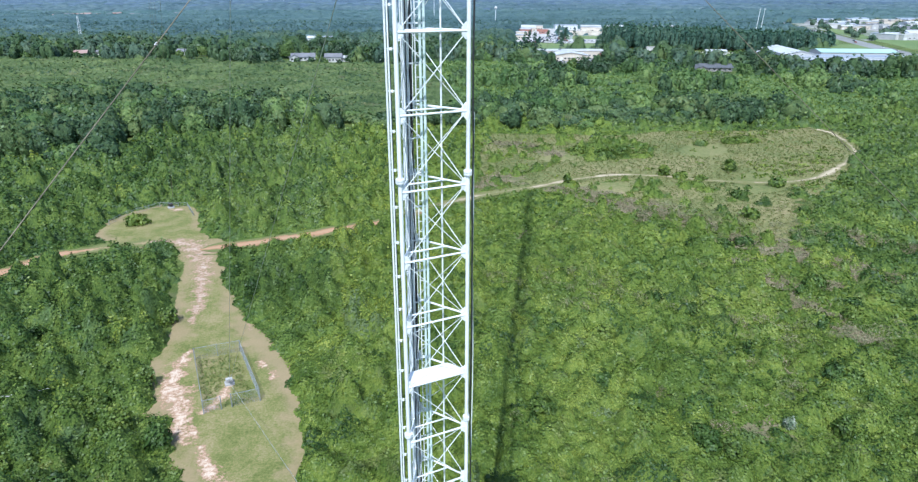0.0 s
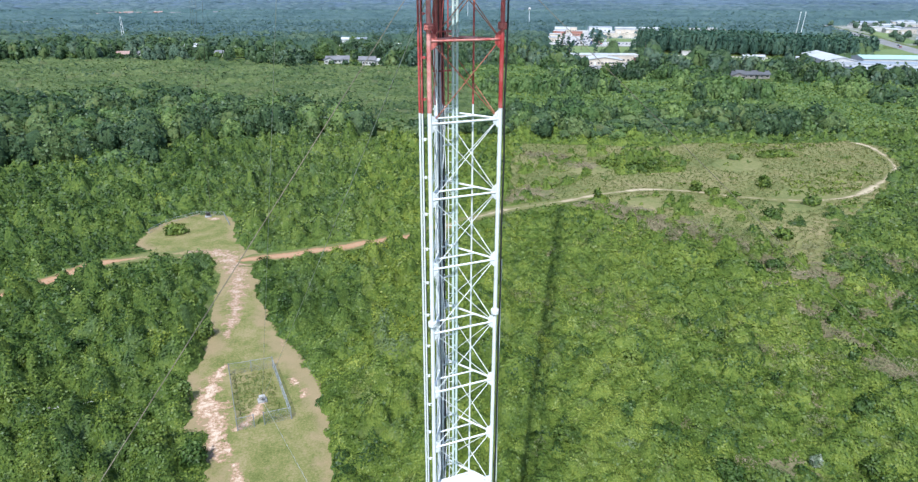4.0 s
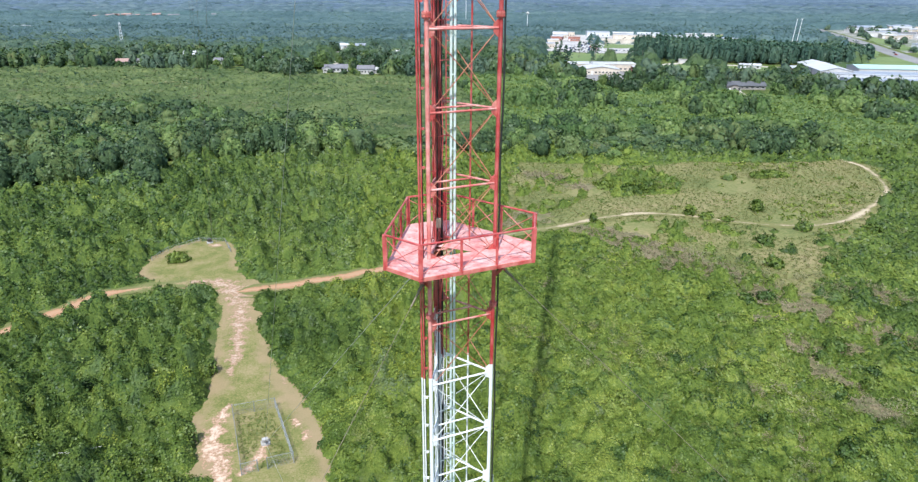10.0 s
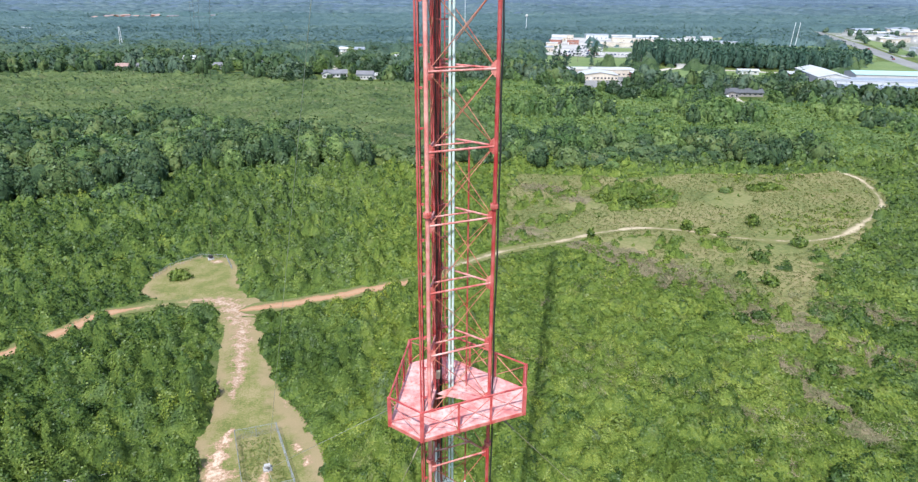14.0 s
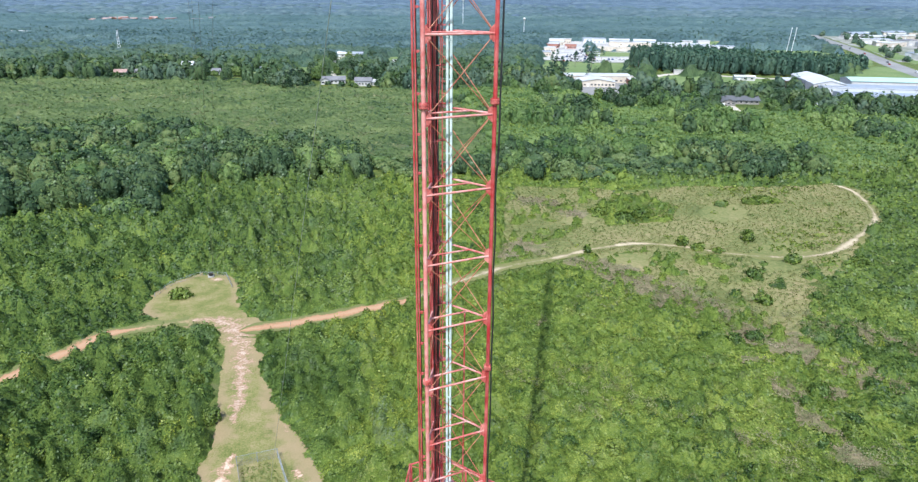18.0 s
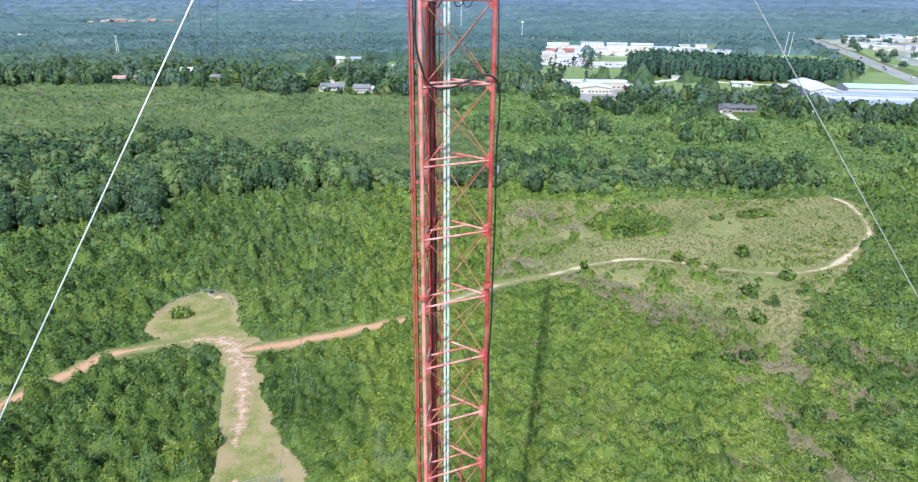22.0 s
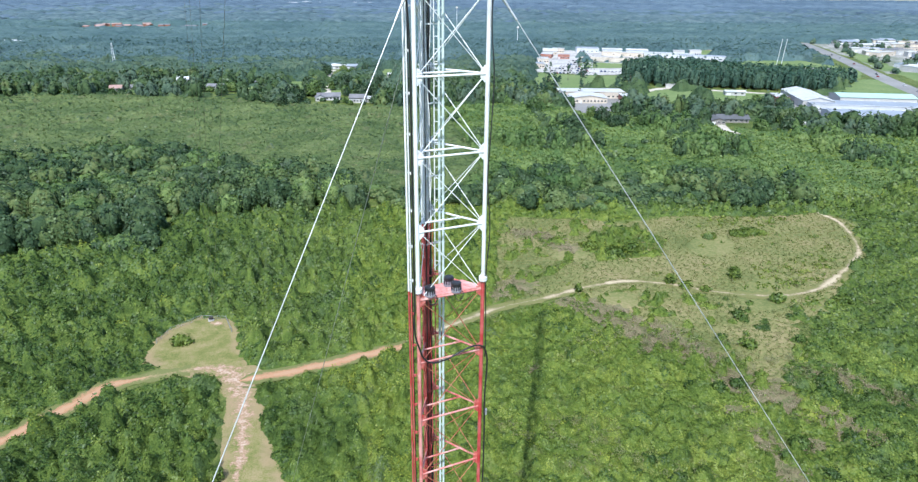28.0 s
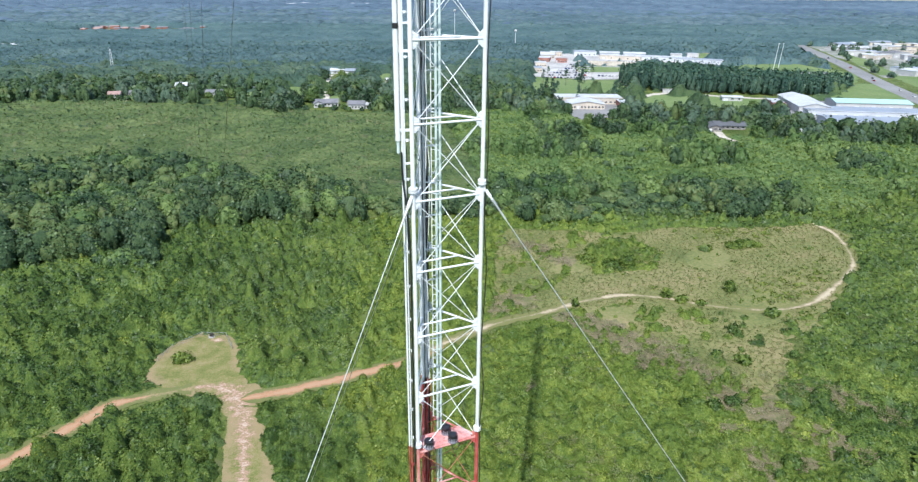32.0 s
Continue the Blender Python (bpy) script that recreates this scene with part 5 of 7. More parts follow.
# inner mass turns to the haze-blue colours in steps of distance
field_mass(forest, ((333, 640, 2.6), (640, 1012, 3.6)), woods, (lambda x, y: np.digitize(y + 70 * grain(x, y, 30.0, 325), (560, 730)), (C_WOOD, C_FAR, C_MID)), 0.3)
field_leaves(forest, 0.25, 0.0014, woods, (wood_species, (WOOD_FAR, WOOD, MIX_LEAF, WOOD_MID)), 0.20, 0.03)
x, y = scatter(600, 1050, 26, lambda x, y: inside(TOWN, x, y) & (rng.uniform(0, 1, x.shape) < 0.5))
n = len(x)
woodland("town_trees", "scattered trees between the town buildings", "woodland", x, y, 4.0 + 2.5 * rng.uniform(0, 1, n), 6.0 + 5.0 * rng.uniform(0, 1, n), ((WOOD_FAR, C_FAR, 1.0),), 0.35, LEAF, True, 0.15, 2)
x, y = scatter(515, 655, 5.2, lambda x, y: inside(PINE_BLOCK, x, y))
n = len(x)
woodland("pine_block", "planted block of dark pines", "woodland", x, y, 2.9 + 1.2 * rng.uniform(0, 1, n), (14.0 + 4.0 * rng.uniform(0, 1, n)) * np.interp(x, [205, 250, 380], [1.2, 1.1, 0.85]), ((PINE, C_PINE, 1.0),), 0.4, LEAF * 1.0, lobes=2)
x, y = scatter(900, 1600, lambda q: 10 + 0.006 * (q - 930), lambda x, y: ~open_ground(x, y))
n = len(x)
# nearly level canopy, kept low in relief to imitate haze-softened shadows
outer = leaf_field(-1400, 1500, 915, 1600, 4.5, x, y, 5.5 + 3.8 * rng.uniform(0, 1, n), np.interp(y, [960, 1080], [7.2, 10.0]) * (1 + 0.10 * rng.uniform(0, 1, n)) * (1 + 0.08 * grain(x, y, 120.0, 331)), lambda x, y: np.where(~open_ground(x, y), np.interp(y, [960, 1080], [6.4, 9.2]) + 0.5 * grain(x, y, 20.0, 332), -1.0), 333)
outer_woods = thing("distant_woods", "distant woods beyond the houses", "woodland", kind="stuff")
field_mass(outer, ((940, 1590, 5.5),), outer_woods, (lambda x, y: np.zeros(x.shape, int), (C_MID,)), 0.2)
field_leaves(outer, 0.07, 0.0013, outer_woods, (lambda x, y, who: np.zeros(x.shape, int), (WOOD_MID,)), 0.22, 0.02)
x, y = scatter(1480, 4500, lambda q: 0.016 * q, lambda x, y: ~open_ground(x, y))
n = len(x)
q = 0.016 * y
rad, tall = q * (0.75 + 0.35 * rng.uniform(0, 1, n)), (10 + 5 * rng.uniform(0, 1, n)) * (1 + 0.25 * wobble(x, y, 0.004, 55))
# beyond about 2.2 km the haze-blue colour takes over
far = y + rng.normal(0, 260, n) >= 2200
for sel, mat, lab in ((~far, DISTANT, "distant pine woods tinted blue-green for haze"), (far, FARTHEST, "far woods tinted blue for haze")):
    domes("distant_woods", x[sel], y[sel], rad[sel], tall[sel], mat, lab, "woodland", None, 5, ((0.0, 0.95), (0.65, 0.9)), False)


# ---- single trees and bushes ----
def bush(name, label, category, at, r, h, mat, count, leaf, low=0.05, seed=0, group=""):
    """A shrub: forked stems and a crown of leaf sprays in several lobes."""
    global rng
    keep_rng, rng = rng, np.random.RandomState(seed)
    t = thing(name, label, category, group, at=(at[0], at[1], 0))
    lobes = 7
    a = rng.uniform(0, 6.28, lobes)
    lx, ly = 0.45 * r * np.cos(a), 0.45 * r * np.sin(a)
    lx[0] = ly[0] = 0
    lh = h * rng.uniform(0.55, 0.9, lobes)
    lh[0] = h
    v = sprays(lx, ly, np.full(lobes, low * h), np.full(lobes, 0.6 * r), lh * (1 - low), np.full(lobes, leaf), 0.8)
    me = raw_mesh("crown", v, np.arange(len(v)).reshape(-1, 4), mat)
    part("crown", me, None, t)
    bm = bmesh.new()
    tube(bm, (0, 0, 0), (0, 0, h * 0.6), 0.05 * r + 0.04, 7, 0.03)
    for i in range(5):
        tube(bm, (0, 0, h * (0.15 + 0.08 * i)), (lx[i + 1], ly[i + 1], h * 0.6), 0.03 * r + 0.02, 5, 0.015)
    part("trunk", bm, BARK, t)
    rng = keep_rng
    return t


bush("bush", "lone round dark green bush in the pasture", "bush", (96.5, 157.5), 2.1, 4.2, SCRUB, 0, 0.34, seed=1)
bush("bush", "wide dark bush on the grass by the outer anchor", "bush", (-58.8, 126.5), 2.5, 3.0, SCRUB, 0, 0.30, seed=2)
for i, (bx, by, br, bh) in enumerate([(46.3, 150.5, 1.1, 3.0), (75.5, 154.7, 1.7, 3.4), (101.5, 141.7, 2.2, 2.8), (115, 193, 3.2, 2.4), (120, 194.5, 3.2, 2.6), (124, 193, 2.4, 1.8), (103.7, 191, 2.6, 1.8), (79, 152, 2.2, 2.0), (84, 149.6, 1.8, 1.5), (86, 133, 2.0, 2.2), (81, 118, 2.2, 2.4), (120, 139.5, 2.6, 2.6), (66, 178, 4.0, 2.4), (72, 181, 3.5, 2.8), (58, 184, 3.5, 2.2)]):
    bush("bush", "green bush standing in the rough pasture", "bush", (bx, by), br, bh, SCRUB, 0, 0.40, seed=10 + i, group="bushes in the pasture")


for i, (bx, by, br, bh) in enumerate([(22.8, 68.9, 1.6, 2.0), (25.7, 55.1, 1.7, 2.0), (34.5, 41.0, 1.5, 2.3), (73.1, 80.7, 2.1, 2.6), (74.4, 72.2, 2.0, 2.1), (59.5, 54.7, 1.8, 2.1), (95.7, 119.6, 1.6, 2.0), (59.5, 100.7, 1.6, 2.7), (65.6, 99.7, 2.0, 2.6), (70.6, 101.4, 2.0, 2.1)]):
    bush("shrub", "dark green shrub standing out of the low scrub", "shrub", (bx, by), br, bh, SCRUB_DARK, 0, 0.22, seed=120 + i, group="dark shrubs in the scrub")
for i, (bx, by, br, bh) in enumerate([(22.5, 69.1, 1.3, 2.3), (29.9, 66.7, 1.4, 2.4), (42.6, 78.6, 1.6, 2.0), (46.1, 72.6, 1.1, 2.6), (68.5, 78.1, 1.3, 2.1), (71.7, 68.8, 1.9, 2.3), (34.0, 42.6, 1.8, 2.3), (36.4, 39.7, 1.6, 2.0), (57.7, 53.3, 1.6, 2.6), (51.4, 41.7, 1.5, 2.5), (50.2, 60.2, 1.6, 2.0), (16.3, 49.6, 1.7, 2.4), (25.8, 54.9, 1.3, 1.9), (27.8, 45.9, 1.8, 2.3), (64.7, 67.0, 1.7, 2.6), (23.8, 60.6, 1.7, 2.6)]):
    bush("shrub", "dark green shrub standing out of the low scrub", "shrub", (bx, by), br, bh, (SCRUB_DARK, SCRUB)[i % 2], 0, 0.2, seed=150 + i, group="dark shrubs in the scrub")
for i, (bx, by, br, bh) in enumerate([(-54.4, 72.9, 1.5, 4.0), (-59.5, 67.8, 1.6, 4.1), (-38.8, 54.5, 1.9, 3.1), (-47.9, 49.5, 1.3, 3.3), (-35.5, 48.0, 2.0, 3.5), (-43.7, 44.4, 1.7, 3.4), (-36.0, 40.4, 1.6, 3.5), (-34.8, 60.1, 1.5, 3.7), (-33.6, 49.6, 1.7, 4.1), (-28.8, 47.3, 1.7, 4.1), (-56.3, 60.0, 1.9, 4.2), (-50.2, 100.0, 1.9, 3.2), (-65.3, 92.2, 2.1, 4.4), (-45.6, 140.1, 2.1, 3.8), (-43.8, 88.8, 2.0, 3.3), (-29.7, 123.6, 2.1, 3.8), (-37.4, 78.1, 1.6, 3.1), (-13.6, 105.0, 2.1, 4.4), (-25.8, 86.7, 1.5, 4.1)]):
    bush("sapling", "leafy sapling standing above the dense thicket", "sapling", (bx, by), br, bh, (SCRUB_DARK, SCRUB)[i % 3 > 0], 0, 0.2, seed=180 + i, group="saplings in the thicket")
# a bleached dead branch lying in the thicket
branch = thing("dead_branch", "bleached bare branch lying over the thicket", "branch", at=(-48.2, 56.1, 0))
br = random.Random(77)
for k in range(7):
    a0 = Vector((-2.2 + 0.7 * k, br.uniform(-0.3, 0.3), 2.3 + br.uniform(-0.1, 0.5)))
    a1 = a0 + Vector((br.uniform(0.7, 1.3), br.uniform(-0.5, 0.5), br.uniform(-0.3, 0.4)))
    a2 = a1 + Vector((br.uniform(0.3, 0.8), br.uniform(-0.6, 0.6), br.uniform(-0.4, 0.2)))
    part("limb", tube(tube(bmesh.new(), a0, a1, 0.055, 6, 0.035), a1, a2, 0.035, 5, 0.012), DEAD_WOOD, branch)
bush("shrub", "pale shrub with whitish leaves in the scrub", "shrub", (45.2, 43.2), 0.8, 2.0, PALE_SHRUB, 0, 0.13, seed=140)
for i, (bx, by, br, bh) in enumerate([(-88, 472, 3.4, 6.0), (-60, 474, 2.0, 3.0), (-52, 480, 2.2, 4.0), (-27, 474, 4.2, 8.0), (-84, 512, 5.0, 10), (-56, 518, 4.5, 9), (-95, 512, 5.5, 11), (-33, 500, 5.0, 10), (-239, 519, 3.0, 6.0), (-227, 521, 2.6, 4.5), (-262, 513, 3.0, 5.5),
                                      (-274, 516, 3.6, 7), (-92, 560, 5.0, 10), (-66, 562, 5.0, 9), (-60, 606, 5.5, 11), (-30, 566, 5.5, 10), (-86, 640, 6.0, 12), (-70, 648, 5.0, 10), (-46, 640, 6.0, 12), (-20, 600, 4.0, 8), (120, 416, 4.5, 9), (150, 440, 4.0, 8), (95.1, 368.6, 7.0, 12), (104.2, 375, 6.0, 10), (126.6, 381.9, 6.5, 10), (134.7, 388.2, 5.0, 9), (143.9, 384.6, 5.0, 8), (160.3, 395.3, 6.0, 9), (169.5, 401.7, 5.0, 8), (188, 408.6, 6.5, 11), (179.8, 414.3, 6.0, 10), (228.3, 438.6, 6.0, 10), (240, 380.2, 7.0, 13), (231.7, 388, 6.0, 12), (225.3, 412.1, 5.0, 9), (263, 375, 4.5, 9), (276.7, 361.2, 4.5, 8), (291.4, 359.7, 5.0, 8), (303, 356, 5.0, 8), (319.9, 362.8, 5.0, 8), (252.2, 439.7, 5.5, 10), (260.5, 462.4, 5.0, 9), (-79, 470.6, 3.0, 5.0), (-58.4, 477.5, 2.4, 4.5), (-47.5, 470.2, 2.6, 4.0), (-97.7, 463.8, 5.5, 10), (-109.4, 479, 6.0, 11), (-20.8, 475.4, 6.0, 11), (-10.8, 467.9, 5.5, 10), (-54, 512, 3.6, 7), (-168, 536, 3.6, 5.5), (-158, 537, 3.0, 4.5), (-176, 534, 5.0, 9), (-150, 534, 5.0, 9), (-236, 528, 3.2, 4.0), (-248, 527, 4.0, 6), (-200, 548, 3.6, 7), (-192, 549, 4.2, 8), (-70, 485, 2.2, 3.0), (-60, 483, 1.8, 2.2), (-49, 475, 2.4, 3.2), (-38, 471, 2.0, 2.8), (-78.5, 510.5, 7.0, 15), (-57, 540, 5.0, 16), (-38, 492, 8.0, 15), (-69.8, 542, 3.0, 10), (-24, 484, 6.5, 11), (-88, 486, 5.5, 10), (-15, 478, 7.0, 12), (-99, 490, 6.5, 12), (-31, 474, 3.0, 6.5), (213.6, 366, 5.5, 9), (232, 366, 6.0, 11), (238, 372, 6.5, 13), (246, 350, 3.2, 11), (266, 348, 3.0, 10), (278, 346, 4.0, 8), (290, 345, 4.5, 8.5), (304, 346, 4.0, 7.5), (123, 402, 6.5, 11), (84, 440, 6.0, 11), (152, 412, 5.5, 10), (146, 428, 4.5, 11)]):
    bush("garden_tree", "round leafy tree near the houses", "tree", (bx, by), br, bh, (WOOD, WOOD, MIX_LEAF)[i % 3], 0, 0.62, 0.12, seed=60 + i, group="trees round the houses")


def pine(seed, h):
    """A tall pine: bare tapered trunk, limbs, and needle clumps towards the top."""
    r = random.Random(seed)
    global rng
    keep_rng, rng = rng, np.random.RandomState(seed)
    t = thing("pine_tree", "tall slender pine with a ragged dark crown", "tree", "pines by the school")
    bm = bmesh.new()
    tube(bm, (0, 0, 0), (r.uniform(-.3, .3), r.uniform(-.3, .3), h * 0.97), 0.26, 8, 0.05)
    cx, cy, cz, cr = [], [], [], []
    for i in range(18):
        z = h * r.uniform(0.42, 0.98)
        k = (1.05 - z / h) * 0.30 * h * r.uniform(0.5, 1.0) + 0.4
        a = r.uniform(0, 6.28)
        e = (k * math.cos(a), k * math.sin(a), z + 0.12 * k)
        tube(bm, (0, 0, z), e, 0.07, 5, 0.02)
        cx.append(e[0] * 0.8), cy.append(e[1] * 0.8), cz.append(e[2] - 0.6), cr.append(r.uniform(0.9, 1.7))
    part("trunk", bm, BARK, t)
    v = sprays(np.array(cx), np.array(cy), np.array(cz), np.array(cr), np.array(cr) * 0.9, np.full(18, 0.55), 0.7)
    part("crown", raw_mesh("crown", v, np.arange(len(v)).reshape(-1, 4), PINE), None, t)
    rng = keep_rng
    return t


pines = [pine(3, 19), pine(4, 22), pine(5, 16)]
spots = [(146, 600, 0), (150, 556, 0.4), (193, 560, 1), (133, 500, 2), (166, 640, 3), (176, 650, 4), (140, 655, 2.2), (196, 590, 5), (117, 518, 1.5), (122, 530, 0.3), (112, 524, 2.6), (173, 528, 3.3), (178, 534, 4.4), (184, 648, 0.9), (128, 618, 2.7), (149, 559, 2.2), (116, 520, 1.1), (169, 520, 3.9), (166, 514, 0.2), (151, 571, 2.9), (88, 470, 1.9), (98, 486, 3.1), (78, 486, 5.2), (104, 505, 0.6)]
for i, (px, py, a) in enumerate(spots):
    m = Matrix.Translation((px, py, 0)) @ Matrix.Rotation(a, 4, "Z") @ Matrix.Scale(0.78 + 0.05 * (i % 6), 4)
    if i < 3:
        pines[i].matrix_basis = m
    else:
        copy_thing(pines[i % 3], m)

# ---- anchors and fences ----
FENCE_STEEL = plain("fence_galvanised_steel", (0.30, 0.32, 0.33), 0.55, 0.4, 0.25, 2.0)
BLOCK = surface("anchor_concrete", [(0.3, (0.26, 0.26, 0.25)), (0.7, (0.42, 0.41, 0.39))], 0.8, 5.0, 0.85, relief=0.3)
DARK_STEEL = plain("dark_anchor_steel", (0.06, 0.055, 0.05), 0.6, 0.3, 0.4, 6)


def chain_fence(name, label, line, h, closed=False, group=""):
    """Posts, top rail and a woven wire fabric in each bay."""
    f = thing(name, label, "fence", group)
    pts = line + line[:1] if closed else line
    for (x0, y0), (x1, y1) in zip(pts, pts[1:]):
        a, b = Vector((x0, y0, 0)), Vector((x1, y1, 0))
        n = max(1, round((b - a).length / 2.6))
        for i in range(n):
            p, q = a.lerp(b, i / n), a.lerp(b, (i + 1) / n)
            part("post", tube(bmesh.new(), p, p + UP * (h + 0.12), 0.045 if i else 0.065, 8), FENCE_STEEL, f)
            part("top_rail", tube(bmesh.new(), p + UP * h, q + UP * h, 0.03, 6), FENCE_STEEL, f)
            bm = bmesh.new()
            d = (q - p)
            w = d.length
            k = int(w / 0.22)
            for j in range(-int(h / 0.22), k):
                u0, u1, z0, z1 = j * 0.22, j * 0.22 + h, 0.0, h
                if u0 < 0:
                    z0, u0 = -u0, 0
                if u1 > w:
                    z1, u1 = h - (u1 - w), w
                for za, zb in ((z0, z1), (h - z0, h - z1)):
                    tube(bm, p + d * (u0 / w) + UP * (za + 0.02), p + d * (u1 / w) + UP * (zb + 0.02), 0.006, 3)
            part("wire_fabric", bm, FENCE_STEEL, f)
    if not closed:
        part("post", tube(bmesh.new(), b, b + UP * (h + 0.12), 0.065, 8), FENCE_STEEL, f)
    return f


chain_fence("chain_fence", "galvanised chain-link fence round the inner anchor", [(-30.2, 66.6), (-24.2, 68.2), (-19.1, 55.6), (-22.4, 54.6)], 1.9)
chain_fence("chain_fence", "galvanised chain-link fence round the inner anchor", [(-23.6, 54.2), (-25.6, 53.5), (-30.2, 66.6)], 1.9)
chain_fence("chain_fence", "weathered fence round the back of the outer anchor", [(-65.2, 127.2), (-63.6, 133.6), (-58.2, 139.6), (-51.4, 138.9), (-48.2, 132.0)], 1.05)


def anchor(name, label, x, y, mat, s=1.0):
    """A guy anchor: footing, block head and the steel arm that takes the wires."""
    a = thing(name, label, "anchor", "guy anchors", at=(x, y, 0), turn=radians(20.3))
    part("footing", box(bmesh.new(), (0, 0, 0.15), (1.5 * s, 1.3 * s, 0.32), 0, 0.04), BLOCK, a)
    part("head", box(bmesh.new(), (0, 0, 0.78 * s), (1.05 * s, 0.75 * s, 0.62 * s), 0, 0.05), mat, a)
    arm = bmesh.new()
    bar(arm, (0.0, 0.1, 0.3), (0.0, -0.75, 0.95), 0.09, 0.22)
    part("arm", arm, DARK_STEEL, a)
    for i in range(3):
        part("turnbuckle", tube(bmesh.new(), (-0.2 + 0.2 * i, -0.45, 0.75), (-0.2 + 0.2 * i, -1.15, 1.2), 0.045, 8), DARK_STEEL, a)
    return a


anchor("guy_anchor", "pale block-headed guy anchor inside its fence", -23.9, 59.9, BLOCK, 0.82)
anchor("guy_anchor", "dark guy anchor on a sandy patch in the clearing", -55.2, 142.0 - 3.4, DARK_STEEL)

# ---- buildings ----
ROOF_WHITE = plain("white_metal_roof", (0.48, 0.49, 0.49), 0.5, 0, 0.25, 0.4)
ROOF_GREY = plain("grey_shingle_roof", (0.17, 0.17, 0.18), 0.85, 0, 0.25, 1.2)
ROOF_DARK = plain("dark_shingle_roof", (0.10, 0.105, 0.115), 0.85, 0, 0.25, 1.2)
ROOF_GREEN = plain("pale_green_metal_roof", (0.36, 0.52, 0.47), 0.5, 0, 0.12, 0.3)
ROOF_STEEL = plain("blue_grey_metal_roof", (0.27, 0.30, 0.34), 0.5, 0.1, 0.15, 0.3)
ROOF_RED = plain("red_brown_roof", (0.34, 0.23, 0.20), 0.85, 0, 0.2, 0.8)
WALL_WHITE = plain("white_siding", (0.46, 0.45, 0.43), 0.7, 0, 0.12, 0.8)
WALL_BRICK = plain("red_brick_wall", (0.33, 0.15, 0.11), 0.9, 0, 0.25, 1.5)
WALL_TAN = plain("tan_block_wall", (0.55, 0.48, 0.39), 0.85, 0, 0.2, 1.0)
WALL_DIM = plain("brown_grey_siding", (0.24, 0.22, 0.20), 0.85, 0, 0.2, 1.0)
WALL_GREY = plain("grey_cladding", (0.50, 0.52, 0.54), 0.6, 0, 0.12, 0.6)
GLASS = plain("dark_window_glass", (0.03, 0.035, 0.04), 0.12, 0, 0.2, 1.0, 0.6)
DOOR_PAINT = plain("shutter_door_paint", (0.62, 0.63, 0.64), 0.5, 0, 0.15, 1.0)
CAR_PAINTS = [plain("car_paint_" + n, c, 0.25, 0.1, 0.05, 1.0) for n, c in (("white", (0.75, 0.75, 0.75)), ("silver", (0.42, 0.43, 0.45)), ("dark", (0.05, 0.055, 0.07)), ("red", (0.35, 0.03, 0.03)), ("blue", (0.05, 0.10, 0.25)))]
TYRE = plain("tyre_rubber", (0.02, 0.02, 0.02), 0.8, 0, 0.2, 4)


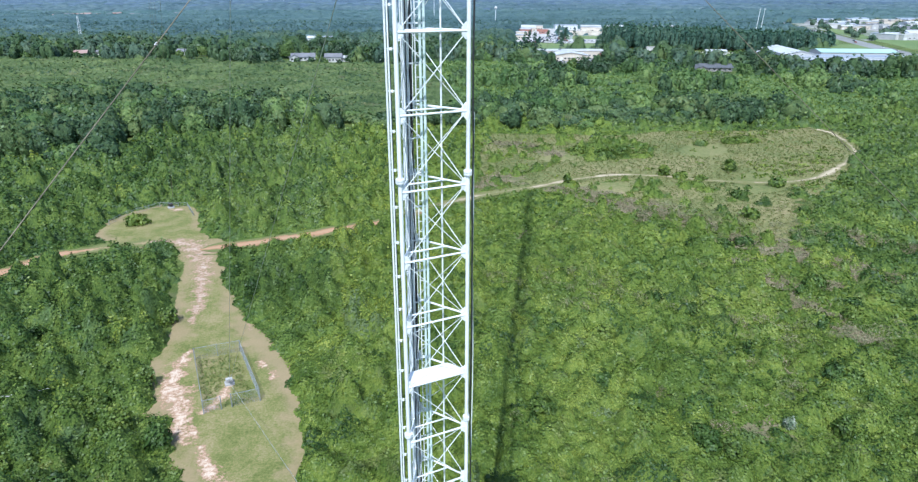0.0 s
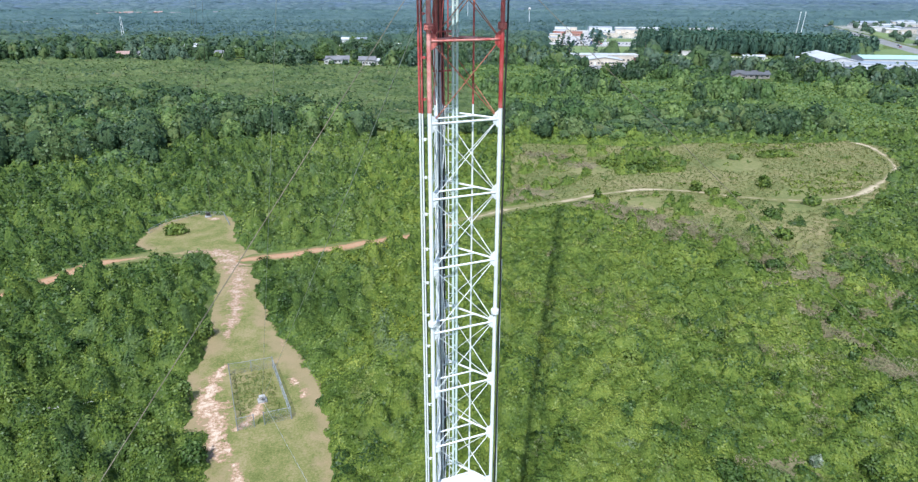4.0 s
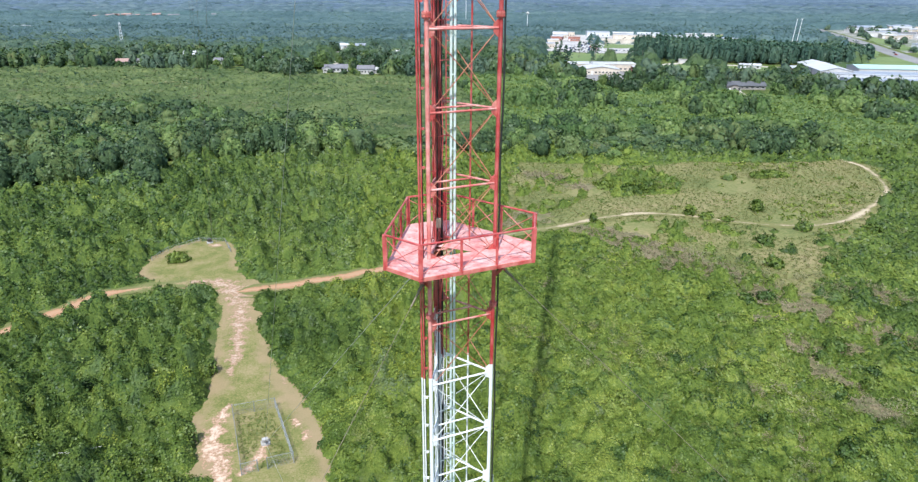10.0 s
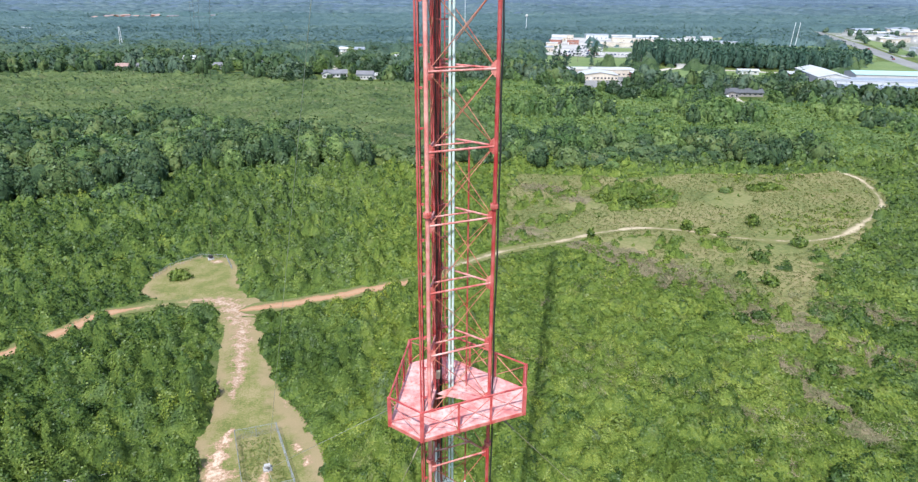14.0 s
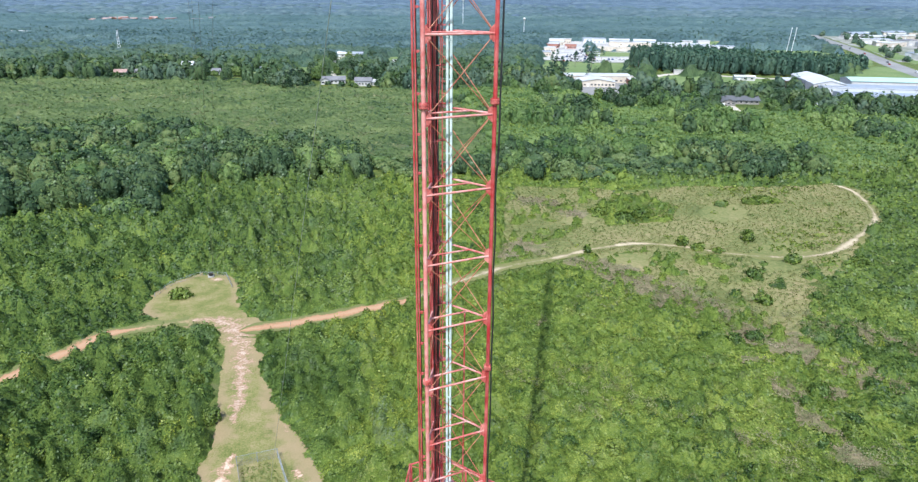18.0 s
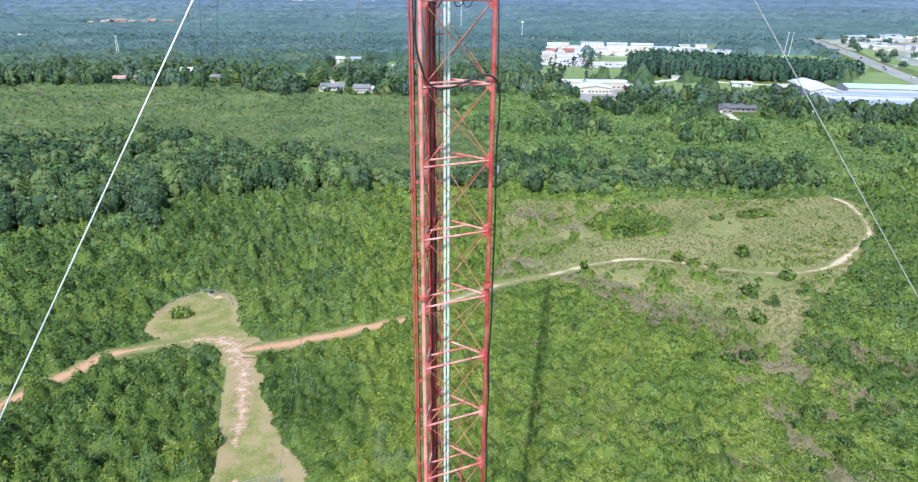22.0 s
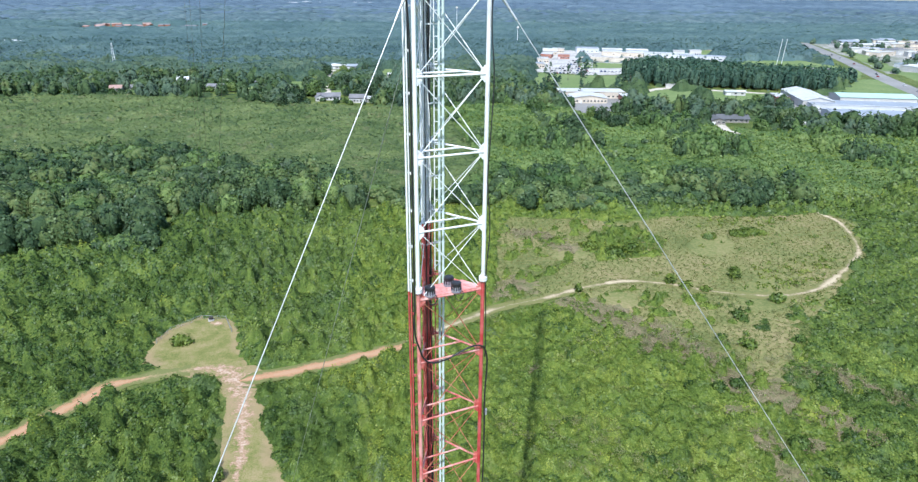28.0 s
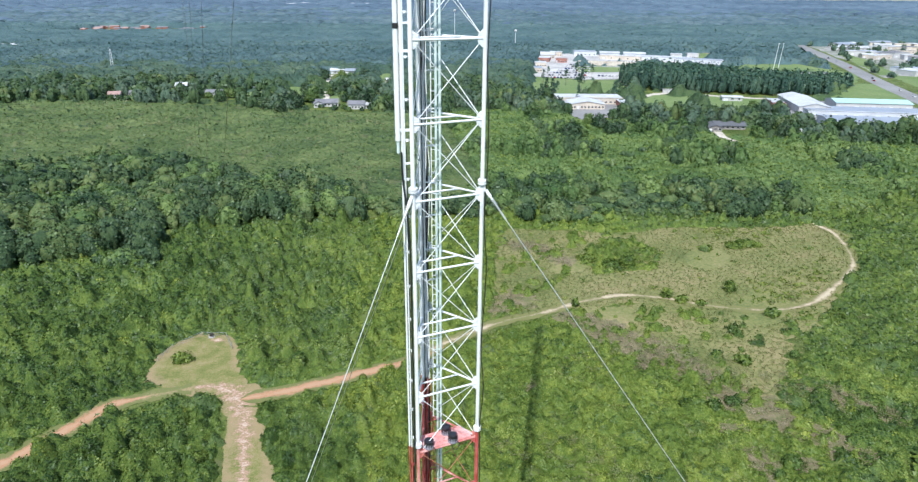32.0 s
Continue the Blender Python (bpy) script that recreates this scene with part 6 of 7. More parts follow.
def building(name, label, category, x, y, w, d, h, turn, wall, roof, shape="gable", rise=0.22, openings=0, doors=0, group="", axis="x", detail=True):
    """Walls, a roof with eaves, windows set in frames, and doors on the side that faces -y."""
    b = thing(name, label, category, group, at=(x, y, 0), turn=radians(turn))
    bm = bmesh.new()
    peak = rise * (d if axis == "x" else w) / 2
    if shape == "gable":
        hw, hd = w / 2, d / 2
        if axis == "x":
            prof = [(-hd, 0), (hd, 0), (hd, h), (0, h + peak), (-hd, h)]
            ends = [[bm.verts.new((sx * hw, p, q)) for p, q in prof] for sx in (-1, 1)]
        else:
            prof = [(-hw, 0), (hw, 0), (hw, h), (0, h + peak), (-hw, h)]
            ends = [[bm.verts.new((p, sy * hd, q)) for p, q in prof] for sy in (1, -1)]
        bm.faces.new(ends[0][::-1]), bm.faces.new(ends[1])
        for i in range(5):
            j = (i + 1) % 5
            bm.faces.new((ends[0][i], ends[0][j], ends[1][j], ends[1][i]))
        bmesh.ops.recalc_face_normals(bm, faces=bm.faces)
    else:
        box(bm, (0, 0, h / 2), (w, d, h))
    part("wall", bm, wall, b)
    e = 0.6
    if shape == "gable":
        for s in (-1, 1):
            bm = bmesh.new()
            t = 0.25
            if axis == "x":
                lo, hi = (s * (d / 2 + e), h - rise * e), (0, h + peak)
                vs = [bm.verts.new((sx, p, q + k)) for k in (0.03, t) for sx, p, q in ((-w / 2 - e, *lo), (w / 2 + e, *lo), (w / 2 + e, *hi), (-w / 2 - e, *hi))]
            else:
                lo, hi = (s * (w / 2 + e), h - rise * e), (0, h + peak)
                vs = [bm.verts.new((p, sy, q + k)) for k in (0.03, t) for sy, p, q in ((-d / 2 - e, *lo), (d / 2 + e, *lo), (d / 2 + e, *hi), (-d / 2 - e, *hi))]
            for f in ((0, 1, 2, 3), (7, 6, 5, 4), (0, 4, 5, 1), (1, 5, 6, 2), (2, 6, 7, 3), (3, 7, 4, 0)):
                bm.faces.new([vs[i] for i in f])
            bmesh.ops.recalc_face_normals(bm, faces=bm.faces)
            part("roof", bm, roof, b)
    else:
        part("roof", box(bmesh.new(), (0, 0, h + 0.15), (w + 0.5, d + 0.5, 0.3)), roof, b)
        part("parapet", box(bmesh.new(), (0, -d / 2 - 0.1, h + 0.35), (w + 0.4, 0.3, 0.5)), wall, b)
    n = openings + doors
    for i in range(n):
        u = -w / 2 + w * (i + 0.5) / n
        if i % 2 == 0 and i // 2 < doors:
            dw = min(3.2, w / n * 0.6)
            part("door", box(bmesh.new(), (u, -d / 2 - 0.04, min(2.6, h * 0.7) / 2), (dw, 0.12, min(2.6, h * 0.7))), DOOR_PAINT, b)
        else:
            win = part("window", box(bmesh.new(), (u, -d / 2 - 0.03, min(1.7, h * 0.6)), (min(2.0, w / n * 0.6), 0.12, 1.3)), WALL_WHITE, b)
            part("pane", box(bmesh.new(), (u, -d / 2 - 0.07, min(1.7, h * 0.6)), (min(2.0, w / n * 0.6) - 0.25, 0.08, 1.05)), GLASS, win)
    return b


building("school_hall", "long low hall with a flat white roof beside a car park", "building", 142.4, 505.4, 52, 20, 4.8, -4, WALL_TAN, ROOF_WHITE, "flat", 0, 12, 2)
building("school_wing", "white-roofed entrance wing with tan walls", "building", 134.3, 482.8, 27, 20, 3.8, -4, WALL_TAN, ROOF_WHITE, "gable", 0.16, 8, 2, axis="y")
building("school_wing", "short white-roofed wing by the car park", "building", 168.2, 483.4, 13, 20, 4.0, -4, WALL_BRICK, ROOF_WHITE, "flat", 0, 4, 1)
building("school_wing", "small white-roofed annexe of the hall", "building", 116, 484, 7, 13, 3.4, -4, WALL_TAN, ROOF_WHITE, "flat", 0, 2, 1)
building("bungalow", "low house with a dark hipped roof", "house", 210.8, 400.4, 20, 11, 2.6, -8, WALL_DIM, ROOF_DARK, "gable", 0.35, 5, 1)
building("bungalow_wing", "dark-roofed garage wing of the low house", "house", 198.4, 395.8, 9, 12, 2.5, -8, WALL_DIM, ROOF_DARK, "gable", 0.35, 2, 1, axis="y")
building("warehouse", "long warehouse with a shallow white metal roof", "warehouse", 306.6, 474.7, 22, 58, 5.5, -14, WALL_WHITE, ROOF_WHITE, "gable", 0.22, 4, 2, axis="y")
building("warehouse_porch", "small brick office at the end of the warehouse", "building", 288.7, 482.1, 9, 22, 4.2, -14, WALL_BRICK, ROOF_WHITE, "flat", 0, 3, 1)
building("warehouse", "wide warehouse with a pale green metal roof", "warehouse", 359.5, 473.1, 56, 22, 5.0, -11, WALL_WHITE, ROOF_GREEN, "gable", 0.16, 3, 6)
building("warehouse", "long flat grey shed in front of the green roof", "warehouse", 334.3, 438.1, 88, 22, 4.6, -13, WALL_GREY, ROOF_STEEL, "flat", 0, 6, 6)
building("warehouse", "large blue-grey shed with a shallow roof", "warehouse", 313.3, 402.4, 62, 24, 4.4, -13, WALL_GREY, ROOF_STEEL, "gable", 0.10, 6, 6)
building("shed", "small white-roofed shed at the edge of the trees", "shed", 250.4, 380.6, 7, 6, 2.4, 10, WALL_WHITE, ROOF_WHITE, "gable", 0.2, 2, 1)
building("shed", "low white-roofed shed by the sandy lane", "shed", 266.5, 511.5, 16, 8, 3.0, -12, WALL_WHITE, ROOF_WHITE, "gable", 0.2, 2, 1)
building("trailer", "white box trailer parked on the sandy lane", "trailer", 228.8, 550.2, 13, 3, 3.2, -8, WALL_WHITE, ROOF_WHITE, "flat", 0, 0, 1)
building("trailer", "white box trailer parked beside the lawn", "trailer", 239.3, 540.6, 9, 3, 3.2, 4, WALL_WHITE, ROOF_WHITE, "flat", 0, 0, 1)
building("cottage", "grey-roofed house among garden trees", "house", -66.3, 494.9, 17, 10, 3.0, 6, WALL_WHITE, ROOF_GREY, "gable", 0.42, 5, 1)
building("cottage_wing", "gabled front wing of the grey-roofed house", "house", -72.2, 489.7, 7, 8, 3.0, 6, WALL_WHITE, ROOF_GREY, "gable", 0.5, 2, 0, axis="y")
building("cottage", "white two-storey house with a grey porch roof", "house", -42.6, 482.3, 12, 9, 3.8, -4, WALL_WHITE, ROOF_GREY, "gable", 0.45, 4, 1)
building("cottage_wing", "low garage wing of the white house", "house", -35.2, 483.6, 7, 7, 2.8, -4, WALL_WHITE, ROOF_WHITE, "gable", 0.4, 1, 1)
building("cottage", "white house on a lawn among the woods", "house", -78.6, 695.2, 16, 10, 3.4, 12, WALL_WHITE, ROOF_WHITE, "gable", 0.4, 4, 1)
building("cottage", "long house with a pale grey roof", "house", -60.9, 692.5, 18, 10, 3.2, -6, WALL_WHITE, ROOF_STEEL, "gable", 0.35, 5, 1)
building("cottage", "small red-roofed house at the wood's edge", "house", -244.6, 540.4, 9, 8, 3.0, 10, WALL_WHITE, ROOF_RED, "gable", 0.45, 3, 1)
building("cottage", "low white cabin at the wood's edge", "house", -233.2, 548.8, 12, 8, 3.2, -5, WALL_WHITE, ROOF_GREY, "gable", 0.4, 3, 1)
building("cottage", "tall pale house half hidden by trees", "house", -195.9, 558.7, 9, 9, 7.0, 5, WALL_TAN, ROOF_WHITE, "gable", 0.5, 4, 1)
building("cottage", "small house with a bright roof on a clearing", "house", -19.2, 622.1, 12, 8, 3.0, 15, WALL_WHITE, ROOF_WHITE, "gable", 0.4, 3, 1)
building("cottage", "grey-roofed house hidden in the garden trees", "house", -140.8, 577.5, 13, 9, 3.2, 8, WALL_WHITE, ROOF_STEEL, "gable", 0.4, 3, 1)
building("cottage", "pale house seen between the trees", "house", -166, 548.6, 14, 8, 3.0, -6, WALL_WHITE, ROOF_GREY, "gable", 0.4, 3, 1)
# school grounds: sheds, stand and classroom blocks
for i, (bx, by, bw, bd, bh, roof, wall, lab) in enumerate([
        (237.6, 886.7, 30, 20, 5.5, ROOF_STEEL, WALL_GREY, "grey-roofed gymnasium at the back of the school"), (268.9, 875.2, 26, 14, 4.5, ROOF_WHITE, WALL_GREY, "low white-roofed classroom block"),
        (300.4, 865.5, 28, 14, 4.5, ROOF_WHITE, WALL_GREY, "low white-roofed classroom block"), (351.1, 847.2, 14, 12, 5.5, ROOF_WHITE, WALL_WHITE, "white square hall by the school track"),
        (372.3, 846.8, 15, 12, 6, ROOF_WHITE, WALL_WHITE, "white square hall by the school track"), (179.9, 855.8, 18, 26, 4.5, ROOF_WHITE, WALL_TAN, "white classroom block at the yard's corner"),
        (196.3, 879.2, 16, 14, 5, ROOF_WHITE, WALL_TAN, "pale classroom block at the yard's corner"), (167.8, 814.6, 14, 26, 4.5, ROOF_WHITE, WALL_BRICK, "low pale classroom block in the yard"),
        (151.6, 759.2, 14, 18, 4.5, ROOF_WHITE, WALL_TAN, "low pale classroom block in the yard"), (137.5, 711, 14, 20, 4, ROOF_STEEL, WALL_TAN, "low grey-roofed school block"), (186.3, 800, 14, 12, 4.5, ROOF_RED, WALL_BRICK, "small red-roofed school block"),
        (325.9, 820.8, 66, 16, 4.5, ROOF_WHITE, WALL_GREY, "long pale shed beside the school field"), (359.9, 790.7, 54, 16, 4.5, ROOF_STEEL, WALL_GREY, "long grey shed beside the school field"), (271.2, 832.8, 52, 12, 4.5, ROOF_WHITE, WALL_TAN, "long pale shed behind the stand")]):
    building("school_block", lab, "building", bx, by, bw, bd, bh, -26 if i > 10 else 6 - 3 * (i % 4) - 14, wall, roof, "gable" if i in (1, 2, 5) else "flat", 0.2, 4, 1, "school blocks")
stand = thing("grandstand", "long pale stepped stand beside the school field", "grandstand", at=(232, 761, 0), turn=radians(-14))
for i in range(5):
    part("step", box(bmesh.new(), (0, 1.6 * i, 0.5 + 0.45 * i), (66, 1.6, 1.0 + 0.9 * i)), PALE_DRIVE, stand)


# town along the highway
tr = random.Random(5)
roofs = [ROOF_WHITE, ROOF_WHITE, ROOF_STEEL, ROOF_WHITE, ROOF_GREY]
walls = [WALL_WHITE, WALL_TAN, WALL_GREY, WALL_TAN]
for i in range(78):
    if i < 5:
        bx, by, bw, bd = 560 + 34 * i, 672 + 6 * i, 46, 24
    else:
        by = tr.uniform(655, 1080)
        hx = float(np.interp(by, [510, 617, 772, 998, 1400], [431, 471, 535, 620, 760]))
        bx, bw, bd = hx + tr.uniform(24, 330), tr.uniform(10, 40), tr.uniform(8, 24)
    building("town_building", "low pale commercial building in the town", "building", bx, by, bw, bd, tr.uniform(3.5, 6.5), tr.uniform(-24, 24), tr.choice(walls), roofs[i % 5], tr.choice(("gable", "flat")), 0.2, 2, 1, "town buildings")
for i in range(70):                                    # far settlements
    ang = (-1, -1, 0, 0, 0, 1)[i % 6] if i < 66 else 1
    bx, by = ((-520 + tr.uniform(-110, 110), 1375 + tr.uniform(-45, 55)) if ang == -1 else (-340 + tr.uniform(-230, 230), 3110 + tr.uniform(-60, 60)) if ang == 0 else (-571 + tr.gauss(0, 10), 973 + tr.gauss(0, 6)))
    big = 1.0 if ang else 1.5
    building("far_building", "distant pale house in a far settlement", "building", bx, by, tr.uniform(8, 16) * big, tr.uniform(8, 12) * big, tr.uniform(4, 6) * big, tr.uniform(-40, 40), WALL_WHITE if ang >= 0 else WALL_BRICK, ROOF_RED if ang == -1 and i % 3 == 0 else ROOF_WHITE if ang >= 0 else ROOF_GREY, "gable", 0.3, 0, 0, "far settlements")


# ---- vehicles ----
def car(mat):
    c = thing("parked_car", "parked car on the paved yard", "car", "parked cars")
    bm = bmesh.new()
    box(bm, (0, 0, 0.62), (4.4, 1.75, 0.62), 0, 0.12)
    part("body", bm, mat, c)
    part("cabin", box(bmesh.new(), (-0.25, 0, 1.14), (2.3, 1.5, 0.5), 0, 0.14), GLASS, c)
    part("roof", box(bmesh.new(), (-0.25, 0, 1.41), (1.7, 1.35, 0.07), 0, 0.03), mat, c)
    for sx in (-1.35, 1.35):
        for sy in (-0.82, 0.82):
            part("wheel", tube(bmesh.new(), (sx, sy - 0.1, 0.32), (sx, sy + 0.1, 0.32), 0.32, 10), TYRE, c)
    return c


models = [car(m) for m in CAR_PAINTS]
cr = random.Random(8)
places = [(124 + 4.2 * i, 430 + 0.4 * i, 90) for i in range(8)] + [(122 + 4.4 * i, 414, 90) for i in range(4)]
places += [(136 + 9 * k + 3.4 * i, 652 + 19 * k - 0.2 * i, 92) for k in range(7) for i in range(14 - k) if (i * 7 + k * 3) % 5 != 2] + [(196 + 3.6 * i, 664 - 1.2 * i, 84) for i in range(8)]
places += [(266 + 3 * i, 392 + 7 * i, 10) for i in range(4)] + [(270, 440, 80), (274, 444, 80), (330, 440, 4), (342, 438, 4)] + [(438, 524, 68), (452, 560, 68), (481, 640, 248), (520, 735, 68), (545, 800, 248), (470, 622, 68), (560, 842, 68)]
for i, (cx, cy, a) in enumerate(places):
    m = pose(cx, cy, 0.12, 0, 0, a + cr.uniform(-3, 3))
    if i < 5:
        models[i].matrix_basis = m
    else:
        copy_thing(models[cr.choice((0, 0, 1, 1, 2, 3, 4))], m)

# ---- poles and far masts ----
POLE = plain("pale_steel_pole", (0.66, 0.67, 0.68), 0.5, 0.2, 0.1, 1.0)
for dx in (0, 5.5):
    p = thing("light_mast", "tall pale floodlight pole beyond the pines", "pole", "twin poles", at=(408 + dx, 705, 0))
    part("pole", tube(bmesh.new(), (0, 0, 0), (1.8, 0, 30), 0.36, 8, 0.24), POLE, p)
    part("head", box(bmesh.new(), (1.8, 0, 30.2), (1.4, 0.6, 0.6)), POLE, p)
for x, y, h, lab in ((76, 1152, 46, "far water tank on a tall stem"), (158, 995, 23, "far water tank on a tall stem")):
    w = thing("water_tower", lab, "water tower", "far masts", at=(x, y, 0))
    part("stem", tube(bmesh.new(), (0, 0, 0), (0, 0, h), 0.45, 8), POLE, w)
    part("tank", tube(tube(bmesh.new(), (0, 0, h), (0, 0, h + 2), 1.6, 12, 2.4), (0, 0, h + 2), (0, 0, h + 4), 2.4, 12, 0.9), WALL_WHITE, w)
lm = thing("far_lattice_mast", "small grey lattice mast above the woods", "mast", "far masts", at=(-313, 704, 0))
for sx, sy in ((-1, -1), (1, -1), (0, 1)):
    part("leg", tube(bmesh.new(), (sx * 1.6, sy * 1.6, 0), (sx * 0.5, sy * 0.5, 25), 0.18, 5), POLE, lm)
for i in range(8):
    k = 1.6 - 0.14 * i
    part("brace", tube(bmesh.new(), (-k, -k, 3 * i + 1), (k, -k, 3 * i + 3), 0.12, 4), POLE, lm)


# ---- the mast ----
SIDE, BAY, LEVEL0, TURN = 1.89, 1.913, 75.15, 20.3      # face width, bay height, a joint level, plan turn in degrees
MAST_TOP = 203.5
RC = SIDE / math.sqrt(3)


def plan(deg, r=RC):
    return Vector((r * math.cos(radians(deg)), r * math.sin(radians(deg)), 0))


LEG_L, LEG_R, LEG_B = plan(TURN + 210), plan(TURN - 30), plan(TURN + 90)
LEGS = (LEG_L, LEG_R, LEG_B)
UP = Vector((0, 0, 1))


def level(n):
    return LEVEL0 + BAY * n


def is_red(z):
    """Seven bays and more of one paint, then the other: the bands change at 75.4 and every 24.9 m from there."""
    return math.floor((z - 75.42) / 24.87) % 2 == 1


mast = thing("lattice_mast", "tall triangular guyed lattice mast in red and white bands", "mast")
N_LOW, N_HIGH = -25, 12                                # the bays that the camera passes, built piece by piece
PAINTS = (WHITE, RED)


ROD = (WHITE, RUSTY)                                   # thin crossed rods
WORN = (WHITE, BLEACHED)                               # legs and braces, which the sun has faded most


def both(name, build, paints=PAINTS):
    """The same piece in white and in red paint."""
    out = []
    for mat in paints:
        bm = bmesh.new()
        build(bm)
        out.append(to_mesh(name, bm, mat))
    return out


def gusset(bm, leg, other):
    """A plate on the leg in the plane of one face, with bolt heads along its edges."""
    d = (other - leg).normalized()
    n = UP.cross(d)
    o = leg + d * 0.045
    pts = [(0, -0.20), (0.04, -0.20), (0.15, -0.085), (0.15, 0.085), (0.04, 0.20), (0, 0.20)]
    a = [bm.verts.new(o + d * u + UP * v + n * 0.008) for u, v in pts]
    b = [bm.verts.new(o + d * u + UP * v - n * 0.008) for u, v in pts]
    bm.faces.new(a), bm.faces.new(b[::-1])
    for i in range(6):
        bm.faces.new((a[i], b[i], b[(i + 1) % 6], a[(i + 1) % 6]))
    for u, v in ((0.04, -0.135), (0.09, -0.08), (0.115, 0.0), (0.09, 0.08), (0.04, 0.135)):
        tube(bm, o + d * u + UP * v - n * 0.022, o + d * u + UP * v + n * 0.022, 0.014, 6)


faces_of_mast = ((LEG_L, LEG_R), (LEG_R, LEG_B), (LEG_B, LEG_L))
for a, b in faces_of_mast:
    d = (b - a).normalized()
    pa, pb = a + d * 0.16, b - d * 0.16
    pieces = {
        "horizontal_brace": both("horizontal_brace", lambda bm: tube(bm, a + d * 0.05, b - d * 0.07, 0.029, 8), (WHITE, PALE_BAR)),
        "rising_brace": both("rising_brace", lambda bm: tube(bm, pa + UP * 0.12, pb + UP * (BAY - 0.12), 0.0115, 6), ROD),
        "falling_brace": both("falling_brace", lambda bm: tube(bm, pb + UP * 0.12, pa + UP * (BAY - 0.12), 0.0115, 6), ROD),
        "gusset_plate": both("gusset_plate", lambda bm: gusset(bm, a, b), WORN),
        "far_gusset_plate": both("gusset_plate", lambda bm: gusset(bm, b, a), WORN),
    }
    for n in range(N_LOW, N_HIGH):
        for name, meshes in pieces.items():
            z = level(n)
            mid = z + (BAY * 0.5 if "ing_brace" in name else 0.0)
            part("gusset_plate" if "gusset" in name else name, meshes[is_red(mid)], None, mast, at=(0, 0, z))
mid_rb, mid_lb = LEG_R.lerp(LEG_B, 0.37), LEG_L.lerp(LEG_B, 0.37)
plan_brace = both("plan_brace", lambda bm: tube(bm, mid_rb, mid_lb, 0.026, 8), (WHITE, PALE_BAR))
for n in range(N_LOW, N_HIGH):
    part("plan_brace", plan_brace[is_red(level(n))], None, mast, at=(0, 0, level(n) + 0.004))

# legs in four-bay lengths between flanges
FLANGE0, SECTION = 75.46, BAY * 4
for leg in LEGS:
    meshes = both("leg_section", lambda bm: tube(bm, leg, leg + UP * SECTION, 0.055, 14), (WHITE, PALE_RED if leg == LEG_L else RED))

    def flange_shape(bm):
        tube(bm, leg - UP * 0.055, leg - UP * 0.006, 0.115, 18)
        tube(bm, leg + UP * 0.006, leg + UP * 0.055, 0.115, 18)

    flanges = both("flange", flange_shape, WORN)
    bolts = [both("bolt", lambda bm: tube(bm, leg + plan(45 * i, 0.090) - UP * 0.085, leg + plan(45 * i, 0.090) + UP * 0.085, 0.011, 6)) for i in range(8)]

    for i in range(-7, 4):
        z = FLANGE0 + SECTION * i
        if is_red(z + 0.2) == is_red(z + SECTION - 0.2):
            part("leg_section", meshes[is_red(z + 1)], None, mast, at=(0, 0, z))
        else:                                          # the paint changes part of the way up
            cut = next(c for c in (75.42 + 24.87 * k for k in range(-4, 6)) if z < c < z + SECTION)
            for lo, hi in ((z, cut), (cut, z + SECTION)):
                bm = bmesh.new()
                tube(bm, leg + UP * lo, leg + UP * hi, 0.055, 14)
                part("leg_section", bm, (WHITE, PALE_RED if leg == LEG_L else RED)[is_red((lo + hi) / 2)], mast)
        flange = part("flange", flanges[is_red(z + 0.1)], None, mast, at=(0, 0, z))
        for pair in bolts:
            part("bolt", pair[is_red(z + 0.1)], None, flange)
    lowest, highest = FLANGE0 - 7 * SECTION, FLANGE0 + 4 * SECTION
    for k in range(-4, 6):                             # plain lengths below and above the stretch
        for lo, hi in ((0, lowest), (highest, MAST_TOP)):
            z0, z1 = max(lo, 75.42 + 24.87 * k), min(hi, 75.42 + 24.87 * (k + 1))
            if z1 > z0:
                bm = bmesh.new()
                tube(bm, leg + UP * z0, leg + UP * z1, 0.055, 8)
                part("leg_section", bm, PAINTS[is_red((z0 + z1) / 2)], mast)

# bracing far above and below the stretch, joined band by band
for k in range(-4, 6):
    bm = bmesh.new()
    z0, z1 = 75.42 + 24.87 * k, 75.42 + 24.87 * (k + 1)
    some = False
    for n in range(-40, 70):
        z = level(n)
        if N_LOW <= n < N_HIGH or not z0 <= z < z1 or z < 0.3 or z > MAST_TOP - BAY:
            continue
        some = True
        for a, b in faces_of_mast:
            d = (b - a).normalized()
            tube(bm, a + UP * z, b + UP * z, 0.04, 5)
            tube(bm, a + UP * z, b + UP * (z + BAY), 0.02, 4)
            tube(bm, b + UP * z, a + UP * (z + BAY), 0.02, 4)
    if some:
        tagged(part("braces", bm, PAINTS[is_red(z0 + 1)], mast), kind="stuff")
    else:
        bm.free()

# unseen aerials inferred from the mast's shadow; boxes set inside to darken it
for i in range(26):
    z, leg = 112 + 3.4 * i, LEGS[i % 3]
    part("panel_aerial", box(bmesh.new(), leg * 0.55 + UP * z, (0.55, 0.55, 2.6), radians(TURN), 0.03), WHITE, mast)
    part("panel_bracket", bar(bmesh.new(), leg + UP * z, leg * 0.6 + UP * z, 0.06, 0.08), WHITE, mast)

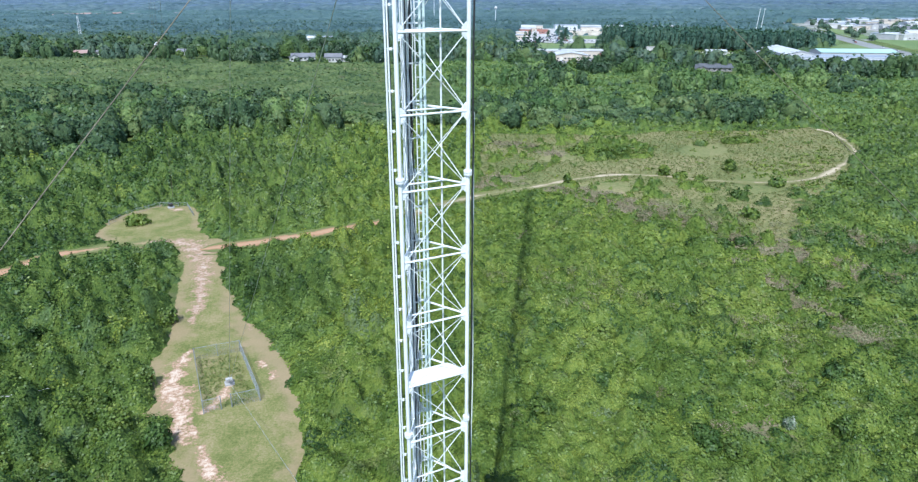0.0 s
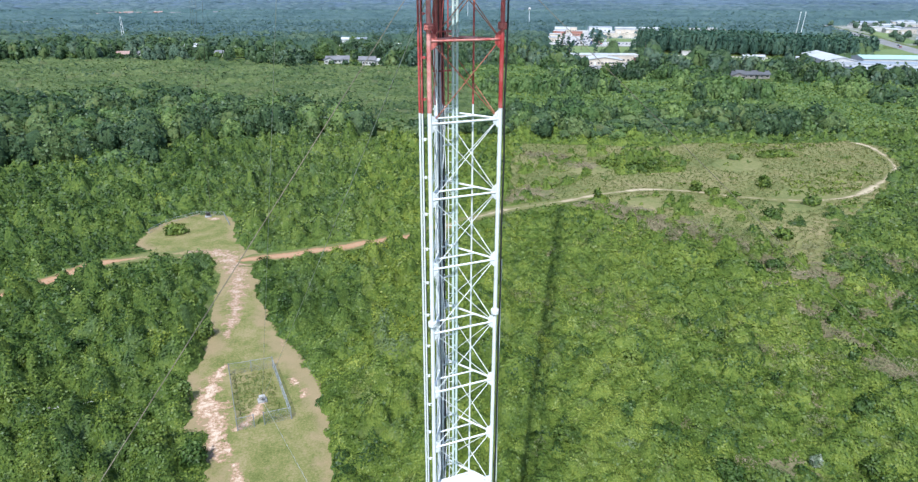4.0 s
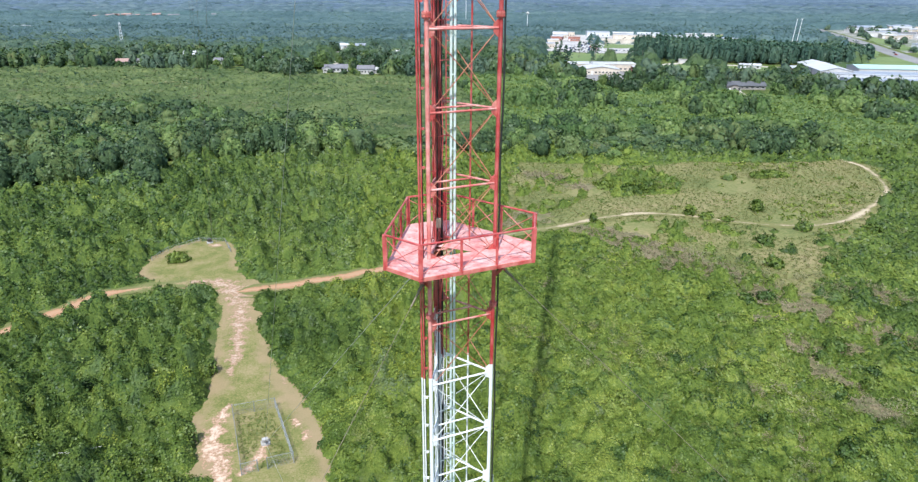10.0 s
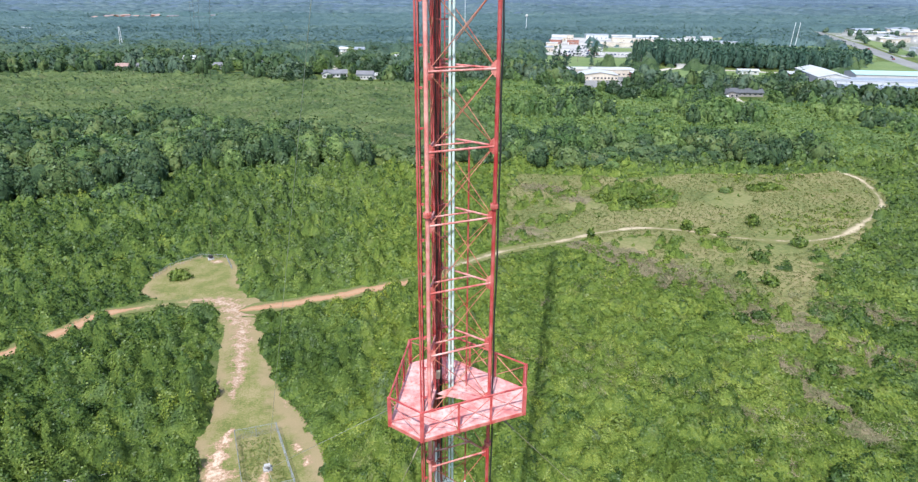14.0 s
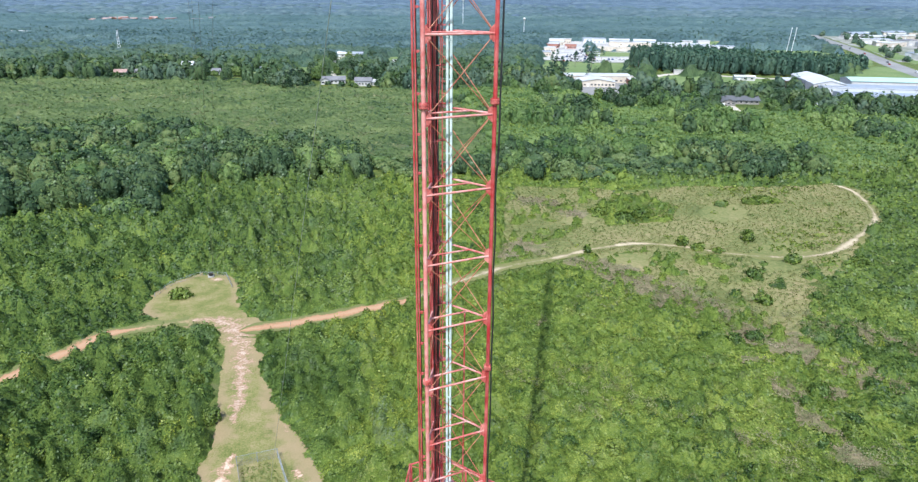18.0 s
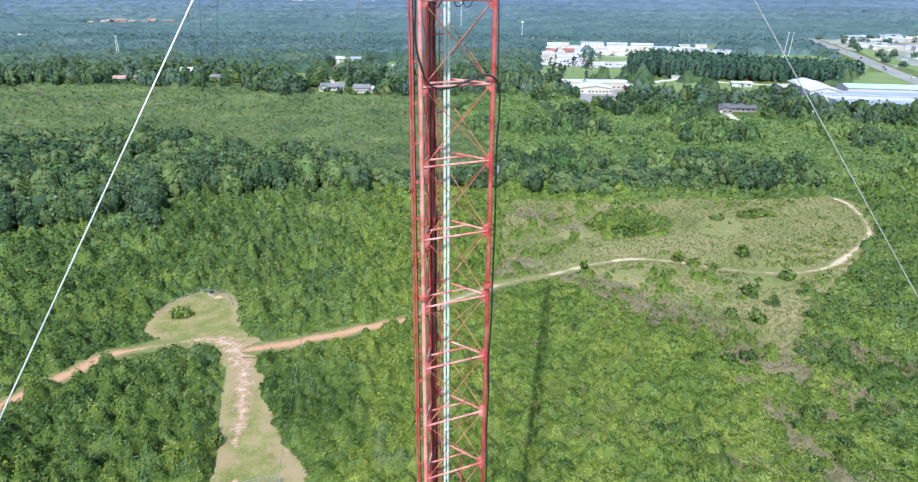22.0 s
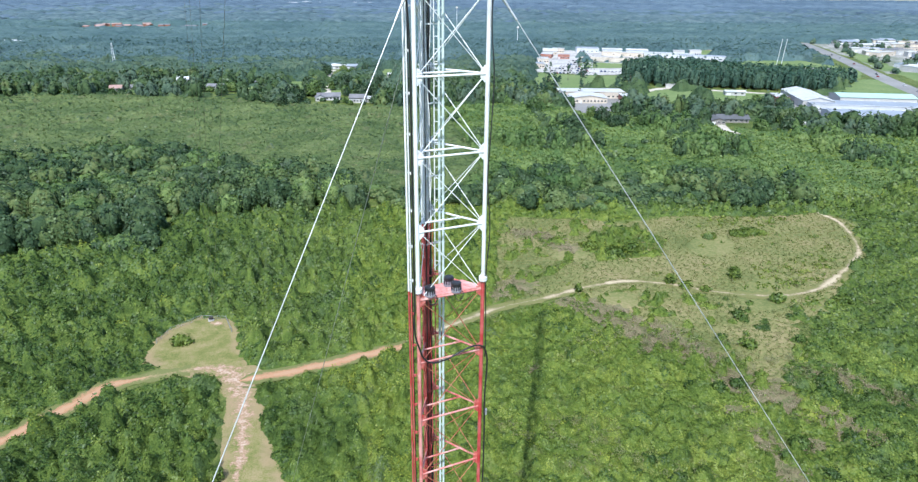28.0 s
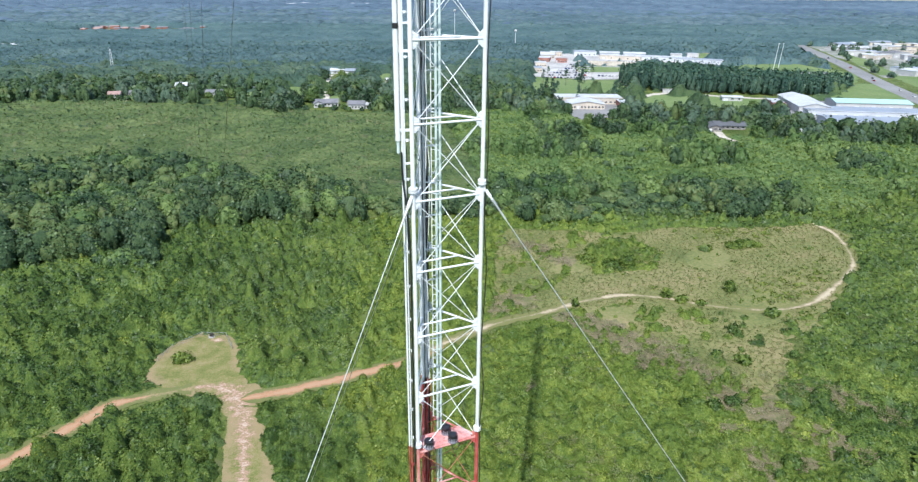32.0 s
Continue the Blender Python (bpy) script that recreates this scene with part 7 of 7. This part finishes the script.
# half-triangle rest plates at two levels
PLATE = [LEG_L, LEG_R, mid_rb, mid_lb]
for n, mat in ((0, PINK), (-19, WHITE)):
    bm = bmesh.new()
    prism(bm, [(p.x * 1.02, p.y * 1.02) for p in PLATE], level(n) + 0.045, level(n) + 0.065)
    for p, q in zip(PLATE, PLATE[1:] + PLATE[:1]):
        bar(bm, p + UP * (level(n) + 0.02), q + UP * (level(n) + 0.02), 0.02, 0.10)
    part("rest_plate", bm, mat, mast, "flat rest plate across half of the mast")


def run(name, x, y, r, z0, z1, label, mats=PAINTS, seg=8, over=0.0):
    """An upright line along the mast, in lengths that follow the paint bands; over: how far the paint runs past a joint."""
    cuts = [z0] + [c for c in (75.42 + over + 24.87 * k for k in range(-4, 6)) if z0 < c < z1] + [z1]
    for lo, hi in zip(cuts, cuts[1:]):
        bm = bmesh.new()
        tube(bm, (x, y, lo), (x, y, hi), r, seg)
        part(name, bm, mats[is_red((lo + hi) / 2)], mast, label)


# lines along the outer side of one leg, with their clamps
run("conduit", -0.935, -0.80, 0.026, 6, 199, "thin conduit clamped beside a leg")
run("conduit", -0.872, -0.875, 0.020, 6, 199, "thin conduit clamped beside a leg")
run("coax_cable", -0.850, -0.78, 0.020, 20, 84.2, "black coaxial cable", (BLACK, BLACK))
clamps = both("clamp", lambda bm: (bar(bm, LEG_L + Vector((-0.02, 0.0, 0)), (-0.955, -0.80, 0), 0.012, 0.016), box(bm, (-0.815, -0.872, 0), (0.06, 0.05, 0.06))))
for i in range(74):
    z = 24.1 + i * BAY / 2
    part("clamp", clamps[is_red(z)], None, mast, at=(0, 0, z))
# lines inside, beside the far leg
run("rigid_line", -0.500, 0.30, 0.030, 6, 199, "rigid transmission line", over=1.45)
run("rigid_line", -0.405, 0.50, 0.030, 6, 199, "rigid transmission line", over=1.45)
run("rigid_line", -0.550, 0.60, 0.026, 6, 199, "rigid transmission line", over=1.45)
run("rigid_line", -0.455, 0.38, 0.016, 6, 199, "slim transmission line", over=1.45)
run("coax_cable", -0.330, 0.44, 0.032, 6, 199, "black coaxial cable", (BLACK, BLACK))
run("coax_cable", -0.450, 0.19, 0.014, 20, 110, "black coaxial cable", (BLACK, BLACK))
run("conduit", 0.435, 0.43, 0.024, 20, 61.6, "thin conduit on the far face")
hangers = both("line_hanger", lambda bm: (bar(bm, (-0.60, 0.42, 0), (0.07, 0.58, 0), 0.03, 0.035), bar(bm, (-0.52, 0.30, 0.0), (-0.29, 0.44, 0.0), 0.025, 0.03)))
for i in range(74):
    z = 24.6 + i * BAY / 2
    part("line_hanger", hangers[is_red(z)], None, mast, at=(0, 0, z))

# loose jumper cables that wander round the bundle, painted over with it in the red bands
for i in range(5):
    rng_c = random.Random(40 + i)
    ph = rng_c.uniform(0, 6)
    cuts = [26, 50.55, 76.9, 93] if i != 2 else [26, 93]
    for lo, hi in zip(cuts, cuts[1:]):
        cu = bpy.data.curves.new("jumper_cable", "CURVE")
        cu.dimensions, cu.bevel_depth, cu.bevel_resolution = "3D", 0.011 + 0.003 * (i % 2), 1
        sp = cu.splines.new("POLY")
        zs = [lo + (hi - lo) * k / round((hi - lo) / 0.6) for k in range(round((hi - lo) / 0.6) + 1)]
        sp.points.add(len(zs) - 1)
        for q, z in zip(sp.points, zs):
            q.co = (-0.50 + 0.045 * i + 0.055 * math.sin(z * 0.9 + ph) + rng_c.uniform(-0.02, 0.02), 0.28 + 0.10 * i % 0.3 + 0.06 * math.cos(z * 1.3 + ph), z, 1)
        tmp = new("jumper_cable", cu)
        me = bpy.data.meshes.new_from_object(tmp.evaluated_get(bpy.context.evaluated_depsgraph_get()))
        bpy.data.objects.remove(tmp)
        me.materials.clear()
        me.materials.append((RED if 50 < lo < 60 else WHITE) if len(cuts) > 2 else BLACK)
        part("jumper_cable", me, None, mast, "loose cable strapped along the bundle")

# climbing ladder with a pair of pale conduits
ladder = part("ladder", tube(bmesh.new(), (-0.078, 0.50, 3), (-0.078, 0.50, 200), 0.035, 10), GALV, mast, "galvanised climbing ladder")
part("stile", tube(bmesh.new(), (0.022, 0.50, 3), (0.022, 0.50, 200), 0.035, 10), GALV, ladder)
for k in range(-3, 5):
    lo, hi = 75.42 + 24.87 * k, 75.42 + 24.87 * (k + 1)
    part("side_rail", tube(bmesh.new(), (-0.205, 0.50, max(3, lo)), (-0.205, 0.50, min(hi, 200)), 0.016, 6), PAINTS[is_red(lo + 1)], ladder)
rung_mesh = both("rung", lambda bm: tube(bm, (-0.205, 0.50, 0), (-0.085, 0.50, 0), 0.009, 5))
for i in range(226):
    part("rung", rung_mesh[is_red(28 + 0.30 * i)], None, ladder, at=(0, 0, 28 + 0.30 * i))
strap_mesh = to_mesh("strap", box(bmesh.new(), (-0.03, 0.50, 0), (0.15, 0.05, 0.025)), GALV)
for i in range(76):
    part("strap", strap_mesh, None, ladder, at=(0, 0, 25.2 + BAY / 2 * i))


# ---- black cable that crosses the front face and runs down the other leg ----
def cable_mesh(name, points, r, mat):
    cu = bpy.data.curves.new(name, "CURVE")
    cu.dimensions, cu.bevel_depth, cu.bevel_resolution, cu.resolution_u = "3D", r, 2, 8
    sp = cu.splines.new("BEZIER")
    sp.bezier_points.add(len(points) - 1)
    for b, p in zip(sp.bezier_points, points):
        b.co, b.handle_left_type, b.handle_right_type = p, "AUTO", "AUTO"
    tmp = new(name, cu)
    me = bpy.data.meshes.new_from_object(tmp.evaluated_get(bpy.context.evaluated_depsgraph_get()))
    bpy.data.objects.remove(tmp)
    me.materials.clear()
    me.materials.append(mat)
    return me


F = (LEG_R - LEG_L).normalized()
OUT = Vector((F.y, -F.x, 0))
def front(u, v, z):
    return LEG_L + F * u + OUT * v + UP * z


pts = [front(-0.29, 0.05, 84.1), front(-0.28, 0.06, 83.5), front(-0.20, 0.09, 82.7), front(-0.14, 0.09, 81.6)] + [front(-0.125, 0.07, z) for z in (80.0, 78.0, 76.2, 75.0, 74.2)]
pts += [front(-0.02, 0.11, 73.75), front(0.12, 0.11, 73.40), front(0.30, 0.10, 73.24), front(0.75, 0.09, 73.22), front(1.2, 0.09, 73.36), front(1.6, 0.10, 73.46),
        front(1.85, 0.11, 73.40), front(2.00, 0.08, 73.15), front(2.06, 0.04, 72.6)]
rng_c = random.Random(7)
z = 71.8
while z > 20:
    pts.append(front((2.005 if z > 66 else 1.958 if z > 54 else 1.978) + rng_c.uniform(-0.02, 0.02), 0.085 + rng_c.uniform(-0.015, 0.02), z))
    z -= 1.25
part("coax_cable", cable_mesh("coax_cable", pts, 0.025, BLACK), None, mast, "black coaxial cable looped across the front face")
rng_c = random.Random(9)
pts = [front(1.975 + rng_c.uniform(-0.055, 0.06), 0.078, 73.0 + 1.3 * i) for i in range(16)]
part("coax_cable", cable_mesh("coax_cable", pts, 0.016, BLACK), None, mast, "thin black cable beside a leg")
pts = [front(2.09 + rng_c.uniform(-0.03, 0.03), -0.04, 24 + 1.4 * i) for i in range(17)]
part("conduit", cable_mesh("conduit", pts, 0.016, WHITE), None, mast, "thin white cable beside a leg")
bm = bmesh.new()
tube(bm, front(2.05, 0.06, 71.0), front(2.05, 0.06, 71.18), 0.045, 10)
part("cable_joint", bm, LAMP_RIM, mast)

bm = bmesh.new()
box(bm, (-0.43, 0.10, 54.82), (0.12, 0.09, 0.26), radians(TURN), 0.01)
part("junction_box", bm, TAN_BOX, mast, "small tan junction box on the cable bundle")

# whip aerials on one leg
aerial = thing("whip_aerial", "white tubular aerial clamped to the mast leg", "aerial", at=(LEG_L.x - 0.33, LEG_L.y - 0.02, 0))
part("radome", tube(tube(bmesh.new(), (0, 0, 84.35), (0, 0, 86.9), 0.062, 12), (0, 0, 86.98), (0, 0, 92.5), 0.055, 12), WHITE, aerial)
part("joint_band", tube(bmesh.new(), (0, 0, 86.88), (0, 0, 87.0), 0.070, 12), BLACK, aerial)
part("foot", tube(bmesh.new(), (0, 0, 84.05), (0, 0, 84.37), 0.035, 10), GALV, aerial)
for z in (84.6, 86.4, 88.4):
    part("bracket", bar(bmesh.new(), (0, 0, z), (0.30, 0.02, z), 0.05, 0.06), WHITE, aerial)
pipe = thing("aerial_pipe", "slim white mounting pipe beside the mast leg", "pipe", at=(LEG_L.x - 0.215, LEG_L.y - 0.05, 0))
part("pipe", tube(bmesh.new(), (0, 0, 83.4), (0, 0, 92.0), 0.03, 10), WHITE, pipe)
for z in (83.8, 87.0):
    part("bracket", bar(bmesh.new(), (0, 0, z), (0.19, 0.04, z), 0.04, 0.05), WHITE, pipe)


# ---- beacons on the rest plate ----
def beacon(x, y):
    b = thing("warning_lamp", "dark ribbed aircraft warning lamp on the red rest plate", "lamp", "warning lamps on the plate", at=(x, y, level(0) + 0.065))
    part("base", tube(bmesh.new(), (0, 0, 0), (0, 0, 0.05), 0.15, 20), LAMP_RIM, b)
    part("housing", tube(bmesh.new(), (0, 0, 0.05), (0, 0, 0.17), 0.125, 20), LAMP_RIM, b)
    part("lens", tube(tube(bmesh.new(), (0, 0, 0.16), (0, 0, 0.25), 0.140, 22), (0, 0, 0.25), (0, 0, 0.27), 0.140, 22, 0.09), LAMP_DARK, b)
    fin = bmesh.new()
    for i in range(12):
        c = plan(30 * i, 0.128)
        box(fin, (c.x, c.y, 0.11), (0.022, 0.022, 0.12), radians(30 * i))
    part("fins", fin, LAMP_DARK, b)
    part("cable", cable_mesh("cable", [(0.10, -0.06, 0.04), (0.17, -0.10, 0.02), (0.15, -0.14, -0.15), (0.05, -0.12, -0.22), (-0.05, -0.08, -0.06)], 0.012, BLACK), None, b)
    return b


beacon(0.33, -0.43)
beacon(-0.38, -0.66)
beacon(0.15, -0.06)

# ---- work platform ----
DECK = 54.17
platform = thing("work_platform", "red steel work platform with railings round the mast", "platform", at=(0, 0, 0))
corners = []
for th in (TURN + 210, TURN - 30, TURN + 90):
    o = plan(th, 2.13)
    s = plan(th + 90, 0.58)
    corners += [o - s, o + s]
# corners run anticlockwise: two at each leg
inner = [leg * 0.93 for leg in LEGS]
deck_sets = []
for i in range(3):
    a, b = corners[2 * i], corners[2 * i + 1]
    c = corners[(2 * i + 2) % 6]
    deck_sets.append(("end", [a, b, inner[i]]))
    p, q = inner[i], inner[(i + 1) % 3]
    for k in range(3):
        t0, t1 = k / 3 + 0.003, (k + 1) / 3 - 0.003
        deck_sets.append(("long", [b.lerp(c, t0), b.lerp(c, t1), q.lerp(p, 1 - t1), q.lerp(p, 1 - t0)]))
for kind, poly in deck_sets:
    bm = bmesh.new()
    prism(bm, [(p.x, p.y) for p in poly], DECK - 0.012 - random.Random(len(poly)).uniform(0, 0.003), DECK)
    part("deck_plate", bm, PINK, platform)
bm = bmesh.new()
prism(bm, [(p.x, p.y) for p in (inner[1].lerp(inner[2], 0.08), inner[1].lerp(inner[2], 0.62), inner[0].lerp(inner[2], 0.50), inner[0].lerp(inner[1], 0.72))], DECK - 0.03, DECK - 0.018)
part("deck_plate", bm, PINK, platform, "faded red plate inside the mast")
for i in range(6):
    a, b = corners[i], corners[(i + 1) % 6]
    part("edge_channel", bar(bmesh.new(), a + UP * (DECK - 0.055), b + UP * (DECK - 0.055), 0.045, 0.10), BLEACHED, platform)
    part("top_rail", tube(bmesh.new(), a + UP * (DECK + 0.85), b + UP * (DECK + 0.85), 0.028, 8), RED, platform)
    stops = [0, 1] if i % 2 == 0 else [0, 0.345, 0.66, 1]
    for k, t in enumerate(stops[:-1]):
        p, q = a.lerp(b, t), a.lerp(b, stops[k + 1])
        wide = 0.11 if k == 0 else 0.065
        d = (b - a).normalized()
        post = bmesh.new()
        bar(post, p + UP * (DECK - 0.1) , p + UP * (DECK + 0.85), wide * 0.7, wide)
        for z in (DECK - 0.06, DECK + 0.0, DECK + 0.75):
            n = Vector((d.y, -d.x, 0))
            tube(post, p + n * 0.03 + UP * z, p + n * 0.065 + UP * z, 0.016, 6)
        part("railing_post", post, RED, platform)
        part("railing_brace", tube(bmesh.new(), p + UP * (DECK + 0.06), q + UP * (DECK + 0.78), 0.012, 6), BLEACHED, platform)
        part("railing_brace", tube(bmesh.new(), q + UP * (DECK + 0.06), p + UP * (DECK + 0.78), 0.012, 6), BLEACHED, platform)
for i, leg in enumerate(LEGS):
    foot = leg * 1.04 + UP * (DECK - 0.78)
    for c in (corners[2 * i], corners[2 * i + 1]):
        part("knee_brace", bar(bmesh.new(), foot, leg.lerp(c, 0.52) + UP * (DECK - 0.10), 0.045, 0.08), RED, platform)
        part("deck_beam", bar(bmesh.new(), leg + UP * (DECK - 0.075), c * 0.97 + UP * (DECK - 0.075), 0.05, 0.10), RED, platform)
    nxt = LEGS[(i + 1) % 3]
    part("deck_beam", bar(bmesh.new(), leg + UP * (DECK - 0.08), nxt + UP * (DECK - 0.08), 0.05, 0.10), RED, platform)

# ---- guys ----
ANCHORS_IN = (Vector((-37.0, -49.0, 0.9)), Vector((58.0, -16.6, 0.9)), Vector((-23.6, 58.9, 0.9)))
ANCHORS_OUT = (Vector((-91.0, -120.4, 0.9)), Vector((150.0, -21.6, 0.9)), Vector((-55.4, 141.3, 0.9)))
for k, z in enumerate((24.6, 53.75, 82.9, 112.1, 141.4, 171.0, 200.0)):
    for leg, near_a, far_a in zip(LEGS, ANCHORS_IN, ANCHORS_OUT):
        to = near_a if z < 100 else far_a
        start = leg * 1.08 + UP * z
        d = (to - start).normalized()
        fine = z > 100
        g = thing("guy_wire", "taut steel guy wire from the mast to its ground anchor", "guy wire", "guys of the mast")
        part("strand", tube(bmesh.new(), start + d * 0.55, to, 0.017 if fine else (0.016 if leg == LEG_B else 0.0085 if z < 60 else 0.0125), 6), WIRE_DULL if fine or (z < 60 and leg != LEG_B) else WIRE, g)
        part("shackle", tube(tube(bmesh.new(), start - d * 0.12, start + d * 0.22, 0.05, 10), start + d * 0.22, start + d * 0.34, 0.03, 8), PAINTS[is_red(z)], g)
        part("socket", tube(tube(bmesh.new(), start + d * 0.30, start + d * 0.62, 0.045, 10, 0.028), start + d * 0.62, start + d * 0.95, 0.026, 8), WIRE_DULL if z < 60 else WIRE, g)
